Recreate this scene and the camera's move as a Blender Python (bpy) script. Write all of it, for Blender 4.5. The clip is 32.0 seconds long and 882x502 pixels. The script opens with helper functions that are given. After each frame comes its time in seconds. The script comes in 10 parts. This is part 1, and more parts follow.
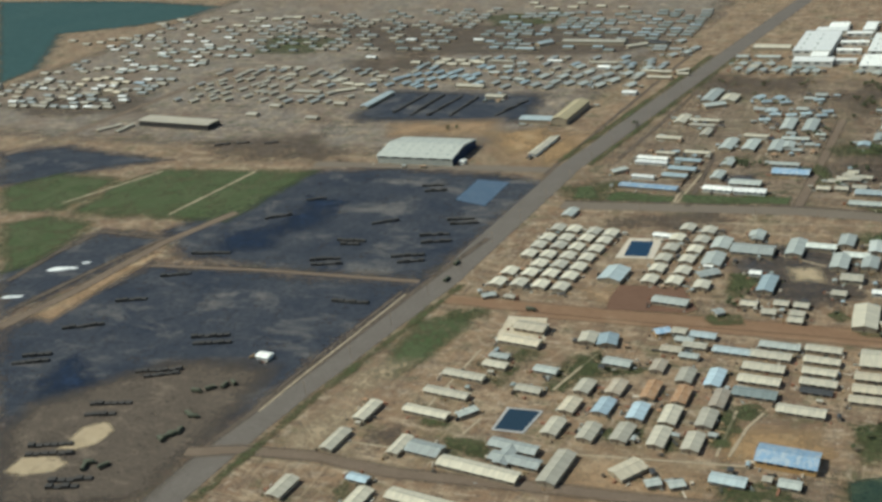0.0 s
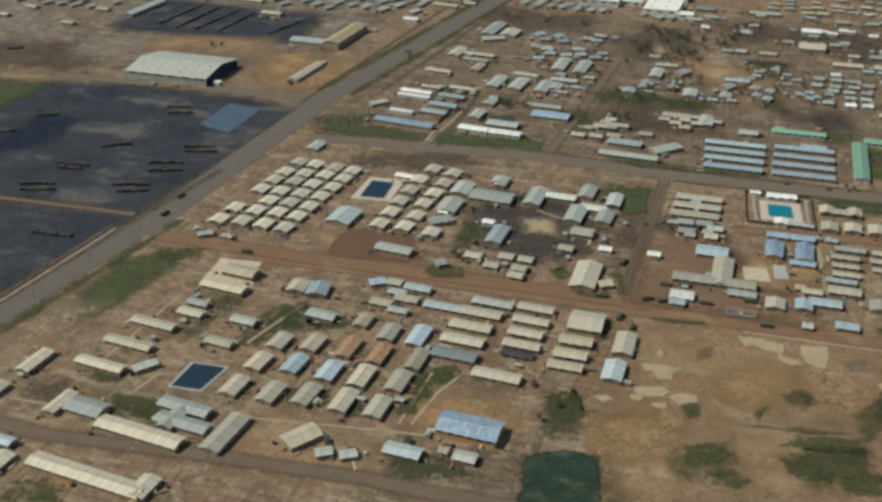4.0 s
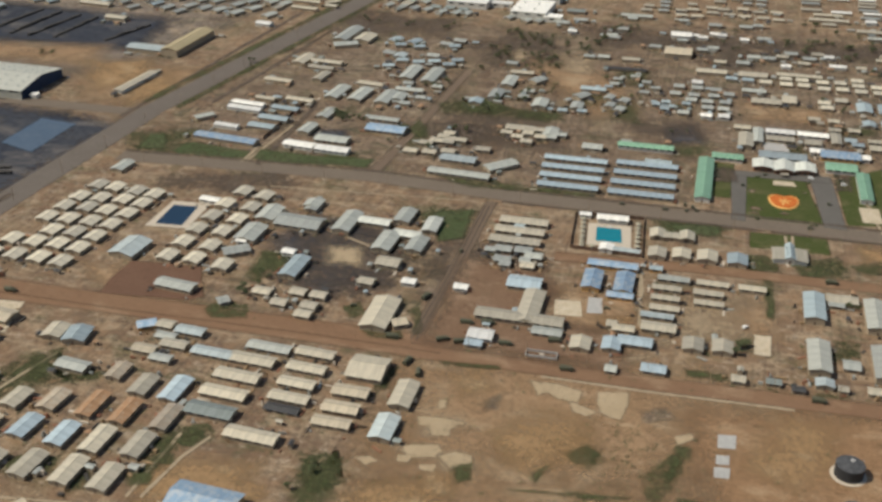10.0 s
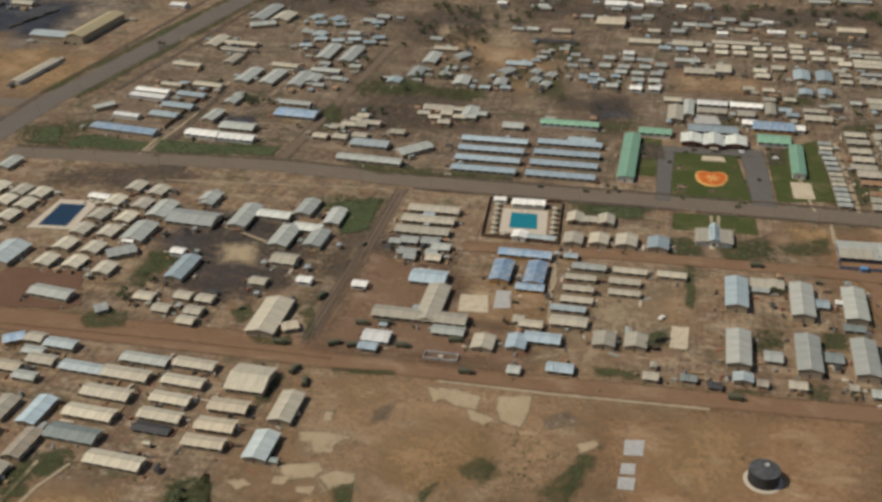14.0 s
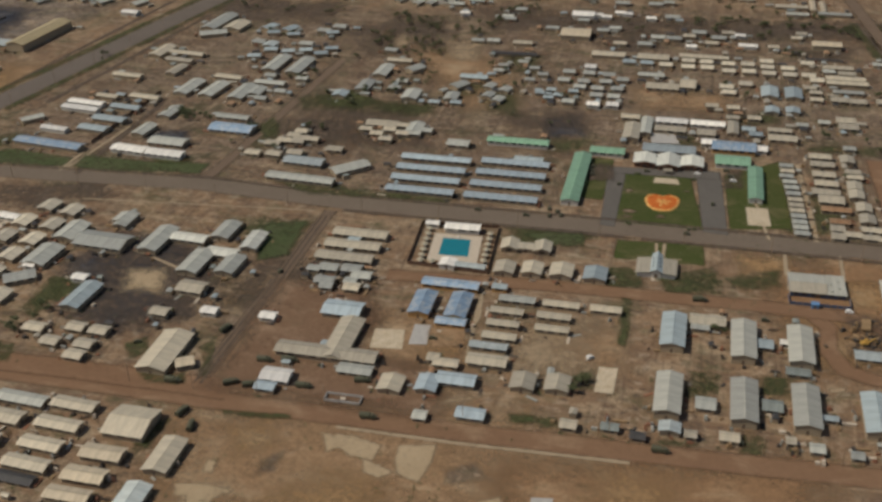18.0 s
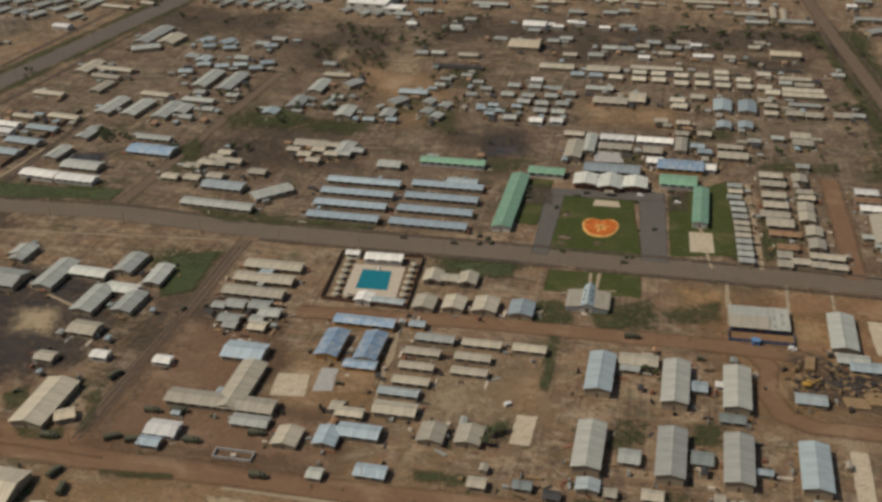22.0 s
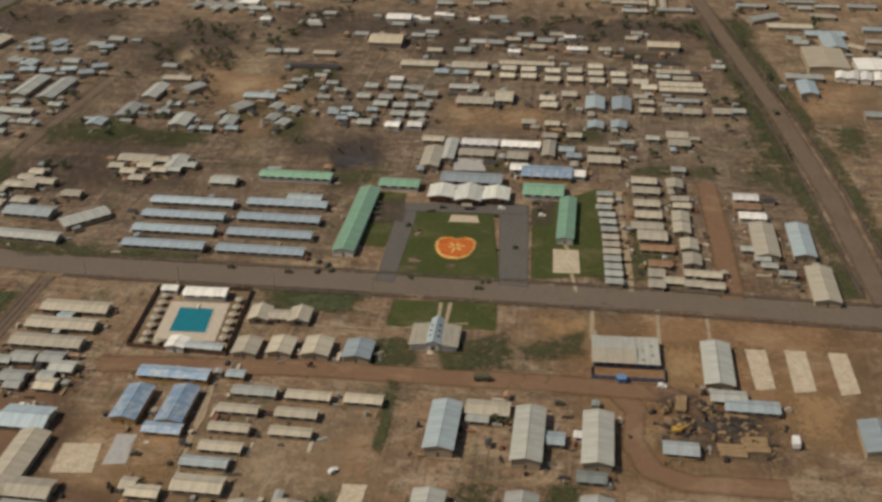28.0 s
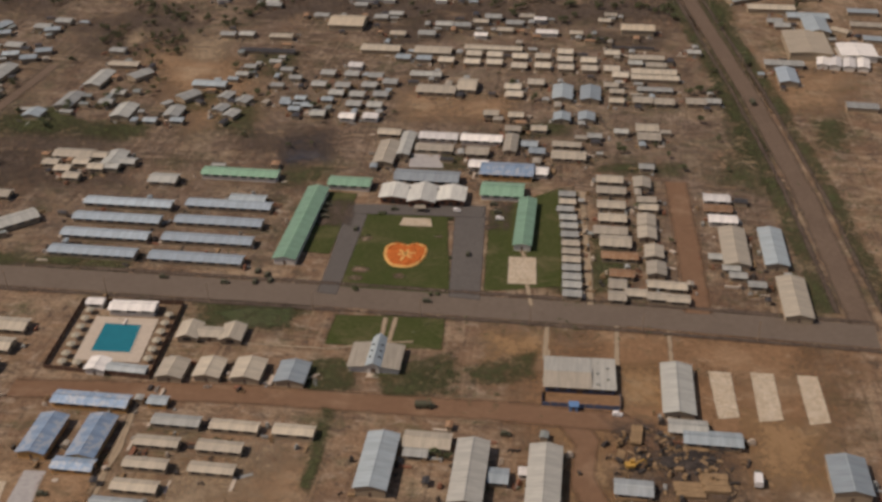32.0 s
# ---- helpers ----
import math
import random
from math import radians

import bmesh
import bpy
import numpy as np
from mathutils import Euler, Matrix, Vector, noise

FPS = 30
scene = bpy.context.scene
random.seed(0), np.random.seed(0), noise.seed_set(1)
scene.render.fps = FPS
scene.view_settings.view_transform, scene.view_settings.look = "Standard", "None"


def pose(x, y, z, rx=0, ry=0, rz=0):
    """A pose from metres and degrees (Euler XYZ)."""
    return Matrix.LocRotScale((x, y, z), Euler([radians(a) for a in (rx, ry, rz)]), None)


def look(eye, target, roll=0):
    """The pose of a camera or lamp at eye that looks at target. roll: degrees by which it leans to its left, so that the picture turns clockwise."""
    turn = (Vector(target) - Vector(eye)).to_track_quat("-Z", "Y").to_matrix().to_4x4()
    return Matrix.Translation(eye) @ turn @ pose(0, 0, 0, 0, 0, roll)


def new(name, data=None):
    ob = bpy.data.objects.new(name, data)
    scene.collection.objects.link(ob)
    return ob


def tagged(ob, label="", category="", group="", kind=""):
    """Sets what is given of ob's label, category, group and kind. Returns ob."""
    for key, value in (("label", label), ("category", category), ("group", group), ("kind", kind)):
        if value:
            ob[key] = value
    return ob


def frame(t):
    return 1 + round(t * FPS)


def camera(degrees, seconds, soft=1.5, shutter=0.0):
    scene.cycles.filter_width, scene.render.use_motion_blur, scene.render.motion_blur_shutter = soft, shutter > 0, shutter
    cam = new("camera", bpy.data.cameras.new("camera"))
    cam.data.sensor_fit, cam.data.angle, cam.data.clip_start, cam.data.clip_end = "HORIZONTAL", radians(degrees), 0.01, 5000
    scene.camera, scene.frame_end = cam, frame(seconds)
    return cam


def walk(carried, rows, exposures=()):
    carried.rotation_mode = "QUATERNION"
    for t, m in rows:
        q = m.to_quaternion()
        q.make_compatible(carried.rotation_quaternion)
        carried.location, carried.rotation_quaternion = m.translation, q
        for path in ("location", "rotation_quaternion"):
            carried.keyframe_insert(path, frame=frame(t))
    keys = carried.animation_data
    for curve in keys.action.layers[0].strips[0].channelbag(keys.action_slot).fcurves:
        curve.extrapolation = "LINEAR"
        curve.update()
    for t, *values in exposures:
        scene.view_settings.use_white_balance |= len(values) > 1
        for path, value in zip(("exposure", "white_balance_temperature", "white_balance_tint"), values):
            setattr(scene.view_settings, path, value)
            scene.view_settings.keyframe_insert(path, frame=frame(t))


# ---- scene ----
cam = camera(44.978, 32.0, soft=3.1)
EXPOSURES = ((0, 0.34, 5850, -6), (4, 0.0, 6150, -1), (9, 0.23, 6400, 6), (13, 0.06, 6500, 6), (17, -0.24, 6650, 9), (21, -0.31, 6750, 8), (26, -0.27, 6850, 9), (29, -0.21, 7000, 10), (32, -0.33, 7000, 21))
PATH = [
    (0, pose(-173.03, -777.43, 305.71, 66.421, 6.351, 23.735)),
    (0.5, pose(-165.51, -766.26, 303.55, 64.770, 5.509, 21.733)),
    (1, pose(-157.41, -755.48, 301.18, 64.559, 4.314, 22.430)),
    (1.5, pose(-150.05, -745.42, 298.91, 62.855, 3.101, 22.664)),
    (2, pose(-144.26, -736.08, 296.94, 63.628, 3.436, 21.890)),
    (2.5, pose(-139.10, -727.75, 295.16, 62.618, 2.647, 20.487)),
    (3, pose(-133.77, -720.10, 294.04, 62.835, 2.534, 18.800)),
    (3.5, pose(-127.45, -712.87, 293.54, 61.962, 1.321, 18.447)),
    (4, pose(-120.82, -705.96, 293.53, 61.634, 0.430, 17.344)),
    (4.5, pose(-114.16, -699.15, 293.66, 61.443, -0.382, 15.774)),
    (6.5, pose(-89.41, -670.42, 294.57, 61.092, -1.131, 12.655)),
    (7, pose(-84.80, -663.91, 293.76, 61.913, -0.815, 11.826)),
    (7.5, pose(-80.80, -657.58, 292.57, 61.510, -1.301, 10.632)),
    (8, pose(-76.93, -651.36, 291.25, 61.935, -0.901, 9.595)),
    (8.5, pose(-72.04, -644.95, 289.82, 60.933, -0.422, 10.639)),
    (9, pose(-65.82, -638.40, 288.21, 60.977, -0.244, 12.156)),
    (9.5, pose(-59.37, -631.81, 286.54, 61.233, -0.352, 14.190)),
    (10, pose(-53.87, -625.72, 284.67, 61.358, -0.063, 14.840)),
    (10.5, pose(-49.82, -620.22, 282.97, 61.756, -0.408, 13.744)),
    (11, pose(-47.12, -614.81, 281.63, 61.386, -0.244, 12.777)),
    (11.5, pose(-44.75, -609.13, 280.39, 61.516, 0.426, 11.787)),
    (12, pose(-41.29, -603.15, 279.06, 61.317, 0.596, 11.760)),
    (12.5, pose(-36.64, -596.90, 277.54, 60.765, 0.263, 12.012)),
    (13, pose(-31.92, -590.66, 275.81, 60.513, 0.100, 12.347)),
    (13.5, pose(-28.22, -584.38, 274.24, 60.285, 0.649, 12.414)),
    (15.5, pose(-11.74, -561.23, 268.87, 59.443, 1.293, 14.565)),
    (16, pose(-6.89, -555.36, 267.70, 59.347, 0.879, 14.450)),
    (16.5, pose(-1.77, -549.35, 266.22, 59.711, 0.819, 14.802)),
    (17, pose(2.68, -543.05, 264.34, 59.970, 0.904, 15.288)),
    (17.5, pose(6.02, -536.72, 262.67, 60.295, 0.626, 14.497)),
    (18, pose(8.42, -530.97, 261.27, 60.481, 0.952, 13.692)),
    (18.5, pose(10.59, -525.32, 260.59, 59.985, 1.012, 13.161)),
    (19, pose(12.70, -519.84, 260.01, 59.779, 0.755, 12.422)),
    (19.5, pose(14.85, -514.28, 259.41, 59.729, 0.798, 12.014)),
    (20, pose(17.32, -508.60, 258.49, 59.510, 1.006, 12.021)),
    (20.5, pose(20.32, -503.10, 257.37, 59.007, 1.487, 11.944)),
    (21, pose(24.26, -497.29, 256.03, 59.532, 1.626, 12.657)),
    (21.5, pose(28.67, -491.16, 254.70, 59.742, 1.209, 13.191)),
    (22, pose(32.20, -485.46, 253.59, 60.711, 1.249, 12.976)),
    (22.5, pose(34.53, -479.62, 252.51, 60.432, 1.170, 13.085)),
    (23, pose(35.85, -473.55, 251.32, 59.795, 1.263, 12.039)),
    (23.5, pose(36.80, -467.59, 249.66, 59.700, 1.825, 10.925)),
    (24, pose(38.61, -461.76, 247.68, 59.647, 2.083, 10.910)),
    (24.5, pose(41.33, -455.97, 245.58, 59.618, 1.441, 10.798)),
    (25, pose(43.82, -450.01, 243.47, 59.802, 1.259, 10.692)),
    (25.5, pose(45.35, -444.05, 241.16, 60.807, 1.200, 10.175)),
    (26, pose(45.86, -437.92, 238.98, 60.180, 1.223, 9.083)),
    (26.5, pose(46.63, -432.01, 237.48, 59.675, 0.634, 6.928)),
    (28.5, pose(56.53, -415.07, 237.34, 60.522, 0.909, 9.247)),
    (29, pose(59.30, -410.72, 237.38, 60.978, 1.046, 10.338)),
    (29.5, pose(61.70, -405.76, 237.26, 60.489, 1.102, 10.201)),
    (30, pose(64.23, -400.99, 237.05, 60.898, 1.626, 10.611)),
    (30.5, pose(66.87, -396.27, 236.99, 60.701, 1.463, 11.202)),
    (31, pose(68.57, -391.58, 237.16, 59.791, 0.924, 11.360)),
    (31.5, pose(68.56, -386.68, 237.22, 58.909, 0.298, 9.615)),
    (32, pose(67.27, -381.58, 236.89, 58.217, 0.621, 7.723)),
]
walk(cam, PATH, EXPOSURES)

# ---- world and sun ----
SUN_AZ, SUN_EL = radians(250), radians(52)      # azimuth clockwise from +y
world = bpy.data.worlds.new("sky")
scene.world = world
world.use_nodes = True
wn = world.node_tree
sky = wn.nodes.new("ShaderNodeTexSky")
sky.sky_type, sky.sun_disc = "NISHITA", False
sky.sun_elevation, sky.sun_rotation = SUN_EL, SUN_AZ
sky.dust_density = 2.0
bg = wn.nodes["Background"]
bg.inputs["Strength"].default_value = 0.075
wn.links.new(sky.outputs[0], bg.inputs[0])
sun = new("sun", bpy.data.lights.new("sun", "SUN"))
sun.data.energy, sun.data.angle, sun.data.color = 3.2, radians(0.6), (1.0, 0.93, 0.82)
sun.matrix_world = look((math.sin(SUN_AZ) * math.cos(SUN_EL), math.cos(SUN_AZ) * math.cos(SUN_EL), math.sin(SUN_EL)), (0, 0, 0))


# ---- materials ----
class Nodes:
    """A small writer of node materials."""

    def __init__(self, name):
        self.mat = bpy.data.materials.new(name)
        self.mat.use_nodes = True
        self.t = self.mat.node_tree
        self.bsdf = self.t.nodes["Principled BSDF"]
        self.co = self.t.nodes.new("ShaderNodeTexCoord")

    def n(self, kind, **kw):
        node = self.t.nodes.new(kind)
        for k, v in kw.items():
            if k in node.inputs:
                node.inputs[k].default_value = v
        return node

    def link(self, a, b):
        self.t.links.new(a, b)

    def noise(self, scale, detail=4.0, rough=0.6, stretch=None, coord="Object", distortion=0.0):
        node = self.n("ShaderNodeTexNoise", Scale=scale, Detail=detail, Roughness=rough, Distortion=distortion)
        src = self.co.outputs[coord]
        if stretch:
            mp = self.t.nodes.new("ShaderNodeMapping")
            mp.inputs["Scale"].default_value = stretch
            self.link(src, mp.inputs[0])
            src = mp.outputs[0]
        self.link(src, node.inputs["Vector"])
        return node.outputs["Fac"]

    def ramp(self, fac, lo, hi, a=(0, 0, 0), b=(1, 1, 1)):
        r = self.t.nodes.new("ShaderNodeValToRGB")
        r.color_ramp.elements[0].position, r.color_ramp.elements[1].position = lo, hi
        r.color_ramp.elements[0].color, r.color_ramp.elements[1].color = (*a, 1), (*b, 1)
        self.link(fac, r.inputs[0])
        return r.outputs[0]

    def mix(self, fac, a, b, blend="MIX"):
        m = self.t.nodes.new("ShaderNodeMix")
        m.data_type, m.blend_type = "RGBA", blend
        for sock, v in ((m.inputs[0], fac), (m.inputs[6], a), (m.inputs[7], b)):
            if isinstance(v, (int, float)):
                sock.default_value = v
            elif isinstance(v, tuple):
                sock.default_value = (*v, 1)
            else:
                self.link(v, sock)
        return m.outputs[2]

    def bump(self, height, strength, dist):
        b = self.n("ShaderNodeBump", Strength=strength, Distance=dist)
        self.link(height, b.inputs["Height"])
        self.link(b.outputs[0], self.bsdf.inputs["Normal"])

    def done(self, colour, rough=0.8, metal=0.0, spec=0.3):
        if isinstance(colour, tuple):
            self.bsdf.inputs["Base Color"].default_value = (*colour, 1)
        else:
            self.link(colour, self.bsdf.inputs["Base Color"])
        self.bsdf.inputs["Roughness"].default_value = rough
        self.bsdf.inputs["Metallic"].default_value = metal
        self.bsdf.inputs["Specular IOR Level"].default_value = spec
        return self.mat


def earth(name, base, alt, grass=None, grass_at=(0.55, 0.62), pale=None, scale=0.03, soft=0.0, tracks=None, fine=1.0, scraped=0.0):
    """Soil or turf; a soft one thins out raggedly over the ground at its edge and in spots."""
    m = Nodes(name)

    def layer(c, colour, amount, at, *noise, **kw):
        return m.mix(m.ramp(m.noise(*noise, **kw), *at, (0, 0, 0), (amount,) * 3), c, colour)

    c = m.mix(m.ramp(m.noise(scale, 6, 0.65), 0.32, 0.68), base, alt)
    c = m.mix(m.ramp(m.noise(scale * 9, 6, 0.75), 0.3, 0.75), c, tuple(v * (1 - 0.32 * fine) for v in base))
    if pale:
        c = layer(c, pale, 0.85, (0.52, 0.68), scale * 0.8, 7, 0.7, stretch=(1, 1.7, 1), distortion=0.4)
    if grass:
        g = m.mix(m.noise(0.6, 4), tuple(v * 0.6 for v in grass), tuple(v * 1.35 for v in grass))
        c = m.mix(m.ramp(m.noise(0.018, 8, 0.75, distortion=0.3), *grass_at, (0, 0, 0), (0.75,) * 3), c, g)
    if scraped:
        c = layer(c, tuple(v * 0.6 for v in base), scraped, (0.5, 0.66), 0.03, 8, 0.75, stretch=(0.6, 1, 1), distortion=0.5)
        c = layer(c, (0.43, 0.33, 0.22), scraped, (0.57, 0.68), 0.14, 7, 0.75, stretch=(0.5, 1, 1), distortion=0.6)
        c = layer(c, (0.13, 0.105, 0.06), scraped, (0.56, 0.66), 0.11, 8, 0.8, stretch=(0.7, 1, 1), distortion=0.6)
    if tracks:
        c = layer(c, (0.175, 0.106, 0.068), 0.75, (0.42, 0.66), 0.011, 6, 0.65)
        c = layer(c, (0.11, 0.08, 0.058), 0.65, (0.46, 0.6), 0.06, 8, 0.78, distortion=0.3)
        c = layer(c, (0.4, 0.3, 0.195), 0.8, (0.5, 0.63), 0.085, 7, 0.75, stretch=(0.6, 1, 1), distortion=0.3)
        c = layer(c, (0.08, 0.086, 0.042), 0.7, (0.52, 0.62), 0.05, 8, 0.8, stretch=(0.7, 1, 1), distortion=0.3)
        c = layer(c, (0.36, 0.28, 0.2), 0.7, (0.54, 0.62), 0.2, 6, 0.7, stretch=(0.7, 1, 1), distortion=0.4)
        c = layer(c, (0.08, 0.062, 0.048), 0.7, (0.55, 0.63), 0.24, 6, 0.7, distortion=0.4)
        # thin lines in the colour: pale tracks, and dark fence lines and shadows
        for turn in ((0.02, 0.45, 1), (0.45, 0.02, 1)):
            c = layer(c, tracks, 0.6, (0.57, 0.68), 0.8, 4, 0.55, stretch=turn, distortion=0.12)
            c = layer(c, (0.1, 0.07, 0.05), 0.55, (0.57, 0.68), 1.0, 4, 0.55, stretch=tuple(v * 0.9 for v in turn), distortion=0.2)
    c = layer(c, tuple(v * 0.45 for v in base), 0.5 * fine, (0.55, 0.68), 0.33, 6, 0.75)
    c = layer(c, tuple(min(0.5, v * 1.7) for v in alt), 0.4 * fine, (0.58, 0.7), 0.45, 6, 0.75, stretch=(0.8, 1.2, 1))
    d = m.mix(1.0, c, m.ramp(m.noise(0.9, 6, 0.8), 0.3, 0.7, (1 - 0.42 * fine,) * 3, (1 + 0.32 * fine,) * 3), "MULTIPLY")
    m.bump(m.noise(0.9, 5, 0.7), 0.5 * fine, 0.4)
    if soft:
        cover = m.t.nodes.new("ShaderNodeAttribute")
        cover.attribute_name = "cover"
        add = m.n("ShaderNodeMath")
        mul = m.n("ShaderNodeMath")
        mul.operation = "MULTIPLY_ADD"
        m.link(m.mix(0.65, m.noise(0.04, 5, 0.6, distortion=0.4), m.noise(0.3, 8, 0.85, distortion=0.3)), mul.inputs[0])
        mul.inputs[1].default_value, mul.inputs[2].default_value = soft * 2, -soft
        m.link(cover.outputs["Fac"], add.inputs[0])
        m.link(mul.outputs[0], add.inputs[1])
        wide = 0.18 if soft < 1 else 0.42
        rim = m.mix(1.0, m.ramp(add.outputs[0], 0.5 - wide, 0.5 + wide), m.ramp(cover.outputs["Fac"], 0.0, 0.3), "MULTIPLY")
        m.link(rim, m.bsdf.inputs["Alpha"])
    return m.done(d, 0.95, spec=0.1)


def roofing(name, base, stain, wear=0.5, metal=0.25, rough=0.5, stain_at=(0.5, 0.75)):
    """Corrugated sheet: streaks down the slope, sheets of slightly different age, stains."""
    m = Nodes(name)
    rnd = m.t.nodes.new("ShaderNodeObjectInfo").outputs["Random"]
    c = m.mix(m.ramp(m.noise(1.0, 3, 0.5, stretch=(1.1, 0.12, 0.12)), 0.35, 0.65), tuple(v * 0.84 for v in base), tuple(v * 1.08 for v in base))
    c = m.mix(m.ramp(m.noise(0.35, 6, 0.7, stretch=(1, 1, 1)), *stain_at, (0, 0, 0), (wear, wear, wear)), c, stain)
    c = m.mix(1.0, c, m.ramp(rnd, 0, 1, (0.72, 0.72, 0.73), (1.14, 1.12, 1.08)), "MULTIPLY")
    w = m.t.nodes.new("ShaderNodeTexWave")
    w.inputs["Scale"].default_value = 1.6
    m.link(m.co.outputs["Object"], w.inputs[0])
    m.bump(w.outputs["Fac"], 0.35, 0.05)
    return m.done(c, rough, metal, 0.4)


def plain(name, base, amount=0.25, scale=1.2, rough=0.85, metal=0.0, stretch=None):
    m = Nodes(name)
    c = m.mix(m.ramp(m.noise(scale, 5, 0.65, stretch=stretch), 0.3, 0.7), tuple(v * (1 - amount) for v in base), tuple(v * (1 + amount * 0.5) for v in base))
    m.bump(m.noise(scale * 4, 3), 0.2, 0.03)
    return m.done(c, rough, metal)


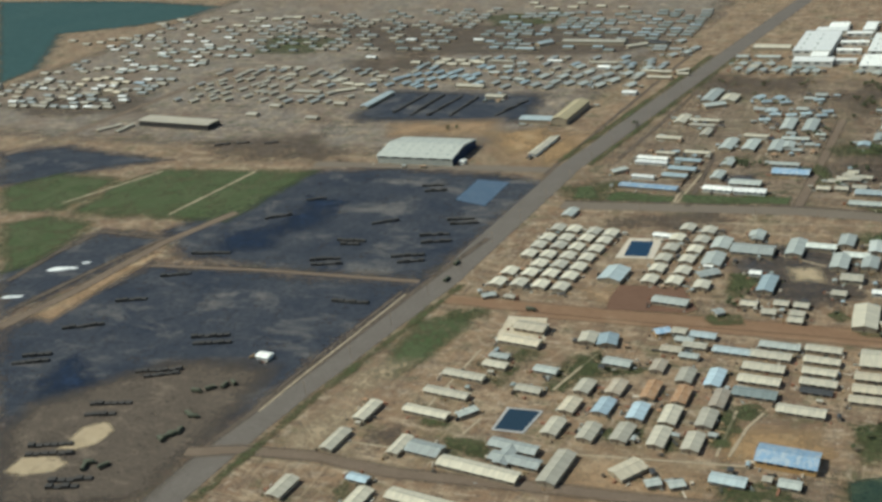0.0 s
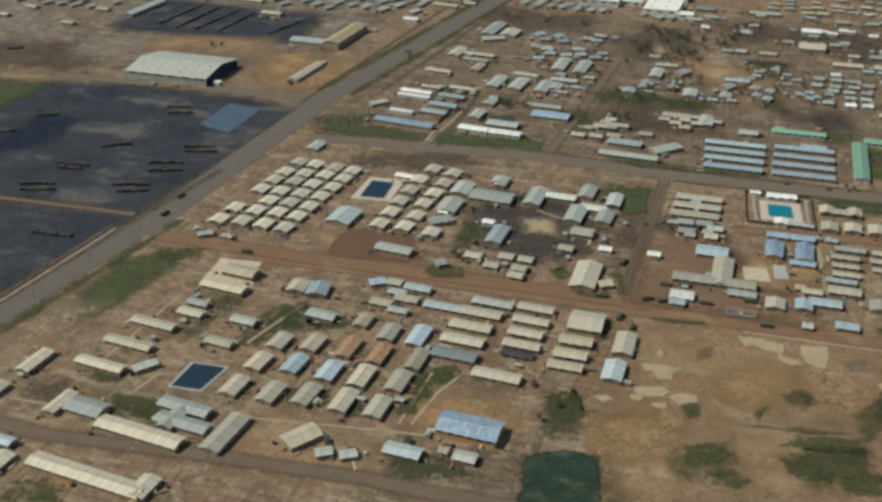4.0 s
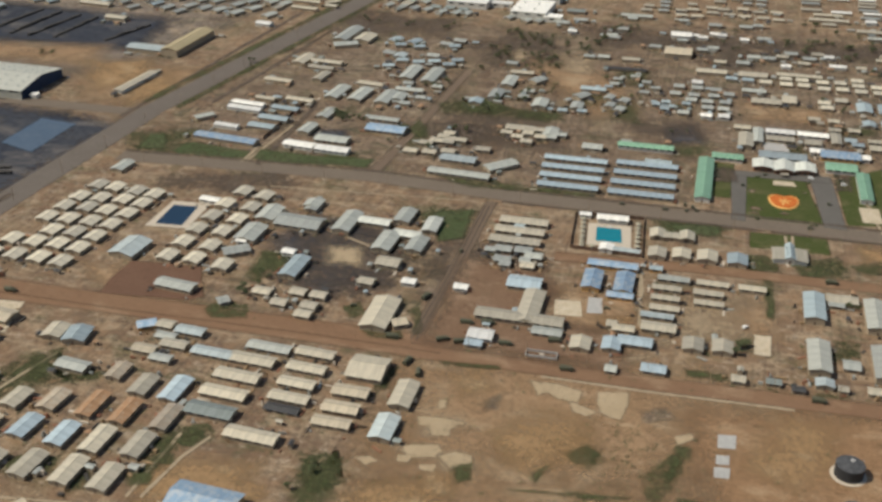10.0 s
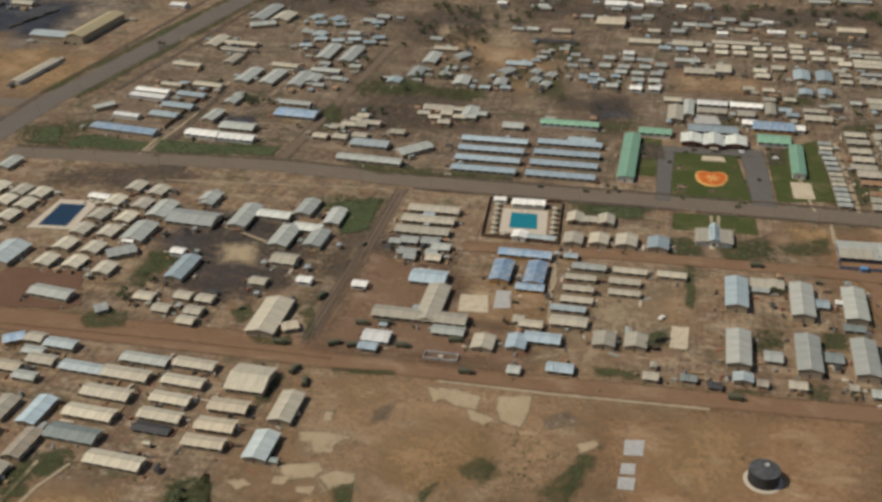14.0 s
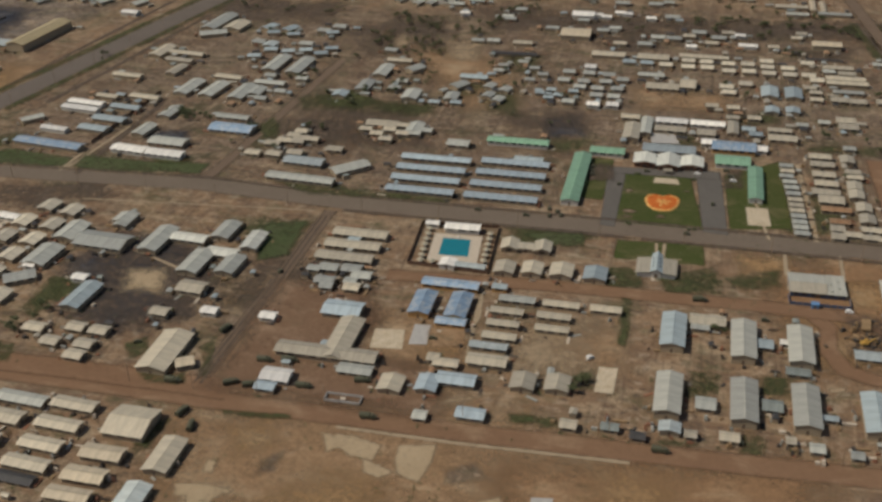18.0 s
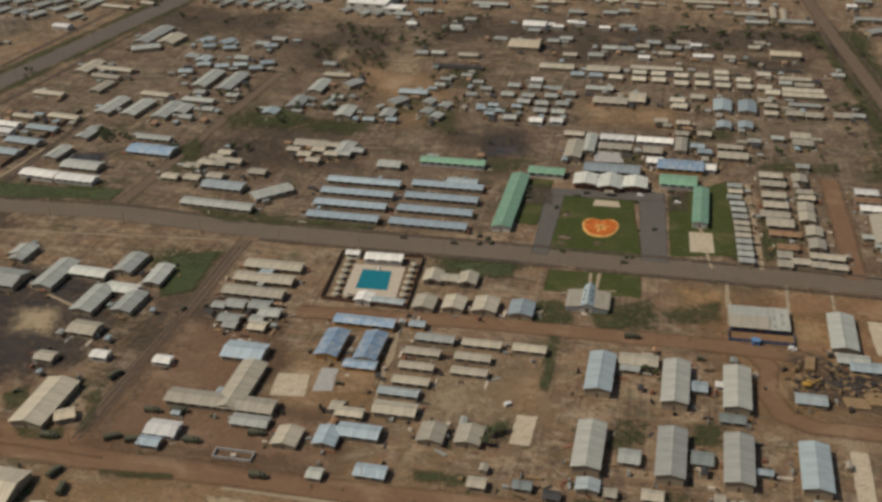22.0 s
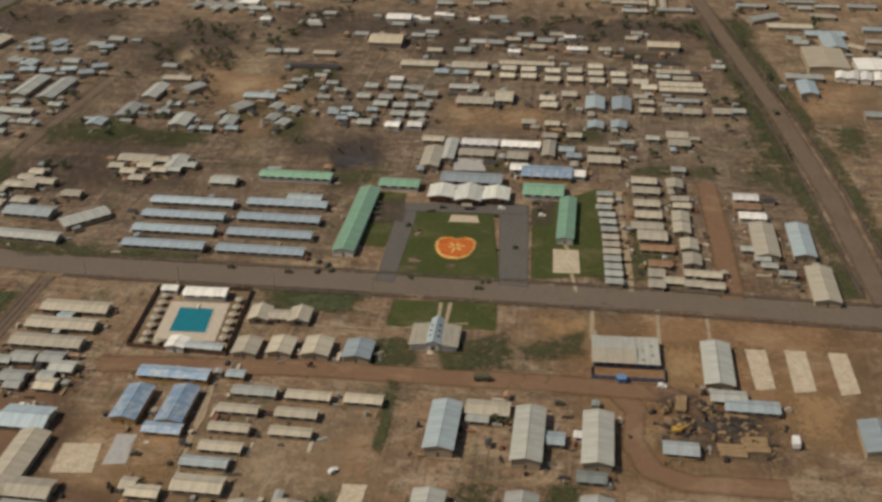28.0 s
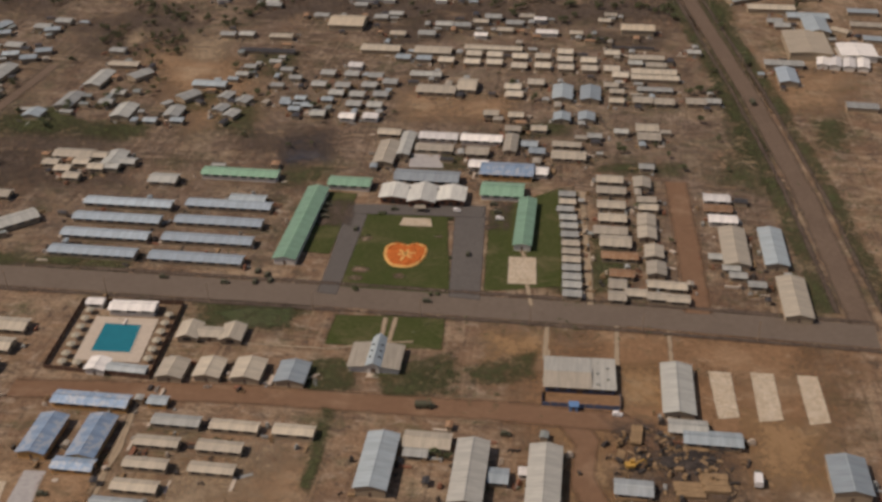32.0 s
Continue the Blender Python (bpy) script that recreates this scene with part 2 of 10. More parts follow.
M = {
    "ground": earth("red_earth", (0.285, 0.18, 0.106), (0.335, 0.22, 0.135), grass=(0.085, 0.09, 0.042), grass_at=(0.54, 0.7), pale=(0.345, 0.255, 0.163), tracks=(0.31, 0.226, 0.145)),
    "dirt": earth("road_earth", (0.21, 0.122, 0.072), (0.255, 0.156, 0.093), pale=(0.3, 0.2, 0.125), scale=0.05, soft=1.0, fine=0.45),
    "asphalt": earth("asphalt", (0.17, 0.134, 0.102), (0.205, 0.163, 0.124), scale=0.05, soft=0.8, fine=0.5),
    "pad": earth("pad_asphalt", (0.125, 0.113, 0.1), (0.155, 0.14, 0.122), scale=0.06, soft=0.5, fine=0.35),
    "lawn": earth("lawn_grass", (0.06, 0.078, 0.022), (0.1, 0.1, 0.04), pale=(0.14, 0.12, 0.06), scale=0.06, soft=0.9, fine=0.7),
    "grass": earth("rough_grass", (0.074, 0.085, 0.036), (0.12, 0.112, 0.056), scale=0.09, soft=2.6),
    "sand": earth("pale_sand", (0.36, 0.265, 0.168), (0.42, 0.32, 0.21), scale=0.1, soft=2.6, fine=0.7),
    "clay": earth("pale_clay", (0.42, 0.315, 0.195), (0.52, 0.4, 0.26), scale=0.1, soft=1.9, fine=0.8),
    "oil": earth("oiled_ground", (0.034, 0.04, 0.056), (0.092, 0.09, 0.094), pale=(0.16, 0.142, 0.128), scale=0.025, soft=1.5),
    "deepoil": earth("wet_oil", (0.018, 0.03, 0.06), (0.04, 0.053, 0.085), scale=0.1, soft=2.4),
    "cinder": earth("cinder_ground", (0.105, 0.08, 0.062), (0.175, 0.13, 0.095), scale=0.08, soft=2.6),
    "bluepad": earth("blue_tarpaulin", (0.085, 0.125, 0.18), (0.13, 0.16, 0.21), scale=0.1, soft=0.8),
    "farfield": earth("far_field", (0.042, 0.082, 0.08), (0.06, 0.1, 0.092), scale=0.01, soft=0.8),
    "redsoil": earth("red_soil", (0.33, 0.207, 0.115), (0.41, 0.27, 0.16), grass=(0.13, 0.108, 0.058), grass_at=(0.6, 0.75), pale=(0.46, 0.34, 0.215), scale=0.035, soft=1.3, fine=0.75, scraped=0.5),
    "redfield": earth("graded_red_field", (0.275, 0.16, 0.085), (0.34, 0.208, 0.115), pale=(0.4, 0.275, 0.165), scale=0.035, soft=1.5, fine=0.75, scraped=0.55),
    "ochre": earth("ochre_soil", (0.33, 0.205, 0.102), (0.4, 0.255, 0.135), pale=(0.44, 0.32, 0.19), scale=0.05, soft=2.0, fine=0.7),
    "ash": earth("grey_dust", (0.255, 0.186, 0.134), (0.325, 0.243, 0.178), grass=(0.085, 0.092, 0.048), grass_at=(0.53, 0.66), pale=(0.34, 0.26, 0.185), tracks=(0.33, 0.25, 0.175), scale=0.06, soft=2.2),
    # far camp dust, with distance haze put into its paler, greyer colours
    "greydust": earth("far_hazed_dust", (0.2, 0.165, 0.138), (0.26, 0.22, 0.188), grass=(0.085, 0.092, 0.055), grass_at=(0.55, 0.68), pale=(0.32, 0.27, 0.225), scale=0.03, soft=1.5, tracks=(0.31, 0.26, 0.21)),
    "greyroad": earth("grey_asphalt", (0.15, 0.124, 0.103), (0.185, 0.155, 0.13), scale=0.05, soft=0.8, fine=0.6),
    "brownroad": earth("brown_road", (0.165, 0.119, 0.085), (0.21, 0.152, 0.107), scale=0.06, soft=1.0, fine=0.6),
    "slab": earth("concrete_slab", (0.5, 0.4, 0.27), (0.74, 0.64, 0.49), scale=0.3, soft=0.9, fine=0.8),
    "deck": plain("pool_deck", (0.52, 0.44, 0.34), 0.12, 0.6),
    "brownyard": earth("brown_yard", (0.108, 0.083, 0.063), (0.145, 0.11, 0.083), pale=(0.19, 0.143, 0.104), scale=0.06, soft=1.6),
    "darkred": earth("dark_red_earth", (0.195, 0.118, 0.073), (0.245, 0.155, 0.098), pale=(0.3, 0.205, 0.135), scale=0.05, soft=1.4, fine=0.7, scraped=0.4),
    "marsh": earth("dark_marsh", (0.026, 0.046, 0.036), (0.06, 0.075, 0.045), pale=(0.1, 0.11, 0.065), scale=0.12, soft=1.6, fine=0.9),
    "meadow": earth("rough_meadow", (0.066, 0.088, 0.036), (0.125, 0.122, 0.066), scale=0.05, soft=1.9, fine=0.8),
    "redyard": earth("red_brown_yard", (0.15, 0.084, 0.055), (0.19, 0.11, 0.072), scale=0.08, soft=0.7, fine=0.6),
    "path": earth("pale_path", (0.36, 0.28, 0.185), (0.42, 0.33, 0.225), scale=0.1, soft=2.0, fine=0.5),
    "concrete": plain("grey_concrete", (0.4, 0.38, 0.35), 0.2, 0.5),
    "tan": roofing("tan_sheet", (0.57, 0.505, 0.385), (0.42, 0.345, 0.25)),
    "cream": roofing("cream_sheet", (0.6, 0.51, 0.37), (0.44, 0.35, 0.24)),
    "gray": roofing("grey_sheet", (0.48, 0.485, 0.43), (0.34, 0.32, 0.275)),
    "graygreen": roofing("grey_green_sheet", (0.3, 0.33, 0.3), (0.22, 0.24, 0.22)),
    "dark": roofing("dark_sheet", (0.09, 0.085, 0.08), (0.06, 0.06, 0.06)),
    "white": roofing("white_sheet", (0.84, 0.81, 0.74), (0.62, 0.57, 0.48), 0.3, 0.0),
    "whiteblue": roofing("pale_blue_sheet", (0.52, 0.565, 0.545), (0.3, 0.4, 0.44), 0.6),
    "bluegray": roofing("blue_grey_sheet", (0.42, 0.49, 0.5), (0.5, 0.51, 0.48), 0.5),
    # bare metal sheet; the sky it mirrors is put into the blue base colour
    "blue": roofing("sky_tinted_sheet", (0.46, 0.545, 0.58), (0.48, 0.5, 0.49), 0.4),
    "bluepatch": roofing("patched_blue_sheet", (0.3, 0.42, 0.55), (0.52, 0.56, 0.58), 0.9, stain_at=(0.48, 0.56)),
    "green": roofing("green_sheet", (0.235, 0.405, 0.275), (0.32, 0.45, 0.34), 0.4, 0.0),
    "hqgray": roofing("slate_blue_sheet", (0.31, 0.355, 0.37), (0.36, 0.37, 0.37), 0.4),
    "yellow": roofing("buff_sheet", (0.55, 0.44, 0.25), (0.45, 0.36, 0.2), 0.3),
    "rust": roofing("rusted_sheet", (0.33, 0.19, 0.1), (0.46, 0.38, 0.28), 0.95, 0.1, 0.7),
    "tanrust": roofing("half_rusted_sheet", (0.44, 0.37, 0.28), (0.34, 0.2, 0.1), 0.9, 0.1, 0.6),
    "hut": roofing("canvas_tan_sheet", (0.6, 0.54, 0.42), (0.46, 0.39, 0.29), 0.5, 0.1, 0.6),
    "hangar": roofing("hangar_sheet", (0.52, 0.51, 0.44), (0.4, 0.39, 0.33), 0.7),
    "wall": plain("weathered_board", (0.38, 0.3, 0.2), 0.3, 1.0, stretch=(0.3, 0.3, 3)),
    # board walls with the sun's orange light put into their colour
    "wall_sunlit": plain("sunlit_board", (0.5, 0.3, 0.12), 0.2, 0.8),
    "wall_white": plain("white_board", (0.62, 0.58, 0.5), 0.15, 0.8),
    "wall_blue": plain("blue_sheet_wall", (0.08, 0.11, 0.18), 0.2, 0.5),
    "screen": plain("dark_screen", (0.05, 0.045, 0.04), 0.3, 2.0),
    "door": plain("door_wood", (0.14, 0.1, 0.07), 0.2, 2.0),
    "wood": plain("pole_wood", (0.3, 0.22, 0.14), 0.3, 2.0),
    "tank": plain("tank_steel", (0.035, 0.035, 0.036), 0.3, 0.4, 0.6),
    "tanktop": plain("worn_tank_roof", (0.085, 0.083, 0.083), 0.5, 0.5, 0.6),
    "leaf": plain("leaves", (0.1, 0.115, 0.052), 0.4, 1.0),
    "bark": plain("bark", (0.16, 0.12, 0.08), 0.3, 3.0),
    "orange": plain("orange_flowers", (0.6, 0.16, 0.03), 0.35, 1.2),
    "yellowflower": plain("yellow_flowers", (0.75, 0.42, 0.13), 0.3, 1.2),
    "olive": plain("olive_paint", (0.09, 0.09, 0.055), 0.2, 1.0, 0.6),
    "whitepaint": plain("white_paint", (0.75, 0.73, 0.68), 0.08, 1.0, 0.5),
    "tyre": plain("tyre", (0.03, 0.03, 0.03), 0.2, 2.0),
    "machine": plain("yellow_machine_paint", (0.5, 0.3, 0.07), 0.25, 1.0, 0.6),
    "glass": plain("vehicle_glass", (0.04, 0.05, 0.06), 0.1, 1.0, 0.1),
    "crate": plain("dark_crate_wood", (0.06, 0.052, 0.045), 0.4, 0.8),
    "canvas": plain("olive_canvas", (0.1, 0.1, 0.065), 0.2, 1.0),
    "thatch": plain("pale_thatch", (0.42, 0.38, 0.28), 0.25, 1.5),
    "spoil": earth("dark_spoil", (0.06, 0.052, 0.047), (0.1, 0.08, 0.065), scale=0.2),
    "timber": plain("yellow_timber", (0.3, 0.2, 0.105), 0.3, 0.7),
    "redwall": plain("red_brown_wall", (0.26, 0.12, 0.07), 0.2, 0.8),
    "fold": roofing("pale_fold_sheet", (0.62, 0.62, 0.55), (0.5, 0.5, 0.44), 0.3, 0.05),
    "bluewall": plain("blue_gate_paint", (0.12, 0.24, 0.42), 0.2, 0.8),
    "brownwall": plain("brown_fence_board", (0.13, 0.075, 0.05), 0.25, 1.2),
}


def pool_water(name, colour):
    m = Nodes(name)
    c = m.mix(m.ramp(m.noise(0.25, 3), 0.3, 0.7), tuple(v * 0.88 for v in colour), colour)
    m.bump(m.noise(1.5, 3), 0.08, 0.05)
    return m.done(c, 0.08, 0.0, 0.5)


M["tealwater"] = pool_water("teal_pool_water", (0.012, 0.19, 0.235))
M["bluewater"] = pool_water("blue_pool_water", (0.012, 0.032, 0.06))
M["pond"] = pool_water("dark_pond_water", (0.02, 0.035, 0.05))

# ---- mesh tools ----
def mesh_of(bm, name):
    me = bpy.data.meshes.new(name)
    bm.to_mesh(me)
    bm.free()
    return me


def part(name, me, material, parent, label=""):
    if isinstance(me, bmesh.types.BMesh):
        me = mesh_of(me, name)
    if isinstance(me, Soup):
        me = me.mesh(name)
    if material and not me.materials:
        me.materials.append(M[material])
    ob = new(name, me)
    ob.parent = parent
    if label:
        tagged(ob, label)
    return ob


def faces(bm, verts, polys):
    vs = [bm.verts.new(v) for v in verts]
    for p in polys:
        bm.faces.new([vs[i] for i in p])


BOX = ((0, 3, 2, 1), (4, 5, 6, 7), (0, 1, 5, 4), (1, 2, 6, 5), (2, 3, 7, 6), (3, 0, 4, 7))


def box(bm, x0, y0, z0, x1, y1, z1):
    faces(bm, [(x0, y0, z0), (x1, y0, z0), (x1, y1, z0), (x0, y1, z0), (x0, y0, z1), (x1, y0, z1), (x1, y1, z1), (x0, y1, z1)], BOX)
    return bm


class Soup:
    """A loose pile of faces that becomes one mesh."""

    def __init__(self):
        self.verts, self.polys, self.slots = [], [], []

    def add(self, verts, polys, m=None, slot=0):
        k = len(self.verts)
        self.verts += [tuple(m @ Vector(v)) for v in verts] if m else verts
        self.polys += [[k + i for i in p] for p in polys]
        self.slots += [slot] * len(polys)

    def box(self, x0, y0, z0, x1, y1, z1, m=None, slot=0):
        self.add([(x0, y0, z0), (x1, y0, z0), (x1, y1, z0), (x0, y1, z0), (x0, y0, z1), (x1, y0, z1), (x1, y1, z1), (x0, y1, z1)], BOX, m, slot)

    def tube(self, z0, z1, r0, r1, n, m):
        ring = [(math.cos(6.2832 * i / n), math.sin(6.2832 * i / n)) for i in range(n)]
        self.add([(a * r0, b * r0, z0) for a, b in ring] + [(a * r1, b * r1, z1) for a, b in ring], [(i, (i + 1) % n, n + (i + 1) % n, n + i) for i in range(n)] + [tuple(range(n, 2 * n))], m)

    def hut(self, m, L, w, h, rise, over):
        """Gabled walls in the first slot, their roof in the second."""
        a, b, t = L / 2, w / 2, 0.14
        self.add([(-a, -b, 0), (a, -b, 0), (a, b, 0), (-a, b, 0), (-a, -b, h), (a, -b, h), (a, b, h), (-a, b, h), (-a, 0, h + rise), (a, 0, h + rise)],
                 [(0, 1, 5, 4), (2, 3, 7, 6), (1, 2, 6, 9, 5), (3, 0, 4, 8, 7)], m, 0)
        a, b, drop = a + over, b + over, rise * over / (w / 2)
        for s in (-1, 1):
            vs = [(-a, s * b, h - drop), (a, s * b, h - drop), (a, 0, h + rise), (-a, 0, h + rise)]
            self.add(vs + [(x, y, z + t) for x, y, z in vs], BOX if s < 0 else [tuple(reversed(p)) for p in BOX], m, 1)

    def mesh(self, name, *materials):
        me = bpy.data.meshes.new(name)
        me.from_pydata(self.verts, [], self.polys)
        if len(materials) > 1:
            me.polygons.foreach_set("material_index", self.slots)
        for k in materials:
            me.materials.append(M[k])
        return me


def boxmesh(x0, y0, z0, x1, y1, z1):
    return box(bmesh.new(), x0, y0, z0, x1, y1, z1)


MESHES = {}


def shared(key, make):
    if key not in MESHES:
        MESHES[key] = mesh_of(make(), key[0])
    return MESHES[key]


def thing(name, x, y, r=0.0, z=0.0, label="", category="", group="", kind=""):
    ob = new(name)
    ob.matrix_world = pose(x, y, z, 0, 0, r)
    return tagged(ob, label, category, group, kind)


# ---- ground ----
def setting(name, verts, polys, material, label, category):
    me = bpy.data.meshes.new(name)
    me.from_pydata(verts, [], polys)
    me.materials.append(M[material])
    return tagged(new(name, me), label, category, kind="structure")


LAYER = [0.004]


def covered(ob, values):
    at = ob.data.attributes.new("cover", "FLOAT", "POINT")
    at.data.foreach_set("value", values)
    return ob


def patch(name, material, pts, label, category="ground", edge=0.0):
    """A flat area on the ground. With an edge, in metres, it thins out over a rim of that width."""
    LAYER[0] += 0.001
    z = LAYER[0]
    pts = [Vector(p) for p in pts]
    area = sum(a.x * b.y - b.x * a.y for a, b in zip(pts, pts[1:] + pts[:1]))
    if area < 0:
        pts.reverse()
    n = len(pts)
    if not edge:
        return covered(setting(name, [(p.x, p.y, z) for p in pts], [list(range(n))], material, label, category), [1.0] * n)
    inner, outer = [], []
    for i, p in enumerate(pts):
        a, b = (p - pts[i - 1]).normalized(), (pts[(i + 1) % n] - p).normalized()
        out = Vector((a.y + b.y, -a.x - b.x))
        out = out.normalized() / max(0.5, math.sqrt(max(0.05, (1 + a.dot(b)) / 2)))
        inner.append(p - out * edge)
        outer.append(p + out * edge * 1.6)
    ring = [(i, (i + 1) % n, n + (i + 1) % n, n + i) for i in range(n)]
    ob = setting(name, [(p.x, p.y, z) for p in inner + outer], [list(range(n))] + [tuple(reversed(q)) for q in ring], material, label, category)
    full = {"grass": 0.62, "redsoil": 0.76, "cinder": 0.6, "deepoil": 0.7, "ochre": 0.72, "sand": 0.62, "ash": 0.62, "lawn": 0.9, "meadow": 0.85}
    return covered(ob, [full.get(material, 1.0)] * n + [0.0] * n)


def strip(name, material, pts, width, label, category="road", edge=1.5):
    """A road along a line of points, with a ragged shoulder."""
    LAYER[0] += 0.001
    pts = [Vector(p) for p in pts]
    fine = [pts[0]]
    for a, b in zip(pts, pts[1:]):
        k = max(1, int((b - a).length / 10))
        fine += [a.lerp(b, (j + 1) / k) for j in range(k)]
    verts, polys, cover = [], [], []
    for i, p in enumerate(fine):
        d = (fine[min(i + 3, len(fine) - 1)] - fine[max(i - 3, 0)]).normalized()
        n = Vector((-d.y, d.x))
        full = 0.6 if material == "grass" else 1.0
        for s, c in ((width / 2 + edge, 0.0), (width / 2 - edge * 0.5, full), (edge * 0.5 - width / 2, full), (-width / 2 - edge, 0.0)):
            q = p + n * s
            verts.append((q.x, q.y, LAYER[0]))
            cover.append(c)
    for i in range(len(fine) - 1):
        polys += [(4 * i + k, 4 * i + k + 1, 4 * i + k + 5, 4 * i + k + 4) for k in range(3)]
    return covered(setting(name, verts, polys, material, label, category), cover)


def beside(pts, off):
    """The same line, moved off to its left by that many metres."""
    out = []
    for i, p in enumerate(pts):
        a, b = Vector(pts[max(i - 1, 0)]), Vector(pts[min(i + 1, len(pts) - 1)])
        d = (b - a).normalized()
        out.append((p[0] - d.y * off, p[1] + d.x * off))
    return out


setting("ground", [(-9000, -3000, 0), (9000, -3000, 0), (9000, 12000, 0), (-9000, 12000, 0)], [(0, 1, 2, 3)], "ground", "bare red-brown earth with scattered rough grass", "ground")

# ---- buildings ----
WORDS = dict(tan="tan", cream="cream", gray="grey", graygreen="grey-green", dark="dark grey", white="white", whiteblue="pale blue-white", bluegray="blue-grey", blue="blue", bluepatch="patched blue",
             green="green", hqgray="slate-blue", yellow="buff", rust="rusted", tanrust="half-rusted", hut="sand-coloured", hangar="pale grey-green", fold="pale")


YARD = []


def gable_walls(L, w, h, rise):
    bm = bmesh.new()
    a, b = L / 2, w / 2
    faces(bm, [(-a, -b, 0), (a, -b, 0), (a, b, 0), (-a, b, 0), (-a, -b, h), (a, -b, h), (a, b, h), (-a, b, h), (-a, 0, h + rise), (a, 0, h + rise)],
          [(0, 1, 5, 4), (2, 3, 7, 6), (1, 2, 6, 9, 5), (3, 0, 4, 8, 7), (0, 3, 2, 1)])
    return bm


def gable_roof(L, w, h, rise, over=0.5, thick=0.14):
    """Two sloping sheets that overhang, with their thickness."""
    bm = bmesh.new()
    a, b = L / 2 + over, w / 2 + over
    drop = rise * over / (w / 2)
    for s in (-1, 1):
        e, r = (s * b, h - drop), (0.0, h + rise)
        vs = [(-a, e[0], e[1]), (a, e[0], e[1]), (a, r[0], r[1]), (-a, r[0], r[1])]
        vs += [(x, y, z + thick) for x, y, z in vs]
        faces(bm, vs, BOX if s < 0 else tuple(tuple(reversed(p)) for p in BOX))
    return bm


def building(x, y, r, L, w, h, roof, name="hut", wall="wall", windows=None, slope=0.24, extras=True):
    """A gabled building: walls, roof, ridge cap, doors and screened windows."""
    rise = slope * w / 2
    word = WORDS[roof]
    YARD.append((x, y, r, L, w))
    size = "long " if L > 22 else ("small " if L < 10 else "")
    ob = thing(name, x, y, r, 0, "%s%s with %s metal roof on earth" % (size, name.replace("_", " "), word), name.replace("_", " "))
    part("wall", gable_walls(L, w, h, rise), wall, ob)
    roof_ob = part("roof", gable_roof(L, w, h, rise, min(0.6, w * 0.09)), roof, ob, word + " corrugated metal roof")
    part("ridge_cap", boxmesh(-L / 2 - 0.4, -0.22, h + rise + 0.1, L / 2 + 0.4, 0.22, h + rise + 0.2), roof, roof_ob)
    if extras:
        for s in (-1, 1):
            part("door", shared(("door",), lambda: boxmesh(-0.04, -0.5, 0, 0.04, 0.5, 2.05)), "door", ob).matrix_local = pose(s * (L / 2 + 0.03), 0, 0.02)
        k = windows if windows is not None else max(1, int(L / 4.5))
        wh = 0.9 if h < 3.2 else 1.1
        ln = 0.62 * L / k
        for s in (-1, 1):
            for i in range(k):
                key = ("window", round(ln, 1), wh)
                part("window", shared(key, lambda: boxmesh(-ln / 2, -0.03, 0, ln / 2, 0.03, wh)), "screen", ob).matrix_local = pose((i + 0.5) / k * L - L / 2, s * (w / 2 + 0.025), h - wh - 0.45)
    return ob



def flat_hall(x, y, r, L, w, h):
    """A flat-roofed white hall: walls, roof slab with a raised rim, vents."""
    YARD.append((x, y, r, L, w))
    big = w > 25
    ob = thing("flat_hall" if big else "annex", x, y, r, 0, ("large white hall with flat roof and roof vents" if big else "low white annex with flat roof between halls"), "hall" if big else "annex")
    part("wall", boxmesh(-L / 2 + 0.3, -w / 2 + 0.3, 0, L / 2 - 0.3, w / 2 - 0.3, h), "wall_white", ob)
    part("roof", boxmesh(-L / 2, -w / 2, h + 0.01, L / 2, w / 2, h + 0.4), "white", ob)
    if big:
        for i in range(int(L / 14)):
            for j in range(int(w / 20)):
                part("vent", shared(("vent",), lambda: boxmesh(-0.9, -0.9, 0, 0.9, 0.9, 0.8)), "gray", ob).matrix_local = pose(-L / 2 + 7 + 14 * i, -w / 2 + 10 + 20 * j, h + 0.4)
    for i in range(max(1, int(L / 9))):
        part("window", shared(("hall_window",), lambda: boxmesh(-2.4, -0.05, 0, 2.4, 0.05, 1.4)), "screen", ob).matrix_local = pose((i + 0.5) / max(1, int(L / 9)) * L - L / 2, -w / 2 + 0.27, h - 2.4)


def distant(rows, roof):
    """Far huts of one roof colour, joined: too small to tell apart singly."""
    soup = Soup()
    for x, y, r, L, w, h in rows:
        YARD.append((x, y, r, L, w))
        soup.hut(pose(x, y, 0, 0, 0, r), L, w, h, 0.12 * w, 0.5)
    tagged(new("distant_huts", soup.mesh("distant_huts", "wall", roof)), "many small far huts with %s metal roofs" % WORDS[roof], "huts", kind="stuff")


# ---- kinds of things ----
def cyl(bm, x, y, z0, z1, r0, r1=None, n=12):
    r1 = r0 if r1 is None else r1
    a = [bm.verts.new((x + r0 * math.cos(6.2832 * i / n), y + r0 * math.sin(6.2832 * i / n), z0)) for i in range(n)]
    b = [bm.verts.new((x + r1 * math.cos(6.2832 * i / n), y + r1 * math.sin(6.2832 * i / n), z1)) for i in range(n)]
    for i in range(n):
        bm.faces.new((a[i], a[(i + 1) % n], b[(i + 1) % n], b[i]))
    bm.faces.new(b)
    bm.faces.new(list(reversed(a)))
    return bm


def wheel_mesh():
    bm = cyl(bmesh.new(), 0, 0, -0.13, 0.13, 0.5, n=14)
    bm.transform(pose(0, 0, 0, 90))
    return bm


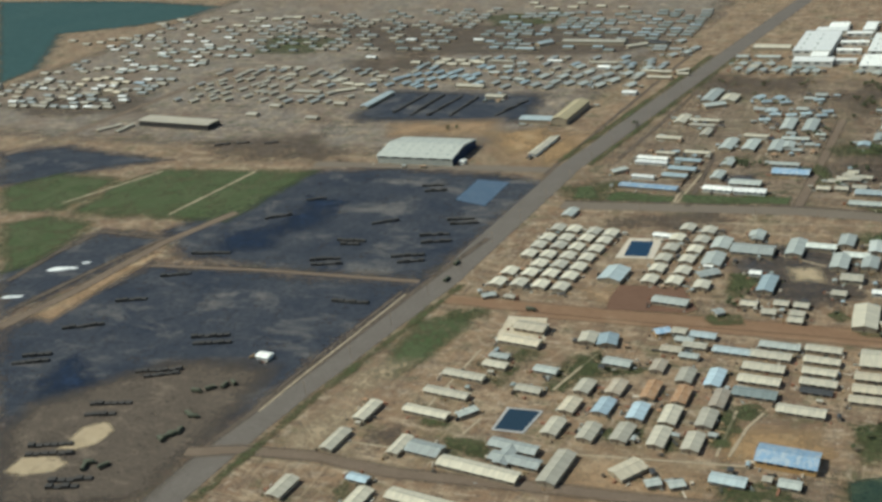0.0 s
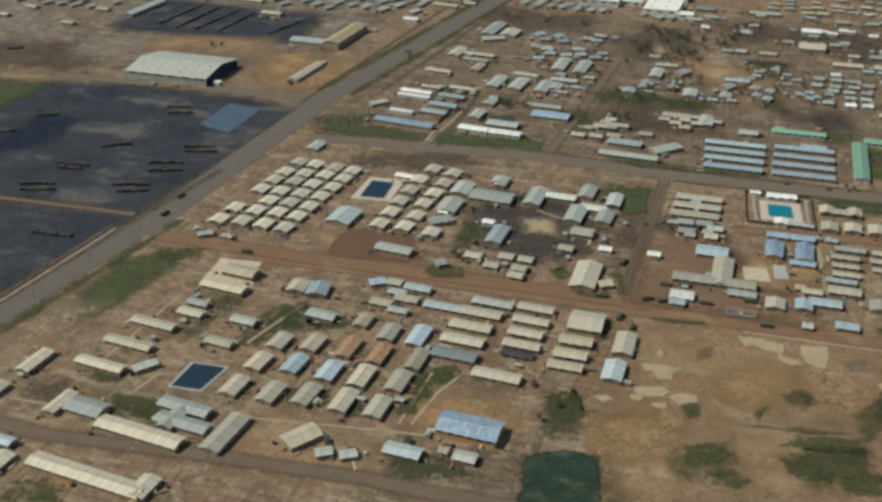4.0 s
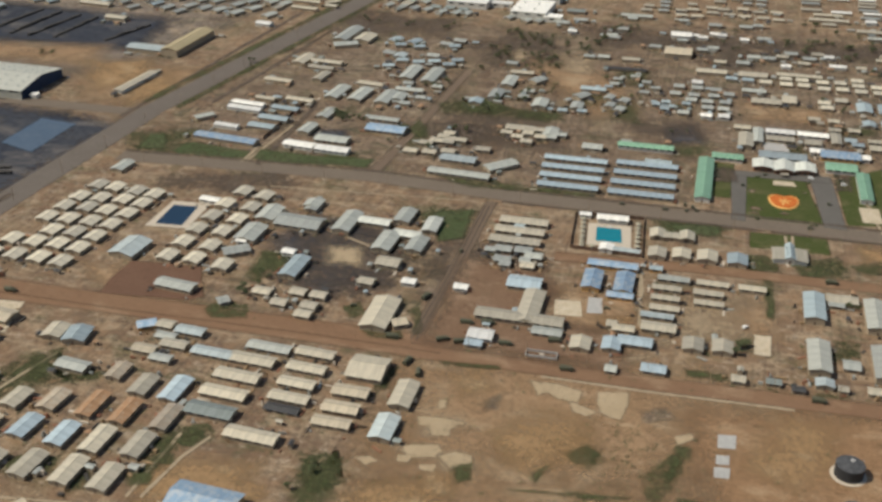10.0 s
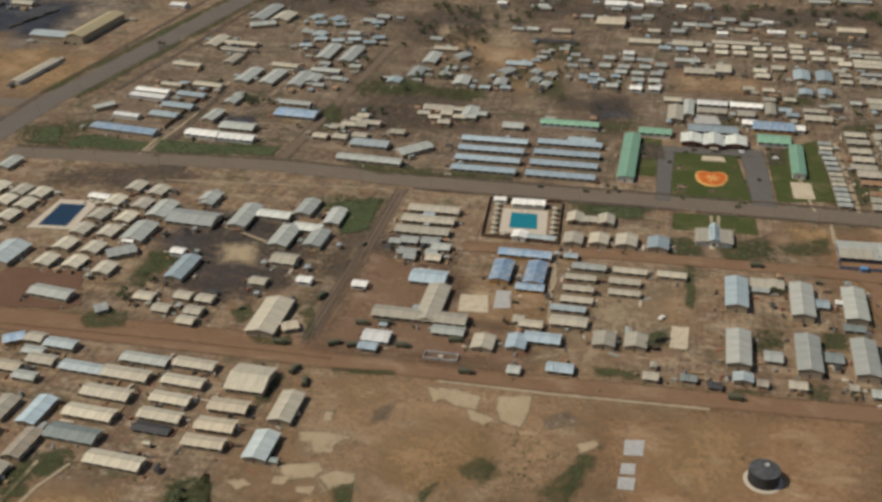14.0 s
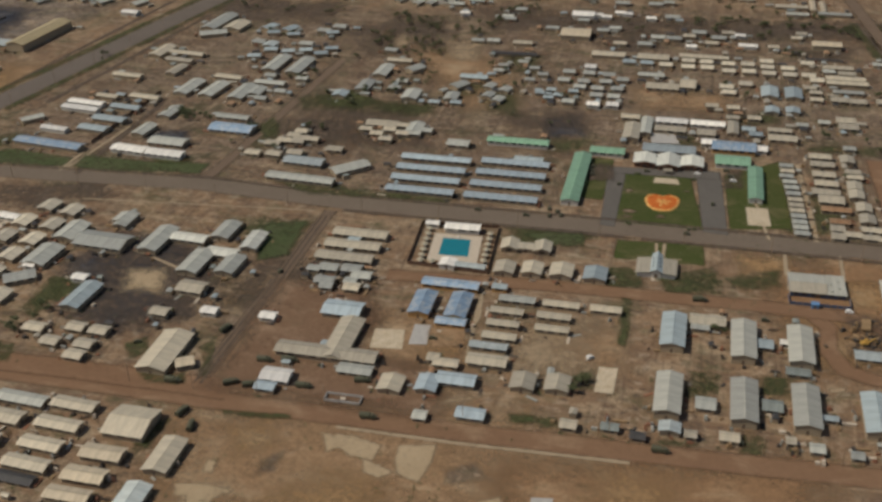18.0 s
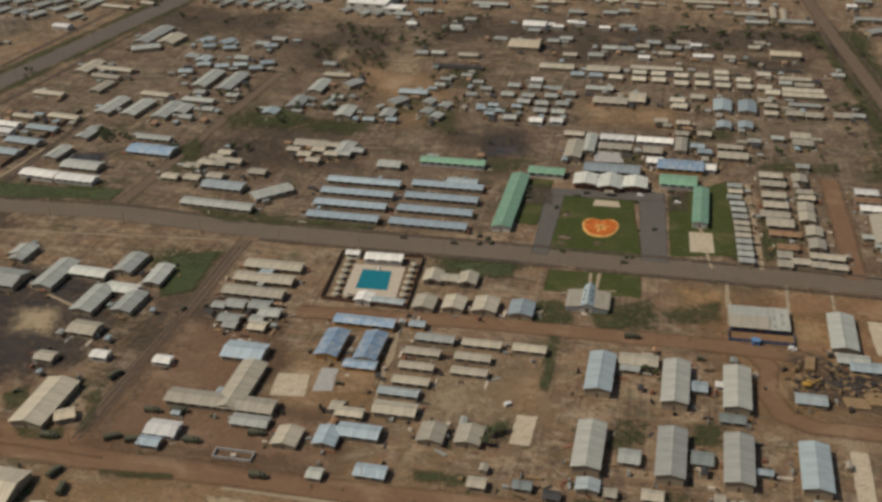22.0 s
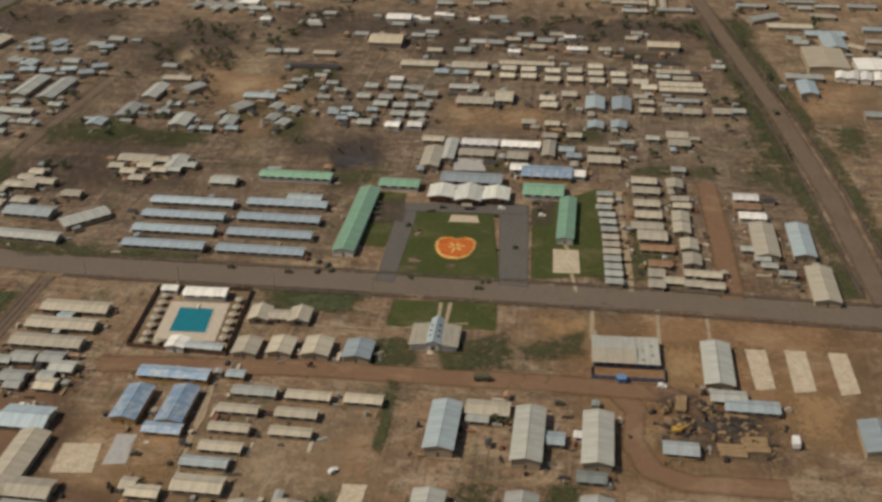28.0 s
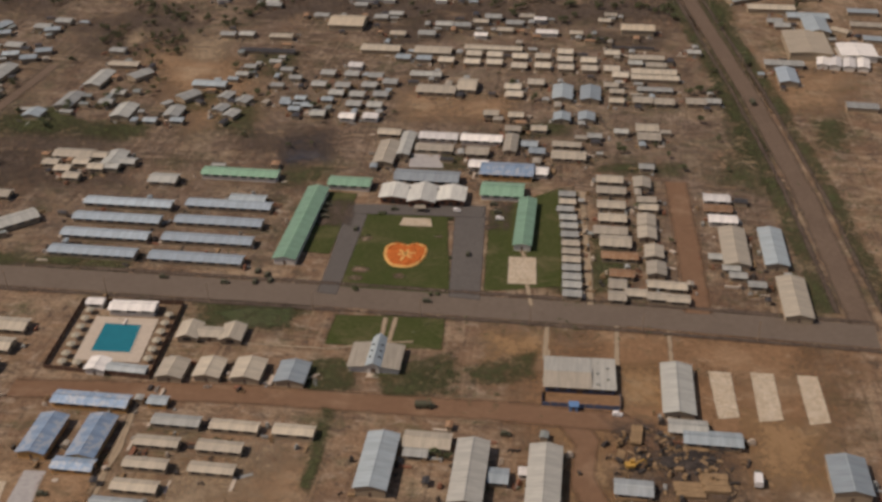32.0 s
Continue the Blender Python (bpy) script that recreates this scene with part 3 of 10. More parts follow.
def truck(x, y, r, colour="olive", cover="canvas"):
    """A lorry: cab, bonnet, bed with its hoop cover, wheels."""
    ob = thing("truck", x, y, r, 0.03, "olive drab army cargo truck with canvas cover parked on dirt" if colour == "olive" else "white box truck parked on bare earth", "truck", "trucks")
    part("chassis", shared(("chassis",), lambda: boxmesh(-3.3, -0.5, 0.55, 3.3, 0.5, 0.8)), "tyre", ob)
    cab = part("cab", shared(("cab",), lambda: box(boxmesh(1.0, -1.05, 0.8, 2.3, 1.05, 2.3), 2.3, -0.8, 0.8, 3.4, 0.8, 1.6)), None, ob)
    part("windscreen", shared(("windscreen",), lambda: boxmesh(2.31, -0.9, 1.65, 2.34, 0.9, 2.2)), "glass", cab)

    def hood():
        bm = bmesh.new()
        prof = [(-1.15, 0.9), (-1.15, 2.0), (-0.85, 2.55), (0, 2.75), (0.85, 2.55), (1.15, 2.0), (1.15, 0.9)]
        a = [bm.verts.new((-3.4, p[0], p[1])) for p in prof]
        b = [bm.verts.new((0.8, p[0], p[1])) for p in prof]
        for i in range(len(prof) - 1):
            bm.faces.new((a[i], b[i], b[i + 1], a[i + 1]))
        bm.faces.new(a)
        bm.faces.new(list(reversed(b)))
        return bm

    top = part("canvas_cover" if colour == "olive" else "box_body", mesh_of(hood() if colour == "olive" else boxmesh(-3.6, -1.2, 0.85, 0.85, 1.2, 3.0), "hood"), colour, ob)
    if not cab.data.materials:
        cab.data.materials.append(M["olive"])
    for wx in (-2.6, -1.5, 2.3):
        for s in (-1, 1):
            part("wheel", shared(("wheel",), wheel_mesh), "tyre", ob).matrix_local = pose(wx, s * 0.95, 0.5)
    return ob


def car(x, y, r, colour="olive"):
    ob = thing("jeep", x, y, r, 0.03, "small %s jeep parked on the ground" % ("white" if colour == "whitepaint" else "olive"), "jeep", "jeeps")
    part("body", mesh_of(box(boxmesh(-1.7, -0.78, 0.4, 1.7, 0.78, 0.95), 0.5, -0.7, 0.95, 1.6, 0.7, 1.05), "body"), colour, ob)
    part("top", mesh_of(boxmesh(-1.5, -0.72, 1.0, 0.4, 0.72, 1.7), "top"), colour, ob)
    part("windscreen", shared(("carscreen",), lambda: boxmesh(0.42, -0.68, 1.0, 0.46, 0.68, 1.65)), "glass", ob)
    for wx in (-1.1, 1.1):
        for s in (-1, 1):
            w = part("wheel", shared(("wheel",), wheel_mesh), "tyre", ob)
            w.matrix_local = pose(wx, s * 0.7, 0.36) @ Matrix.Scale(0.72, 4)
    return ob


def supply_stack(x, y, r, L):
    """A row of dark crates and pallets."""
    rng = random.Random(int(x * 3 + y))
    ob = thing("supply_stack", x, y, r, 0, "long row of dark stacked crates on oiled ground", "crates", "supply stacks")
    k = max(3, int(L / (4.2 if L < 40 else 7)))
    step = L / k
    for i in range(k):
        h = rng.choice((1.3, 1.7, 2.1))
        ln = step * 0.86
        c = part("crate", shared(("crate", round(ln, 1), h), lambda: box(boxmesh(-ln / 2, -1.5, 0.15, ln / 2, 1.5, h), -ln / 2, -1.1, 0, ln / 2, 1.1, 0.15)), "crate", ob)
        c.matrix_local = pose((i + 0.5) * step - L / 2, rng.uniform(-0.35, 0.35), 0, 0, 0, rng.uniform(-3, 3))


def utility_pole(x, y, r=0, h=9.0):
    ob = thing("utility_pole", x, y, r, 0, "weathered wooden utility pole with a crossarm", "pole", "utility poles")
    part("pole", shared(("pole", h), lambda: cyl(bmesh.new(), 0, 0, -0.2, h, 0.16, 0.11, 8)), "wood", ob)
    part("crossarm", shared(("crossarm", h), lambda: boxmesh(-1.2, -0.07, h - 0.7, 1.2, 0.07, h - 0.52)), "wood", ob)


def leaf_cloud(soup, rng, cx, cy, cz, rx, rz, n, size):
    """Small tilted leaf sprays through a rough volume."""
    for _ in range(n):
        while True:
            p = Vector((rng.uniform(-1, 1), rng.uniform(-1, 1), rng.uniform(-1, 1)))
            if p.length < 1:
                break
        s = size * rng.uniform(0.6, 1.4)
        m = Euler((rng.uniform(-0.9, 0.9), rng.uniform(-0.9, 0.9), rng.uniform(0, 6.3))).to_matrix()
        c = Vector((cx + p.x * rx, cy + p.y * rx, cz + p.z * rz))
        soup.add([tuple(c + m @ Vector(v)) for v in ((-s, -s * 0.5, 0), (s * 0.3, -s * 0.7, s * 0.2), (s, s * 0.2, 0), (0, s * 0.7, -s * 0.2))], ((0, 1, 2, 3),))


def tree_meshes(h, rng, m=Matrix(), trunk=None, crown=None):
    """A tapered trunk with limbs, and an uneven crown of leaf sprays."""
    trunk, crown = trunk or Soup(), crown or Soup()
    trunk.tube(-0.1, h * 0.5, h * 0.045, h * 0.025, 7, m)
    for k in range(4):
        a = 1.57 * k + rng.uniform(-0.4, 0.4)
        trunk.tube(0, h * 0.38, h * 0.022, h * 0.008, 5, m @ pose(0, 0, h * 0.42) @ Matrix.Rotation(a, 4, "Z") @ Matrix.Rotation(0.75, 4, "Y"))
    x, y = m.translation.x, m.translation.y
    for k in range(9):
        a = rng.uniform(0, 6.3)
        d = rng.uniform(0, h * 0.42)
        leaf_cloud(crown, rng, x + d * math.cos(a), y + d * math.sin(a), h * rng.uniform(0.55, 0.9), h * 0.24, h * 0.15, 30, h * 0.065)
    return trunk, crown


def tree(x, y, h=5.0, seed=0):
    rng = random.Random(seed)
    ob = thing("tree", x, y, rng.uniform(0, 360), 0, "small dusty green broadleaf tree on bare ground", "tree", "trees")
    trunk, crown = tree_meshes(h, rng)
    part("trunk", trunk, "bark", ob)
    part("crown", crown, "leaf", ob)


def far_trees(rows):
    """The trees of the far blocks, joined."""
    trunk, crown = Soup(), Soup()
    for x, y, h, seed in rows:
        tree_meshes(h, random.Random(seed), pose(x, y, 0), trunk, crown)
    top = thing("far_trees", 0, 0, 0, 0, "many small dusty trees among far huts", "trees", kind="stuff")
    for name, material, soup in (("trunks", "bark", trunk), ("crowns", "leaf", crown)):
        part(name, soup, material, top)


def fence(pts, h, label, material, gap=4.0):
    """Posts with boards between them."""
    ob = thing("fence", pts[0][0], pts[0][1], 0, 0, label, "fence")
    o = Vector(pts[0])
    for a, b in zip(pts, pts[1:]):
        a, b = Vector(a) - o, Vector(b) - o
        k = max(1, round((b - a).length / gap))
        ang = math.degrees(math.atan2(b.y - a.y, b.x - a.x))
        ln = (b - a).length / k
        for i in range(k):
            p = a.lerp(b, i / k)
            part("post", shared(("post", h), lambda: boxmesh(-0.09, -0.09, 0, 0.09, 0.09, h + 0.15)), "wood", ob).matrix_local = pose(p.x, p.y, 0, 0, 0, ang)
            part("panel", shared(("panel", round(ln, 1), h, material), lambda: boxmesh(0.12, -0.03, 0.08, ln - 0.12, 0.03, h)), material, ob).matrix_local = pose(p.x, p.y, 0, 0, 0, ang)
    return ob


def parasol(x, y, seed):
    ob = thing("parasol", x, y, seed * 37, 0, "pale thatched parasol beside the pool", "parasol", "poolside parasols")
    part("pole", shared(("parasol_pole",), lambda: cyl(bmesh.new(), 0, 0, 0, 2.3, 0.06, n=6)), "wood", ob)

    def top():
        bm = bmesh.new()
        n = 10
        c = bm.verts.new((0, 0, 2.75))
        ring = [bm.verts.new((1.75 * math.cos(6.2832 * i / n), 1.75 * math.sin(6.2832 * i / n), 2.0)) for i in range(n)]
        low = [bm.verts.new((1.7 * math.cos(6.2832 * i / n), 1.7 * math.sin(6.2832 * i / n), 1.8)) for i in range(n)]
        for i in range(n):
            bm.faces.new((c, ring[i], ring[(i + 1) % n]))
            bm.faces.new((ring[i], low[i], low[(i + 1) % n], ring[(i + 1) % n]))
        return bm

    part("canopy", shared(("canopy",), top), "thatch", ob)
    part("table", shared(("table",), lambda: cyl(bmesh.new(), 0, 0, 0.68, 0.74, 0.55, n=10)), "whitepaint", ob)


def pool(pts, water, rim, deck, label, paving="deck"):
    """A basin let into a paved deck: rim proud of the deck, water inside it."""
    x0, x1 = min(p[0] for p in pts), max(p[0] for p in pts)
    patch("pool_deck", paving, deck, "pale concrete paving round the swimming pool", "deck")
    z = LAYER[0]
    ob = thing("swimming_pool", pts[0][0], pts[0][1], 0, 0, label, "pool")
    o = Vector(pts[0])
    q = [Vector(p) - o for p in pts]
    c = sum(q, Vector((0, 0))) / 4
    bm = bmesh.new()
    out = [bm.verts.new((*(c + (p - c) * 1.06), z + 0.16)) for p in q]
    inn = [bm.verts.new((*p, z + 0.16)) for p in q]
    low = [bm.verts.new((*p, z + 0.02)) for p in q]
    bot = [bm.verts.new((*(c + (p - c) * 1.06), z)) for p in q]
    for i in range(4):
        j = (i + 1) % 4
        bm.faces.new((out[i], out[j], inn[j], inn[i]))
        bm.faces.new((inn[i], inn[j], low[j], low[i]))
        bm.faces.new((bot[i], bot[j], out[j], out[i]))
    part("rim", bm, rim, ob)
    bm = bmesh.new()
    bm.faces.new([bm.verts.new((*p, z + 0.08)) for p in q])
    part("water", bm, water, ob)
    return ob


def storage_tank(x, y, r=5.7, h=5.6):
    ob = thing("storage_tank", x, y, 30, 0, "round black steel fuel storage tank on red earth", "tank", "fuel tanks")
    part("shell", cyl(bmesh.new(), 0, 0, 0.36, h, r, n=40), "tank", ob)
    part("base_ring", cyl(bmesh.new(), 0, 0, 0, 0.2, r + 1.5, n=40), "deck", ob, "pale concrete base ring")
    part("roof", cyl(bmesh.new(), 0, 0, h + 0.02, h + 0.75, r + 0.08, 0.6, 40), "tanktop", ob, "worn grey tank roof")
    for k in range(3):
        part("hoop", shared(("hoop", r), lambda: cyl(bmesh.new(), 0, 0, 0, 0.12, r + 0.07, n=40)), "tank", ob).matrix_local = pose(0, 0, 1.3 + 1.5 * k)
    lad = part("ladder", boxmesh(-0.05, -0.3, 0.2, 0.05, -0.24, h + 0.9), "concrete", ob, "grey steel ladder")
    lad.matrix_local = pose(r + 0.25, 0, 0)
    r2 = part("ladder", boxmesh(-0.05, 0.24, 0.2, 0.05, 0.3, h + 0.9), "concrete", ob)
    r2.matrix_local = pose(r + 0.25, 0, 0)
    part("hatch", cyl(bmesh.new(), 1.6, 1.0, h + 0.5, h + 0.95, 0.9, n=14), "concrete", ob, "pale worn roof hatch")


def timber_stack(x, y, r, L, w, k):
    ob = thing("timber_stack", x, y, r, 0, "stack of yellow sawn timber on the building yard", "timber", "timber stacks")
    rng = random.Random(int(x * 10))
    for i in range(k):
        for j in range(3):
            b = part("plank", shared(("plank", L, round(w / 3, 1)), lambda: boxmesh(-L / 2, -w / 6 + 0.06, 0, L / 2, w / 6 - 0.06, 0.38)), "timber", ob)
            b.matrix_local = pose(rng.uniform(-0.5, 0.5), (j - 1) * w / 3, 0.1 + 0.42 * i, 0, 0, rng.uniform(-1.5, 1.5))


def digger(x, y, r):
    ob = thing("excavator", x, y, r, 0, "yellow tracked excavator on the building yard", "excavator")
    for s in (-1, 1):
        part("track", shared(("track",), lambda: box(boxmesh(-1.9, -0.3, 0.15, 1.9, 0.3, 0.85), -1.6, -0.3, 0, 1.6, 0.3, 0.15)), "tyre", ob).matrix_local = pose(0, s * 1.05, 0)
    part("body", boxmesh(-1.8, -1.1, 0.95, 1.3, 1.1, 1.9), "machine", ob)
    part("cab", boxmesh(-0.2, 0.1, 1.9, 1.2, 1.05, 2.9), "machine", ob)
    a = boxmesh(0, -0.2, -0.22, 3.6, 0.2, 0.22)
    a.transform(pose(1.0, -0.3, 1.7, 0, -38))
    part("boom", a, "machine", ob)
    a = boxmesh(0, -0.16, -0.18, 2.6, 0.16, 0.18)
    a.transform(pose(3.8, -0.3, 3.9, 0, 60))
    part("arm", a, "machine", ob)
    part("bucket", boxmesh(4.7, -0.8, 1.0, 5.6, 0.2, 1.8), "tyre", ob)

# ---- roads and ground areas ----
patch("far_field", "farfield", [(-1922.9, 867.3), (-1526.6, 817.2), (-1259.8, 739.0), (-1386.3, 625.9), (-1511.9, 575.4), (-1359.1, 361.4), (-1346.3, 287.9)], "distant dark green fields", "field", 25.0)
patch("grey_dust", "ash", [(-420.0, -15.0), (-330.0, -25.0), (-60.0, -25.0), (-60.0, 60.0), (60.0, 75.0), (120.0, -15.0), (165.0, -10.0), (120.0, 330.0), (-60.0, 345.0), (-230.0, 300.0), (-390.0, 310.0)], "trodden grey-brown dusty camp ground", "ground", 20.0)
patch("grey_dust", "ash", [(-222.9, -361.4), (-201.6, -351.6), (-195.3, -378.6), (-215.3, -382.6)], "trodden grey-brown dusty camp ground", "ground", 5.8)
patch("grey_dust", "ash", [(-190.5, -139.3), (-145.2, -131.7), (-146.3, -159.3), (-185.8, -175.8)], "trodden grey-brown dusty camp ground", "ground", 9.0)
# the far quarter's dust takes the haze-coloured material
patch("grey_dust", "greydust", [(-1300.0, 90.0), (-640.0, 60.0), (-520.0, 110.0), (-440.0, 600.0), (-440.0, 1000.0), (-1300.0, 1000.0)], "trodden grey-brown dusty camp ground", "ground", 20.0)
patch("oiled_yard", "oil", [(-678.9, -2.0), (-604.8, 14.8), (-478.4, 3.7), (-456.9, -4.3), (-482.8, -190.1), (-613.1, -194.8), (-686.3, -185.0), (-730.5, -147.8)], "dark oil-stained storage yard ground", "ground", 11.0)
patch("oiled_yard", "oil", [(-699.2, -210.0), (-482.2, -200.7), (-499.6, -308.6), (-519.9, -406.1), (-529.3, -459.2), (-588.5, -475.4), (-737.0, -326.9)], "dark oil-stained storage yard ground", "ground", 11.0)
patch("oiled_yard", "oil", [(-815.8, -245.1), (-791.1, -159.6), (-725.2, -158.5), (-735.2, -212.3), (-759.1, -302.1)], "dark oil-stained storage yard ground", "ground", 11.0)
patch("oiled_yard", "oil", [(-721.8, 172.0), (-720.7, 251.5), (-545.5, 243.5), (-534.2, 159.7), (-711.8, 153.1)], "dark oil-stained storage yard ground", "ground", 11.0)
patch("oiled_yard", "oil", [(-1073.8, 14.0), (-1005.2, 38.4), (-865.0, 11.4), (-911.5, -17.8), (-986.7, -73.4)], "dark oil-stained storage yard ground", "ground", 11.0)
patch("oiled_yard", "oil", [(-278.1, -131.6), (-268.0, -108.2), (-236.6, -105.3), (-216.2, -122.8), (-211.3, -160.3), (-236.3, -178.1), (-255.5, -168.5)], "dark oil-stained storage yard ground", "ground", 11.0)
patch("oiled_yard", "oil", [(-317.4, 24.5), (-297.1, 30.5), (-289.5, 14.6), (-308.7, 9.9)], "dark oil-stained storage yard ground", "ground", 3.7)
patch("oiled_yard", "oil", [(-82.0, 94.7), (-61.9, 101.5), (-55.2, 75.2), (-72.6, 70.6)], "dark oil-stained storage yard ground", "ground", 4.5)
patch("red_soil", "redsoil", [(-174.7, -283.6), (-108.8, -251.4), (-47.3, -233.0), (-52.2, -340.1), (-157.1, -371.9)], "bare pale red graded soil of an open field", "ground", 12.0)
patch("red_soil", "redsoil", [(-532.0, 106.7), (-441.4, 129.8), (-445.4, 71.8), (-480.8, 39.3), (-527.0, 64.3)], "bare red graded soil", "ground", 14.0)
patch("red_soil", "redsoil", [(-734.8, -297.2), (-720.9, -209.8), (-709.2, -176.0), (-713.5, -238.3), (-715.1, -301.7)], "bare red graded soil", "ground", 4.3)
patch("red_soil", "redsoil", [(-260.3, -335.0), (-248.3, -317.6), (-213.3, -316.3), (-212.6, -329.4), (-242.3, -336.2), (-248.1, -350.7)], "bare red graded soil", "ground", 4.9)
patch("red_soil", "redsoil", [(-168.7, -243.2), (-133.2, -226.4), (-108.1, -226.8), (68.5, -214.5), (62.0, -265.0), (-141.9, -309.2), (-164.0, -297.2)], "bare red graded soil", "ground", 14.0)
patch("red_soil", "redsoil", [(-346.7, -185.3), (-304.9, -176.3), (-299.8, -202.4), (-331.8, -209.3)], "bare red graded soil", "ground", 6.2)
patch("red_soil", "redsoil", [(-370.6, -186.7), (-305.8, -184.9), (-299.9, -205.6), (-349.3, -204.4)], "bare red graded soil", "ground", 5.4)
patch("red_soil", "redsoil", [(-97.9, -165.8), (-77.5, -146.0), (-75.2, -173.0), (-91.7, -179.8)], "bare red graded soil", "ground", 3.9)
patch("red_soil", "redsoil", [(174.9, 215.9), (216.3, 216.3), (207.3, 167.9), (173.5, 159.7)], "bare red graded soil", "ground", 8.6)
patch("red_soil", "redsoil", [(-229.3, 240.6), (-125.0, 189.3), (-106.5, 120.7), (-131.4, 105.7), (-191.6, 191.2)], "bare red graded soil", "ground", 11.3)
patch("red_soil", "redsoil", [(-28.8, 159.6), (30.2, 158.3), (31.9, 130.1), (-21.0, 127.4)], "bare red graded soil", "ground", 7.8)
patch("red_soil", "redsoil", [(-117.5, -141.5), (-80.2, -144.4), (-80.6, -180.0), (-112.2, -182.0)], "bare red graded soil", "ground", 7.2)
patch("red_soil", "redsoil", [(-54.4, -141.8), (-12.6, -138.2), (-9.3, -164.5), (-46.0, -171.3)], "bare red graded soil", "ground", 6.6)
patch("red_soil", "redsoil", [(-664.7, 137.2), (-562.4, 156.3), (-551.6, 113.5), (-649.6, 106.2)], "bare red graded soil", "ground", 11.0)
patch("red_soil", "redfield", [(57.6, -70.0), (158.8, -62.3), (152.6, -99.3), (118.2, -130.8), (78.7, -139.8), (59.4, -111.0)], "bare red graded soil", "ground", 14.0)
patch("red_soil", "redfield", [(78.7, -51.2), (154.9, -51.1), (151.5, -73.4), (78.7, -74.1)], "bare red graded soil", "ground", 6.9)
patch("red_soil", "redsoil", [(-325.6, -368.3), (-309.1, -357.5), (-258.3, -363.6), (-253.9, -384.7), (-279.4, -393.7), (-312.6, -393.9)], "bare red graded soil", "ground", 8.8)
patch("red_soil", "redsoil", [(-174.5, -233.6), (-91.5, -203.0), (-45.6, -206.2), (-49.4, -288.7), (-94.1, -297.9), (-152.0, -293.3)], "bare red graded soil", "ground", 14.0)
patch("red_ground", "redfield", [(-37.9, -240.1), (1.1, -226.0), (62.5, -217.4), (48.8, -291.0), (-26.5, -305.1), (-32.7, -283.7)], "bare dark red graded earth", "ground", 9.0)
patch("ochre_soil", "ochre", [(-121.7, -275.2), (-85.7, -257.9), (-79.6, -275.3), (-97.9, -289.3), (-117.7, -286.4)], "bare ochre graded soil", "ground", 5.0)
patch("ochre_soil", "ochre", [(-121.9, -273.6), (-109.9, -255.4), (-92.0, -254.1), (-88.3, -271.0), (-101.4, -290.1), (-115.6, -285.5)], "bare ochre graded soil", "ground", 7.5)
patch("ochre_soil", "ochre", [(-152.6, -235.9), (-138.5, -228.6), (-131.6, -240.6), (-142.7, -249.2)], "bare ochre graded soil", "ground", 3.8)
patch("ochre_soil", "ochre", [(-165.4, -316.0), (-137.7, -303.9), (-131.6, -313.0), (-157.5, -326.0)], "bare ochre graded soil", "ground", 4.1)
patch("ochre_soil", "ochre", [(-255.1, -332.0), (-242.1, -322.3), (-214.7, -317.1), (-204.5, -332.9), (-206.0, -338.8), (-250.7, -347.2)], "bare ochre graded soil", "ground", 3.9)
patch("ochre_soil", "ochre", [(-7.2, -233.7), (17.2, -231.1), (11.7, -260.3), (-1.0, -273.8), (-16.4, -265.6)], "bare ochre graded soil", "ground", 7.5)
patch("ochre_soil", "ochre", [(-94.1, -151.2), (-80.3, -146.6), (-73.6, -167.2), (-90.2, -174.1)], "bare ochre graded soil", "ground", 4.7)
patch("ochre_soil", "ochre", [(-552.4, 120.2), (-506.9, 132.5), (-475.3, 75.6), (-513.2, 65.2)], "bare ochre graded soil", "ground", 9.0)
patch("ochre_soil", "ochre", [(-493.5, 68.6), (-473.3, 106.8), (-453.5, 79.3), (-472.4, 46.8)], "bare ochre graded soil", "ground", 8.3)
patch("ochre_soil", "ochre", [(88.3, -75.1), (101.2, -71.3), (102.2, -91.0), (89.9, -93.0)], "bare ochre graded soil", "ground", 3.8)
patch("ochre_soil", "ochre", [(130.6, -96.2), (152.2, -100.5), (148.1, -125.5), (132.6, -123.9)], "bare ochre graded soil", "ground", 5.4)
patch("ochre_soil", "ochre", [(67.0, -109.4), (84.4, -103.5), (84.7, -142.2), (69.7, -144.6)], "bare ochre graded soil", "ground", 5.6)
patch("ochre_soil", "ochre", [(39.5, -59.2), (59.1, -56.1), (59.6, -69.5), (40.7, -74.4)], "bare ochre graded soil", "ground", 4.1)
patch("ochre_soil", "ochre", [(-383.6, -420.2), (-373.2, -420.7), (-370.5, -427.9), (-378.7, -428.0)], "bare ochre graded soil", "ground", 1.9)
patch("dark_ground", "cinder", [(-266.9, -115.8), (-234.5, -106.8), (-196.8, -142.6), (-221.0, -174.8), (-253.9, -170.9)], "dark cinder ground", "ground", 11.4)
patch("dark_ground", "cinder", [(-386.4, -73.4), (-313.5, -41.3), (-299.9, -59.6), (-324.3, -80.4), (-377.5, -85.7)], "dark cinder ground", "ground", 6.2)
patch("dark_ground", "cinder", [(-101.4, 101.8), (-58.9, 109.4), (-53.4, 82.4), (-94.7, 77.1)], "dark cinder ground", "ground", 6.5)
patch("dark_ground", "cinder", [(-237.3, 104.3), (-175.2, 100.2), (-150.2, 42.9), (-211.7, 31.6)], "dark cinder ground", "ground", 12.0)
patch("dark_ground", "cinder", [(-19.1, 313.0), (133.5, 336.6), (130.6, 293.8), (-14.6, 271.2)], "dark cinder ground", "ground", 12.0)
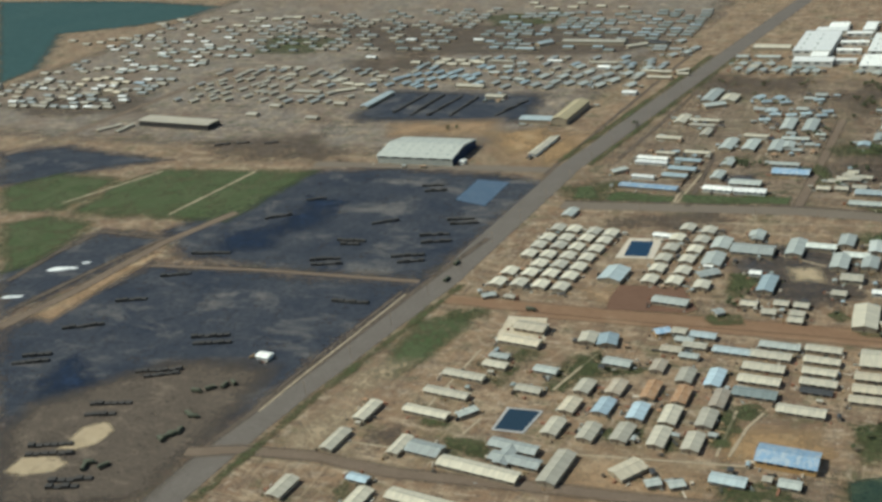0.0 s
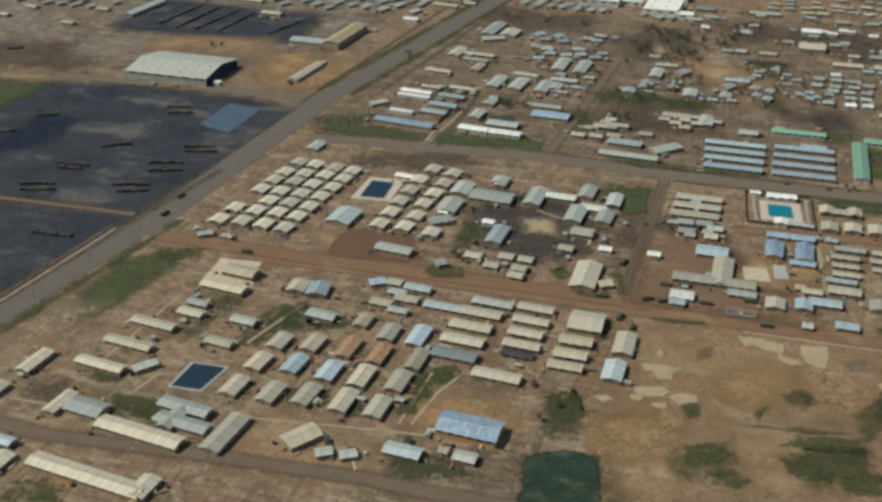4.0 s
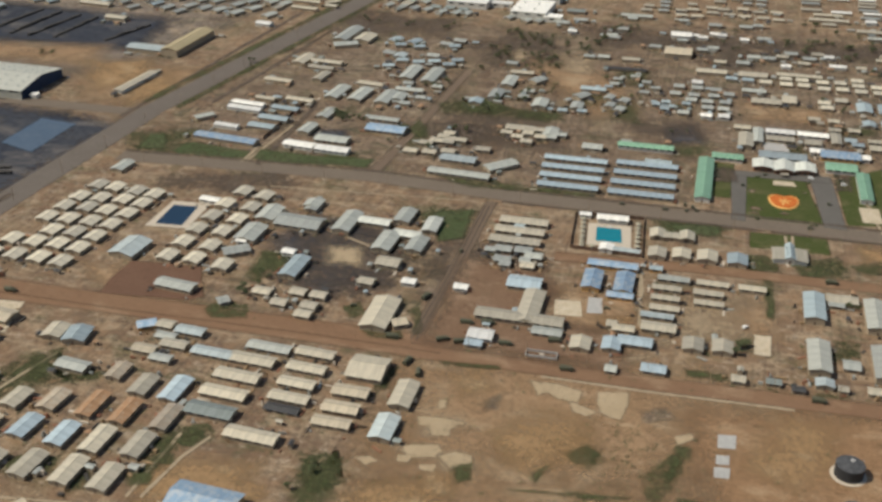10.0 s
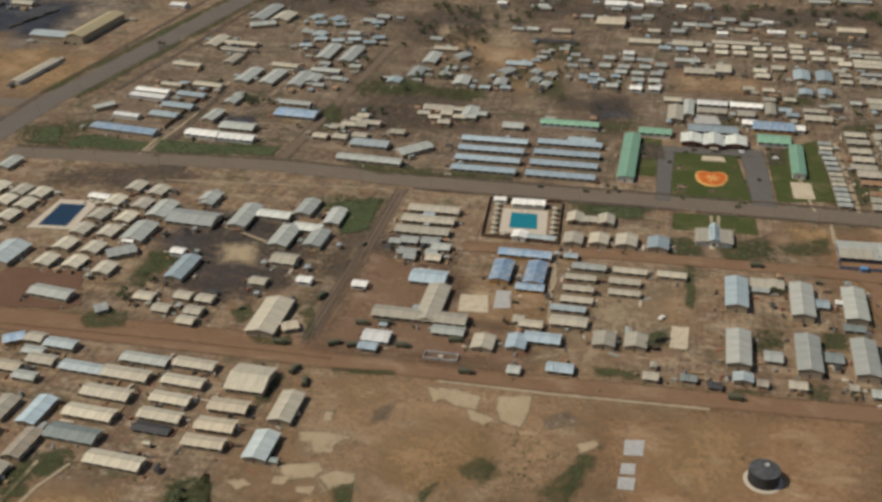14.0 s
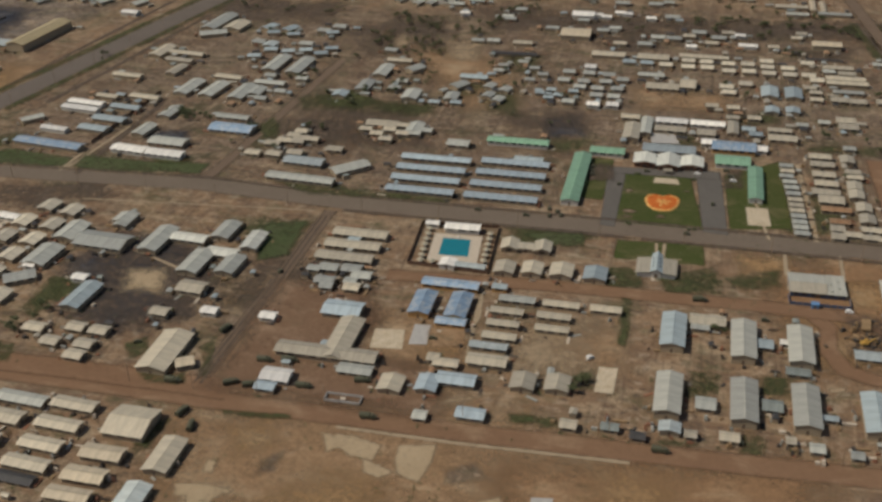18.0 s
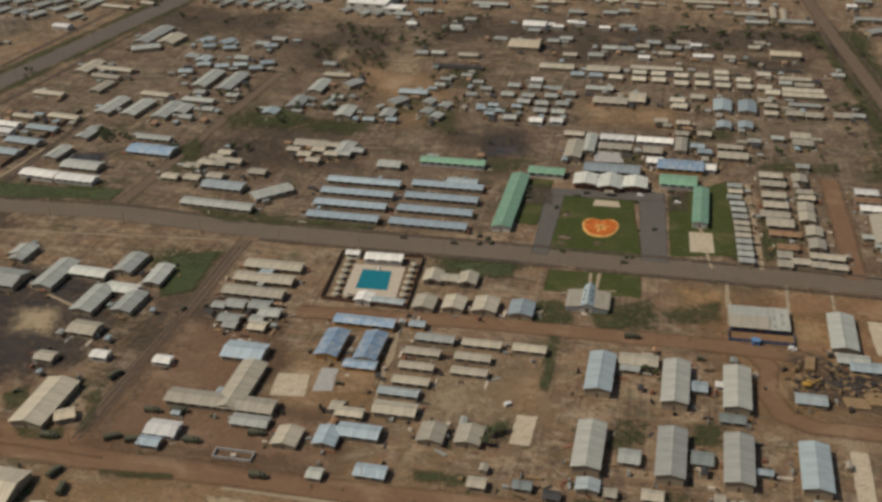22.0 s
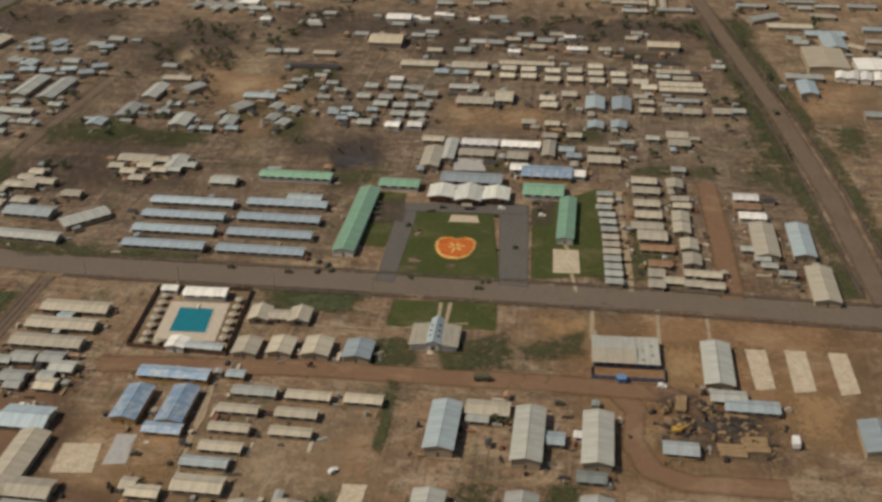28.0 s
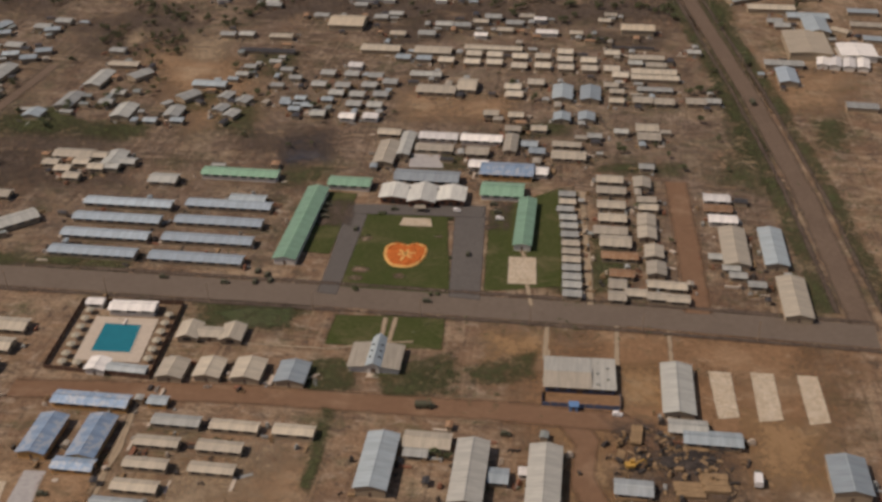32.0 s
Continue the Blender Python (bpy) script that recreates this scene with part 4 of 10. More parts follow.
patch("dark_ground", "cinder", [(-163.1, 330.0), (-19.1, 313.0), (-22.7, 276.1), (-147.8, 273.6)], "dark cinder ground", "ground", 12.0)
patch("dark_ground", "cinder", [(-407.2, 324.6), (-290.7, 309.0), (-292.1, 263.2), (-371.8, 260.4)], "dark cinder ground", "ground", 12.0)
patch("dark_ground", "cinder", [(-258.5, 243.0), (-210.8, 291.4), (-163.7, 220.5), (-224.1, 197.5)], "dark cinder ground", "ground", 12.0)
patch("dark_ground", "cinder", [(78.5, 265.2), (114.6, 267.2), (113.6, 248.0), (78.4, 245.9)], "dark cinder ground", "ground", 5.0)
patch("dark_ground", "cinder", [(-196.5, -93.9), (-162.0, -115.7), (-156.0, -160.7), (-186.9, -145.1)], "dark cinder ground", "ground", 6.6)
patch("dark_ground", "cinder", [(-169.4, -111.0), (-132.9, -109.4), (-123.5, -153.7), (-154.7, -155.0)], "dark cinder ground", "ground", 7.6)
patch("dark_ground", "cinder", [(-1049.7, 610.0), (-622.8, 561.7), (-475.2, 503.1), (-506.9, 412.8), (-803.9, 421.6)], "dark cinder ground", "ground", 12.0)
patch("dark_ground", "cinder", [(-1226.2, 181.6), (-1168.5, 220.2), (-1050.0, 228.7), (-1005.6, 161.9), (-1152.4, 143.3)], "dark cinder ground", "ground", 12.0)
patch("dark_ground", "cinder", [(-849.5, 383.8), (-750.4, 409.0), (-711.4, 355.6), (-805.3, 330.8)], "dark cinder ground", "ground", 12.0)
patch("dark_ground", "cinder", [(-835.1, 65.4), (-735.3, 99.9), (-671.1, 30.6), (-794.6, 26.5)], "dark cinder ground", "ground", 12.0)
patch("dark_ground", "cinder", [(-258.7, 58.6), (-199.9, 66.8), (-192.9, 38.7), (-243.8, 34.5)], "dark cinder ground", "ground", 7.2)
patch("dark_ground", "cinder", [(-63.6, 266.2), (-25.2, 282.7), (-11.3, 253.4), (-48.0, 233.8)], "dark cinder ground", "ground", 7.5)
patch("dark_ground", "cinder", [(-431.2, -369.6), (-415.8, -364.0), (-411.3, -377.0), (-427.1, -381.3)], "dark cinder ground", "ground", 2.9)
patch("verge", "grass", [(140.8, 331.1), (160.0, 333.2), (160.9, 109.8), (148.1, 108.2)], "rough green road verge", "grass", 5.0)
patch("grass_area", "meadow", [(-851.0, -126.2), (-862.9, -51.1), (-833.0, -12.6), (-678.9, -2.0), (-695.1, -118.7), (-774.2, -121.6)], "rough green grass patch", "grass", 7.0)
patch("grass_area", "meadow", [(-976.7, -79.8), (-944.4, -37.4), (-870.8, -41.5), (-871.0, -118.5), (-923.2, -133.8)], "rough green grass patch", "grass", 7.0)
patch("grass_area", "meadow", [(-898.4, -158.8), (-868.6, -135.2), (-814.6, -146.2), (-803.9, -224.3), (-820.3, -237.7)], "rough green grass patch", "grass", 7.0)
patch("grass_area", "meadow", [(-453.4, -316.8), (-456.3, -252.2), (-428.5, -231.0), (-424.8, -249.4), (-432.6, -283.4), (-443.6, -314.5)], "rough green grass patch", "grass", 4.5)
patch("grass_area", "grass", [(-436.3, -13.4), (-397.0, 4.1), (-391.1, -26.1), (-422.1, -36.1)], "rough green grass patch", "grass", 7.0)
patch("grass_area", "grass", [(-194.9, -354.8), (-166.3, -346.1), (-155.0, -371.3), (-189.7, -381.8)], "rough green grass patch", "grass", 7.0)
patch("grass_area", "grass", [(-248.5, -372.1), (-216.0, -363.8), (-215.5, -374.2), (-245.1, -381.7)], "rough green grass patch", "grass", 3.8)
patch("grass_area", "grass", [(-137.2, -331.5), (-114.3, -322.5), (-106.1, -341.1), (-128.4, -347.8)], "rough green grass patch", "grass", 5.3)
patch("grass_area", "grass", [(-88.6, -324.5), (-58.9, -309.8), (-52.8, -325.0), (-77.2, -337.8)], "rough green grass patch", "grass", 5.3)
patch("grass_area", "grass", [(-193.9, -308.2), (-181.9, -302.3), (-178.8, -331.9), (-189.0, -337.0)], "rough green grass patch", "grass", 4.1)
patch("grass_area", "grass", [(-190.9, -319.9), (-194.4, -307.1), (-183.9, -304.8), (-177.7, -317.0)], "rough green grass patch", "grass", 3.1)
patch("grass_area", "grass", [(-85.7, -280.2), (-80.8, -270.8), (-77.3, -278.4), (-82.5, -286.0)], "rough green grass patch", "grass", 1.8)
patch("grass_area", "grass", [(-52.6, -285.8), (-50.2, -269.2), (-45.3, -263.1), (-47.4, -275.2), (-49.2, -287.6)], "rough green grass patch", "grass", 1.4)
patch("grass_area", "grass", [(-202.0, -70.5), (-183.7, -70.2), (-187.4, -91.9), (-201.6, -88.1)], "rough green grass patch", "grass", 4.4)
patch("grass_area", "grass", [(-142.0, -25.6), (-113.6, -22.7), (-114.9, -35.3), (-143.0, -37.6)], "rough green grass patch", "grass", 4.2)
patch("grass_area", "grass", [(-195.3, -76.2), (-185.5, -75.6), (-188.0, -90.0), (-194.2, -88.6)], "rough green grass patch", "grass", 2.5)
patch("grass_area", "grass", [(-250.5, 20.5), (-245.5, 54.1), (-236.9, 26.3), (-243.5, 10.8)], "rough green grass patch", "grass", 3.3)
patch("grass_area", "grass", [(-429.5, -19.8), (-411.5, -16.0), (-404.8, -34.8), (-420.7, -34.6)], "rough green grass patch", "grass", 4.2)
patch("grass_area", "grass", [(-280.1, -176.6), (-265.6, -162.1), (-268.9, -148.0), (-281.7, -147.7)], "rough green grass patch", "grass", 4.1)
patch("grass_area", "grass", [(-401.1, -290.3), (-380.2, -268.2), (-370.3, -275.0), (-386.7, -298.5)], "rough green grass patch", "grass", 4.8)
patch("grass_area", "grass", [(-355.3, -286.4), (-337.1, -265.5), (-328.8, -287.6), (-345.8, -301.4)], "rough green grass patch", "grass", 5.3)
patch("grass_area", "grass", [(-258.9, -308.3), (-249.7, -305.5), (-250.8, -328.2), (-258.4, -330.5)], "rough green grass patch", "grass", 3.0)
patch("grass_area", "grass", [(-381.0, -372.9), (-364.1, -370.1), (-363.0, -378.2), (-379.9, -380.6)], "rough green grass patch", "grass", 2.7)
patch("grass_area", "grass", [(18.7, -162.8), (30.4, -160.7), (29.9, -174.6), (19.6, -176.6)], "rough green grass patch", "grass", 3.0)
patch("grass_area", "grass", [(47.2, -157.5), (58.8, -155.4), (58.6, -166.5), (47.3, -167.3)], "rough green grass patch", "grass", 2.7)
patch("grass_area", "grass", [(-24.1, -169.0), (-19.8, -168.2), (-18.1, -180.2), (-22.3, -181.0)], "rough green grass patch", "grass", 1.6)
patch("grass_area", "grass", [(-217.6, -75.0), (-183.9, -69.2), (-181.1, -93.9), (-200.1, -99.9)], "rough green grass patch", "grass", 6.5)
patch("grass_area", "grass", [(-73.0, -51.9), (-37.2, -49.7), (-40.5, -64.0), (-70.3, -64.9)], "rough green grass patch", "grass", 4.8)
patch("grass_area", "grass", [(11.2, -85.1), (30.1, -80.6), (29.5, -95.9), (13.9, -97.4)], "rough green grass patch", "grass", 3.8)
patch("grass_area", "grass", [(-62.6, -54.9), (-38.2, -51.5), (-37.9, -63.1), (-56.1, -65.6)], "rough green grass patch", "grass", 3.7)
patch("grass_area", "grass", [(-19.0, -87.4), (-9.8, -89.9), (-3.8, -99.1), (-16.5, -99.9)], "rough green grass patch", "grass", 2.5)
patch("grass_area", "grass", [(-5.1, 88.5), (13.9, 91.0), (14.0, 74.0), (-3.0, 71.8)], "rough green grass patch", "grass", 4.4)
patch("grass_area", "grass", [(189.2, 146.1), (204.3, 151.8), (197.4, 114.5), (186.6, 113.1)], "rough green grass patch", "grass", 4.5)
patch("grass_area", "grass", [(-764.0, 634.9), (-649.3, 644.4), (-643.2, 576.2), (-722.8, 572.9)], "rough green grass patch", "grass", 7.0)
patch("grass_area", "grass", [(-1050.4, 545.8), (-933.0, 505.5), (-924.8, 428.1), (-1025.2, 431.2)], "rough green grass patch", "grass", 7.0)
patch("grass_area", "grass", [(-148.1, 365.6), (-136.3, 374.8), (-115.8, 365.6), (-128.0, 349.0)], "rough green grass patch", "grass", 5.0)
patch("grass_area", "grass", [(-224.3, -211.4), (-212.8, -210.1), (-209.7, -214.5), (-221.4, -216.3)], "rough green grass patch", "grass", 1.7)
patch("grass_area", "grass", [(-186.7, -187.1), (-183.4, -178.5), (-180.5, -182.0), (-182.5, -193.1)], "rough green grass patch", "grass", 1.5)
patch("grass_area", "grass", [(-47.3, -204.3), (-29.8, -203.3), (-29.2, -207.2), (-46.5, -208.1)], "rough green grass patch", "grass", 1.6)
patch("grass_area", "grass", [(9.4, -207.6), (23.8, -205.5), (23.9, -207.8), (9.6, -210.0)], "rough green grass patch", "grass", 0.8)
patch("grass_area", "grass", [(39.8, -196.1), (47.1, -195.4), (47.0, -207.2), (39.9, -207.2)], "rough green grass patch", "grass", 2.2)
patch("grass_area", "grass", [(98.4, -200.0), (105.4, -199.3), (104.8, -204.0), (97.8, -204.7)], "rough green grass patch", "grass", 1.4)
patch("grass_area", "grass", [(-253.6, -303.5), (-239.8, -302.8), (-238.5, -309.4), (-250.9, -309.8)], "rough green grass patch", "grass", 2.2)
patch("grass_area", "grass", [(-343.2, -274.3), (-313.6, -274.4), (-309.5, -282.6), (-336.8, -285.6)], "rough green grass patch", "grass", 3.6)
patch("grass_area", "grass", [(-246.1, 105.3), (-165.7, 104.2), (-160.7, 88.4), (-237.2, 84.4)], "rough green grass patch", "grass", 5.6)
patch("grass_area", "grass", [(-227.8, 114.9), (-210.7, 118.6), (-202.9, 104.7), (-219.9, 101.6)], "rough green grass patch", "grass", 3.9)
patch("grass_area", "grass", [(-300.4, -4.1), (-277.9, -6.2), (-271.2, -18.1), (-291.8, -18.7)], "rough green grass patch", "grass", 3.8)
patch("grass_area", "grass", [(-153.0, 145.8), (-133.8, 147.7), (-129.4, 125.1), (-146.3, 126.5)], "rough green grass patch", "grass", 4.8)
patch("grass_area", "grass", [(-126.3, 138.4), (-108.8, 140.2), (-101.1, 100.3), (-117.2, 101.5)], "rough green grass patch", "grass", 5.8)
patch("grass_area", "grass", [(-175.8, 98.3), (-157.3, 103.4), (-152.9, 88.8), (-172.0, 86.8)], "rough green grass patch", "grass", 4.0)
patch("grass_area", "grass", [(-71.4, 64.3), (-49.8, 69.4), (-47.3, 54.0), (-68.5, 49.1)], "rough green grass patch", "grass", 4.5)
patch("grass_area", "grass", [(-127.3, 210.7), (-104.7, 208.8), (-98.1, 175.7), (-114.5, 177.7)], "rough green grass patch", "grass", 5.8)
patch("grass_area", "grass", [(59.8, 53.8), (65.4, 56.9), (72.1, -27.1), (61.3, -28.5)], "rough green grass patch", "grass", 2.4)
patch("grass_area", "grass", [(78.1, 83.6), (116.3, 87.9), (115.5, 78.5), (77.9, 75.3)], "rough green grass patch", "grass", 3.5)
patch("grass_area", "grass", [(134.3, 100.4), (156.5, 109.3), (152.6, 67.0), (135.5, 73.8)], "rough green grass patch", "grass", 6.1)
patch("grass_area", "grass", [(76.9, 13.0), (87.5, 14.3), (92.7, -24.5), (78.4, -26.3)], "rough green grass patch", "grass", 3.8)
patch("grass_area", "grass", [(38.3, 124.0), (61.3, 132.4), (61.2, 117.6), (38.6, 111.1)], "rough green grass patch", "grass", 4.2)
patch("grass_area", "grass", [(-443.7, -231.4), (-422.2, -225.2), (-417.9, -237.9), (-437.1, -243.6)], "rough green grass patch", "grass", 4.1)
patch("grass_area", "grass", [(-384.6, -369.7), (-367.4, -365.0), (-362.6, -377.2), (-380.7, -379.5)], "rough green grass patch", "grass", 3.5)
patch("grass_area", "grass", [(-425.5, -418.8), (-421.0, -411.4), (-412.4, -426.0), (-418.2, -427.6)], "rough green grass patch", "grass", 2.2)
patch("grass_area", "grass", [(-410.2, -349.9), (-394.7, -348.8), (-392.8, -355.4), (-405.9, -357.2)], "rough green grass patch", "grass", 2.3)
patch("grass_area", "grass", [(-358.9, -300.1), (-349.8, -292.6), (-343.2, -307.5), (-352.4, -310.0)], "rough green grass patch", "grass", 3.0)
patch("grass_area", "grass", [(-387.2, -305.9), (-378.4, -275.2), (-371.8, -280.8), (-380.7, -310.9)], "rough green grass patch", "grass", 3.1)
patch("grass_area", "grass", [(-282.0, -345.8), (-276.4, -335.7), (-273.1, -345.5), (-278.2, -353.1)], "rough green grass patch", "grass", 2.0)
patch("grass_area", "grass", [(-351.2, -281.8), (-335.0, -269.1), (-328.4, -289.4), (-349.7, -292.3)], "rough green grass patch", "grass", 4.3)
patch("grass_area", "grass", [(-298.0, -334.9), (-293.4, -331.0), (-291.3, -341.9), (-294.8, -345.0)], "rough green grass patch", "grass", 1.6)
patch("grass_area", "grass", [(-313.1, -341.3), (-309.2, -335.7), (-306.6, -347.2), (-311.9, -347.5)], "rough green grass patch", "grass", 1.5)
patch("lawn", "lawn", [(-27.4, 28.2), (11.4, 32.2), (21.0, -34.5), (-22.9, -38.2)], "mown green grass lawn", "lawn", 1.0)
patch("lawn", "lawn", [(-46.4, -9.9), (-45.4, 42.6), (-31.7, 42.0), (-33.1, -11.7)], "mown green grass lawn", "lawn", 1.0)
patch("lawn", "lawn", [(30.6, 33.0), (61.2, 57.8), (64.8, -24.0), (34.5, -31.3)], "mown green grass lawn", "lawn", 1.0)
patch("lawn", "lawn", [(-20.5, -54.3), (21.5, -50.7), (22.6, -71.3), (-20.8, -73.0)], "mown green grass lawn", "lawn", 1.0)
strip("road", "greyroad", [(-336.5, 656.7), (-382.9, 399.4), (-448.0, 31.5), (-465.0, -192.2), (-492.7, -346.2), (-500.5, -405.4), (-504.4, -446.3), (-512.0, -520.0), (-522.0, -620.0)], 20, "wide worn grey asphalt road with dusty shoulders", "road", 2)
strip("road", "asphalt", [(-428.0, -48.7), (-252.9, -37.4), (-167.2, -42.8), (-49.1, -41.9), (90.5, -42.1)], 14, "worn grey-brown asphalt road with dusty shoulders", "road", 1.2)
strip("road", "dirt", [(-400.0, -225.0), (-327.0, -222.5), (-243.0, -221.5), (-178.0, -221.0), (-122.0, -219.6), (-64.0, -219.0), (-13.0, -217.0), (47.0, -214.2), (95.0, -211.5), (150.0, -208.0)], 10, "red-brown dirt road with wheel tracks", "road", 2)
strip("road", "brownroad", [(-173.2, -53.2), (-174.5, -136.6), (-177.0, -214.8)], 6, "narrow brown dirt track with ragged edges", "road", 2)
strip("road", "brownroad", [(-255.7, -29.7), (-249.2, 65.8), (-242.8, 178.0)], 6, "narrow brown dirt track with ragged edges", "road", 2)
strip("road", "brownroad", [(136.7, 336.2), (159.2, 181.0), (172.2, 65.7), (178.8, -41.2)], 9, "brown worn road with grassy verges", "road", 2)
strip("road", "asphalt", [(87.4, -41.2), (182.2, -44.3)], 14, "worn grey-brown asphalt road with dusty shoulders", "road", 1.2)
strip("road", "dirt", [(-124.7, -111.5), (-48.7, -105.3), (10.7, -104.1), (58.8, -102.7)], 9, "red-brown dirt road with wheel tracks", "road", 2)
strip("road", "brownroad", [(-745.8, -318.1), (-730.4, -255.7), (-720.1, -169.0), (-695.5, -101.6)], 9, "red-brown dirt road with wheel tracks", "road", 2)
strip("road", "brownroad", [(-700.6, -208.2), (-604.8, -200.1), (-482.1, -196.3)], 4, "brown worn road with grassy verges", "road", 2)
strip("path", "path", [(-755.3, -115.1), (-737.2, -6.8)], 2.2, "pale earth footpath", "path", 1.6)
strip("path", "path", [(-881.9, -106.4), (-835.9, -17.6)], 2.2, "pale earth footpath", "path", 1.6)
strip("road", "asphalt", [(-688.1, 18.1), (-554.1, 24.5), (-463.6, 25.7)], 13, "worn grey-brown asphalt road with dusty shoulders", "road", 1.2)
strip("road", "brownroad", [(-1065.1, 9.4), (-1040.1, 77.2), (-1016.5, 229.6), (-1004.1, 358.3)], 11, "brown worn road with grassy verges", "road", 2)
strip("path", "path", [(-72.7, -171.8), (-77.0, -119.9)], 1.5, "pale earth footpath", "path", 0.45)
strip("path", "path", [(-42.5, -177.8), (-45.2, -140.1)], 1.5, "pale earth footpath", "path", 0.45)
strip("path", "path", [(61.6, -66.8), (61.2, -86.0)], 1.5, "pale earth footpath", "path", 0.45)
strip("path", "path", [(71.2, 56.1), (76.5, -35.8)], 2.5, "pale earth footpath", "path", 0.75)
strip("path", "path", [(-0.4, -69.4), (-1.2, -53.8)], 1.5, "pale earth footpath", "path", 0.45)
strip("path", "path", [(2.7, -68.9), (2.7, -53.3)], 1.5, "pale earth footpath", "path", 0.45)
strip("path", "path", [(51.1, -24.5), (53.6, -38.9)], 1.5, "pale earth footpath", "path", 0.45)
strip("path", "path", [(44.7, 7.5), (49.0, -4.6)], 1.5, "pale earth footpath", "path", 0.45)
strip("path", "path", [(-325.6, -363.9), (-282.8, -358.0), (-235.5, -351.7)], 1.5, "pale earth footpath", "path", 0.45)
strip("path", "path", [(-254.9, -348.0), (-252.3, -306.3)], 1.5, "pale earth footpath", "path", 0.45)
strip("path", "path", [(-395.3, -380.6), (-433.2, -381.5), (-459.1, -396.8)], 1.5, "pale earth footpath", "path", 0.45)
strip("path", "path", [(-381.4, -360.6), (-377.4, -344.0)], 1.5, "pale earth footpath", "path", 0.45)
strip("path", "path", [(-349.4, -308.2), (-337.1, -265.5)], 1.5, "pale earth footpath", "path", 0.45)
strip("path", "path", [(-342.5, -35.4), (-336.4, 31.5)], 1.5, "pale earth footpath", "path", 0.45)
strip("path", "path", [(-410.4, -343.1), (-405.1, -275.2)], 1.5, "pale earth footpath", "path", 0.45)
strip("path", "path", [(-181.1, -54.9), (-312.4, -67.8)], 1, "pale earth footpath", "path", 0.3)
strip("path", "path", [(-257.9, -113.8), (-227.1, -126.6)], 1.5, "pale earth footpath", "path", 0.45)
# ditch strips are flat: the shade inside the ditch is painted with dark cinder
strip("ditch", "cinder", [(-333.0, -39.5), (-334.5, 72.5)], 3, "drainage ditch beside the road, its shade painted as a dark strip", "ditch", 1)
strip("path", "path", [(-112.0, -226.2), (-64.0, -225.6), (-29.0, -224.0), (0.0, -222.8)], 1.6, "pale earth footpath", "path", 0.48)
strip("ditch", "cinder", [(-512.1, -409.5), (-494.4, -310.9), (-477.6, -203.4), (-461.7, -118.8)], 4, "drainage ditch beside the road, its shade painted as a dark strip", "ditch", 1)
strip("road", "dirt", [(-451.8, -216.7), (-403.0, -217.6), (-330.7, -217.0), (-232.8, -213.8), (-161.4, -213.2)], 12, "red-brown dirt road with wheel tracks", "road", 2)
strip("road", "dirt", [(66.4, -98.1), (76.7, -115.1), (75.5, -133.0), (81.3, -146.1), (92.7, -150.8), (124.9, -150.0)], 8, "red-brown dirt road with wheel tracks", "road", 2)
strip("road", "dirt", [(49.3, -103.3), (87.0, -104.1), (101.4, -112.9)], 9, "red-brown dirt road with wheel tracks", "road", 2)
strip("road", "brownroad", [(137.0, 336.0), (88.0, 690.0), (40.0, 1100.0)], 9, "brown worn road with grassy verges", "road", 2)
strip("road", "greyroad", [(-336.0, 657.0), (-270.0, 1100.0)], 20, "wide worn grey asphalt road with dusty shoulders", "road", 2)
strip("path", "path", [(60.5, -50.0), (60.5, -73.0)], 1.5, "pale earth footpath", "path", 0.45)
strip("path", "path", [(86.5, -49.0), (86.5, -73.0)], 1.5, "pale earth footpath", "path", 0.45)
strip("path", "path", [(105.8, -50.0), (106.0, -72.0)], 1.5, "pale earth footpath", "path", 0.45)
# ditch shadows along the main road, painted as flat dark lines
strip("ditch", "cinder", [(-463.2, 14.5), (-441.2, 229.5), (-417.6, 448.3)], 3, "drainage ditch beside the road, its shade painted as a dark strip", "ditch", 1)
strip("ditch", "cinder", [(-411.6, 57.2), (-397.9, 160.0), (-385.6, 266.2)], 3, "drainage ditch beside the road, its shade painted as a dark strip", "ditch", 1)
strip("path", "path", [(-501.8, -367.5), (-496.8, -322.9), (-489.5, -269.0), (-483.0, -215.7)], 1.3, "pale earth footpath", "path", 0.39)
strip("ditch", "cinder", [(-505.8, -362.5), (-500.8, -317.4), (-493.5, -262.9), (-487.1, -212.9)], 2.5, "drainage ditch beside the road, its shade painted as a dark strip", "ditch", 1)
patch("car_park", "pad", [(-33.2, 30.4), (-23.8, 31.6), (-23.7, -40.6), (-31.2, -39.4)], "grey asphalt parking strip beside the lawn", "pavement", 0.8)
patch("car_park", "pad", [(14.9, 36.8), (28.4, 36.8), (33.1, -37.4), (21.2, -36.7)], "grey asphalt parking strip beside the lawn", "pavement", 0.8)
patch("tarpaulin_yard", "bluepad", [(-517.1, -49.9), (-516.2, -3.4), (-487.1, -6.6), (-488.4, -58.2)], "blue tarpaulin covered storage ground", "ground", 2.0)
patch("brown_yard", "brownyard", [(-634.5, -423.0), (-639.9, -397.3), (-611.0, -361.3), (-588.3, -335.6), (-545.0, -325.8), (-523.6, -327.7), (-520.4, -410.6), (-520.7, -456.8), (-584.0, -474.2)], "bare brown trodden yard ground", "ground", 9.0)
patch("oil_stain", "deepoil", [(-638.7, -86.2), (-606.5, -86.6), (-609.7, -117.7), (-641.6, -134.0), (-638.6, -104.4)], "wet blue-black oil stain on the yard", "ground", 8.2)
patch("oil_stain", "deepoil", [(-673.5, -150.3), (-638.5, -122.1), (-626.5, -158.1), (-657.4, -173.8)], "wet blue-black oil stain on the yard", "ground", 8.8)
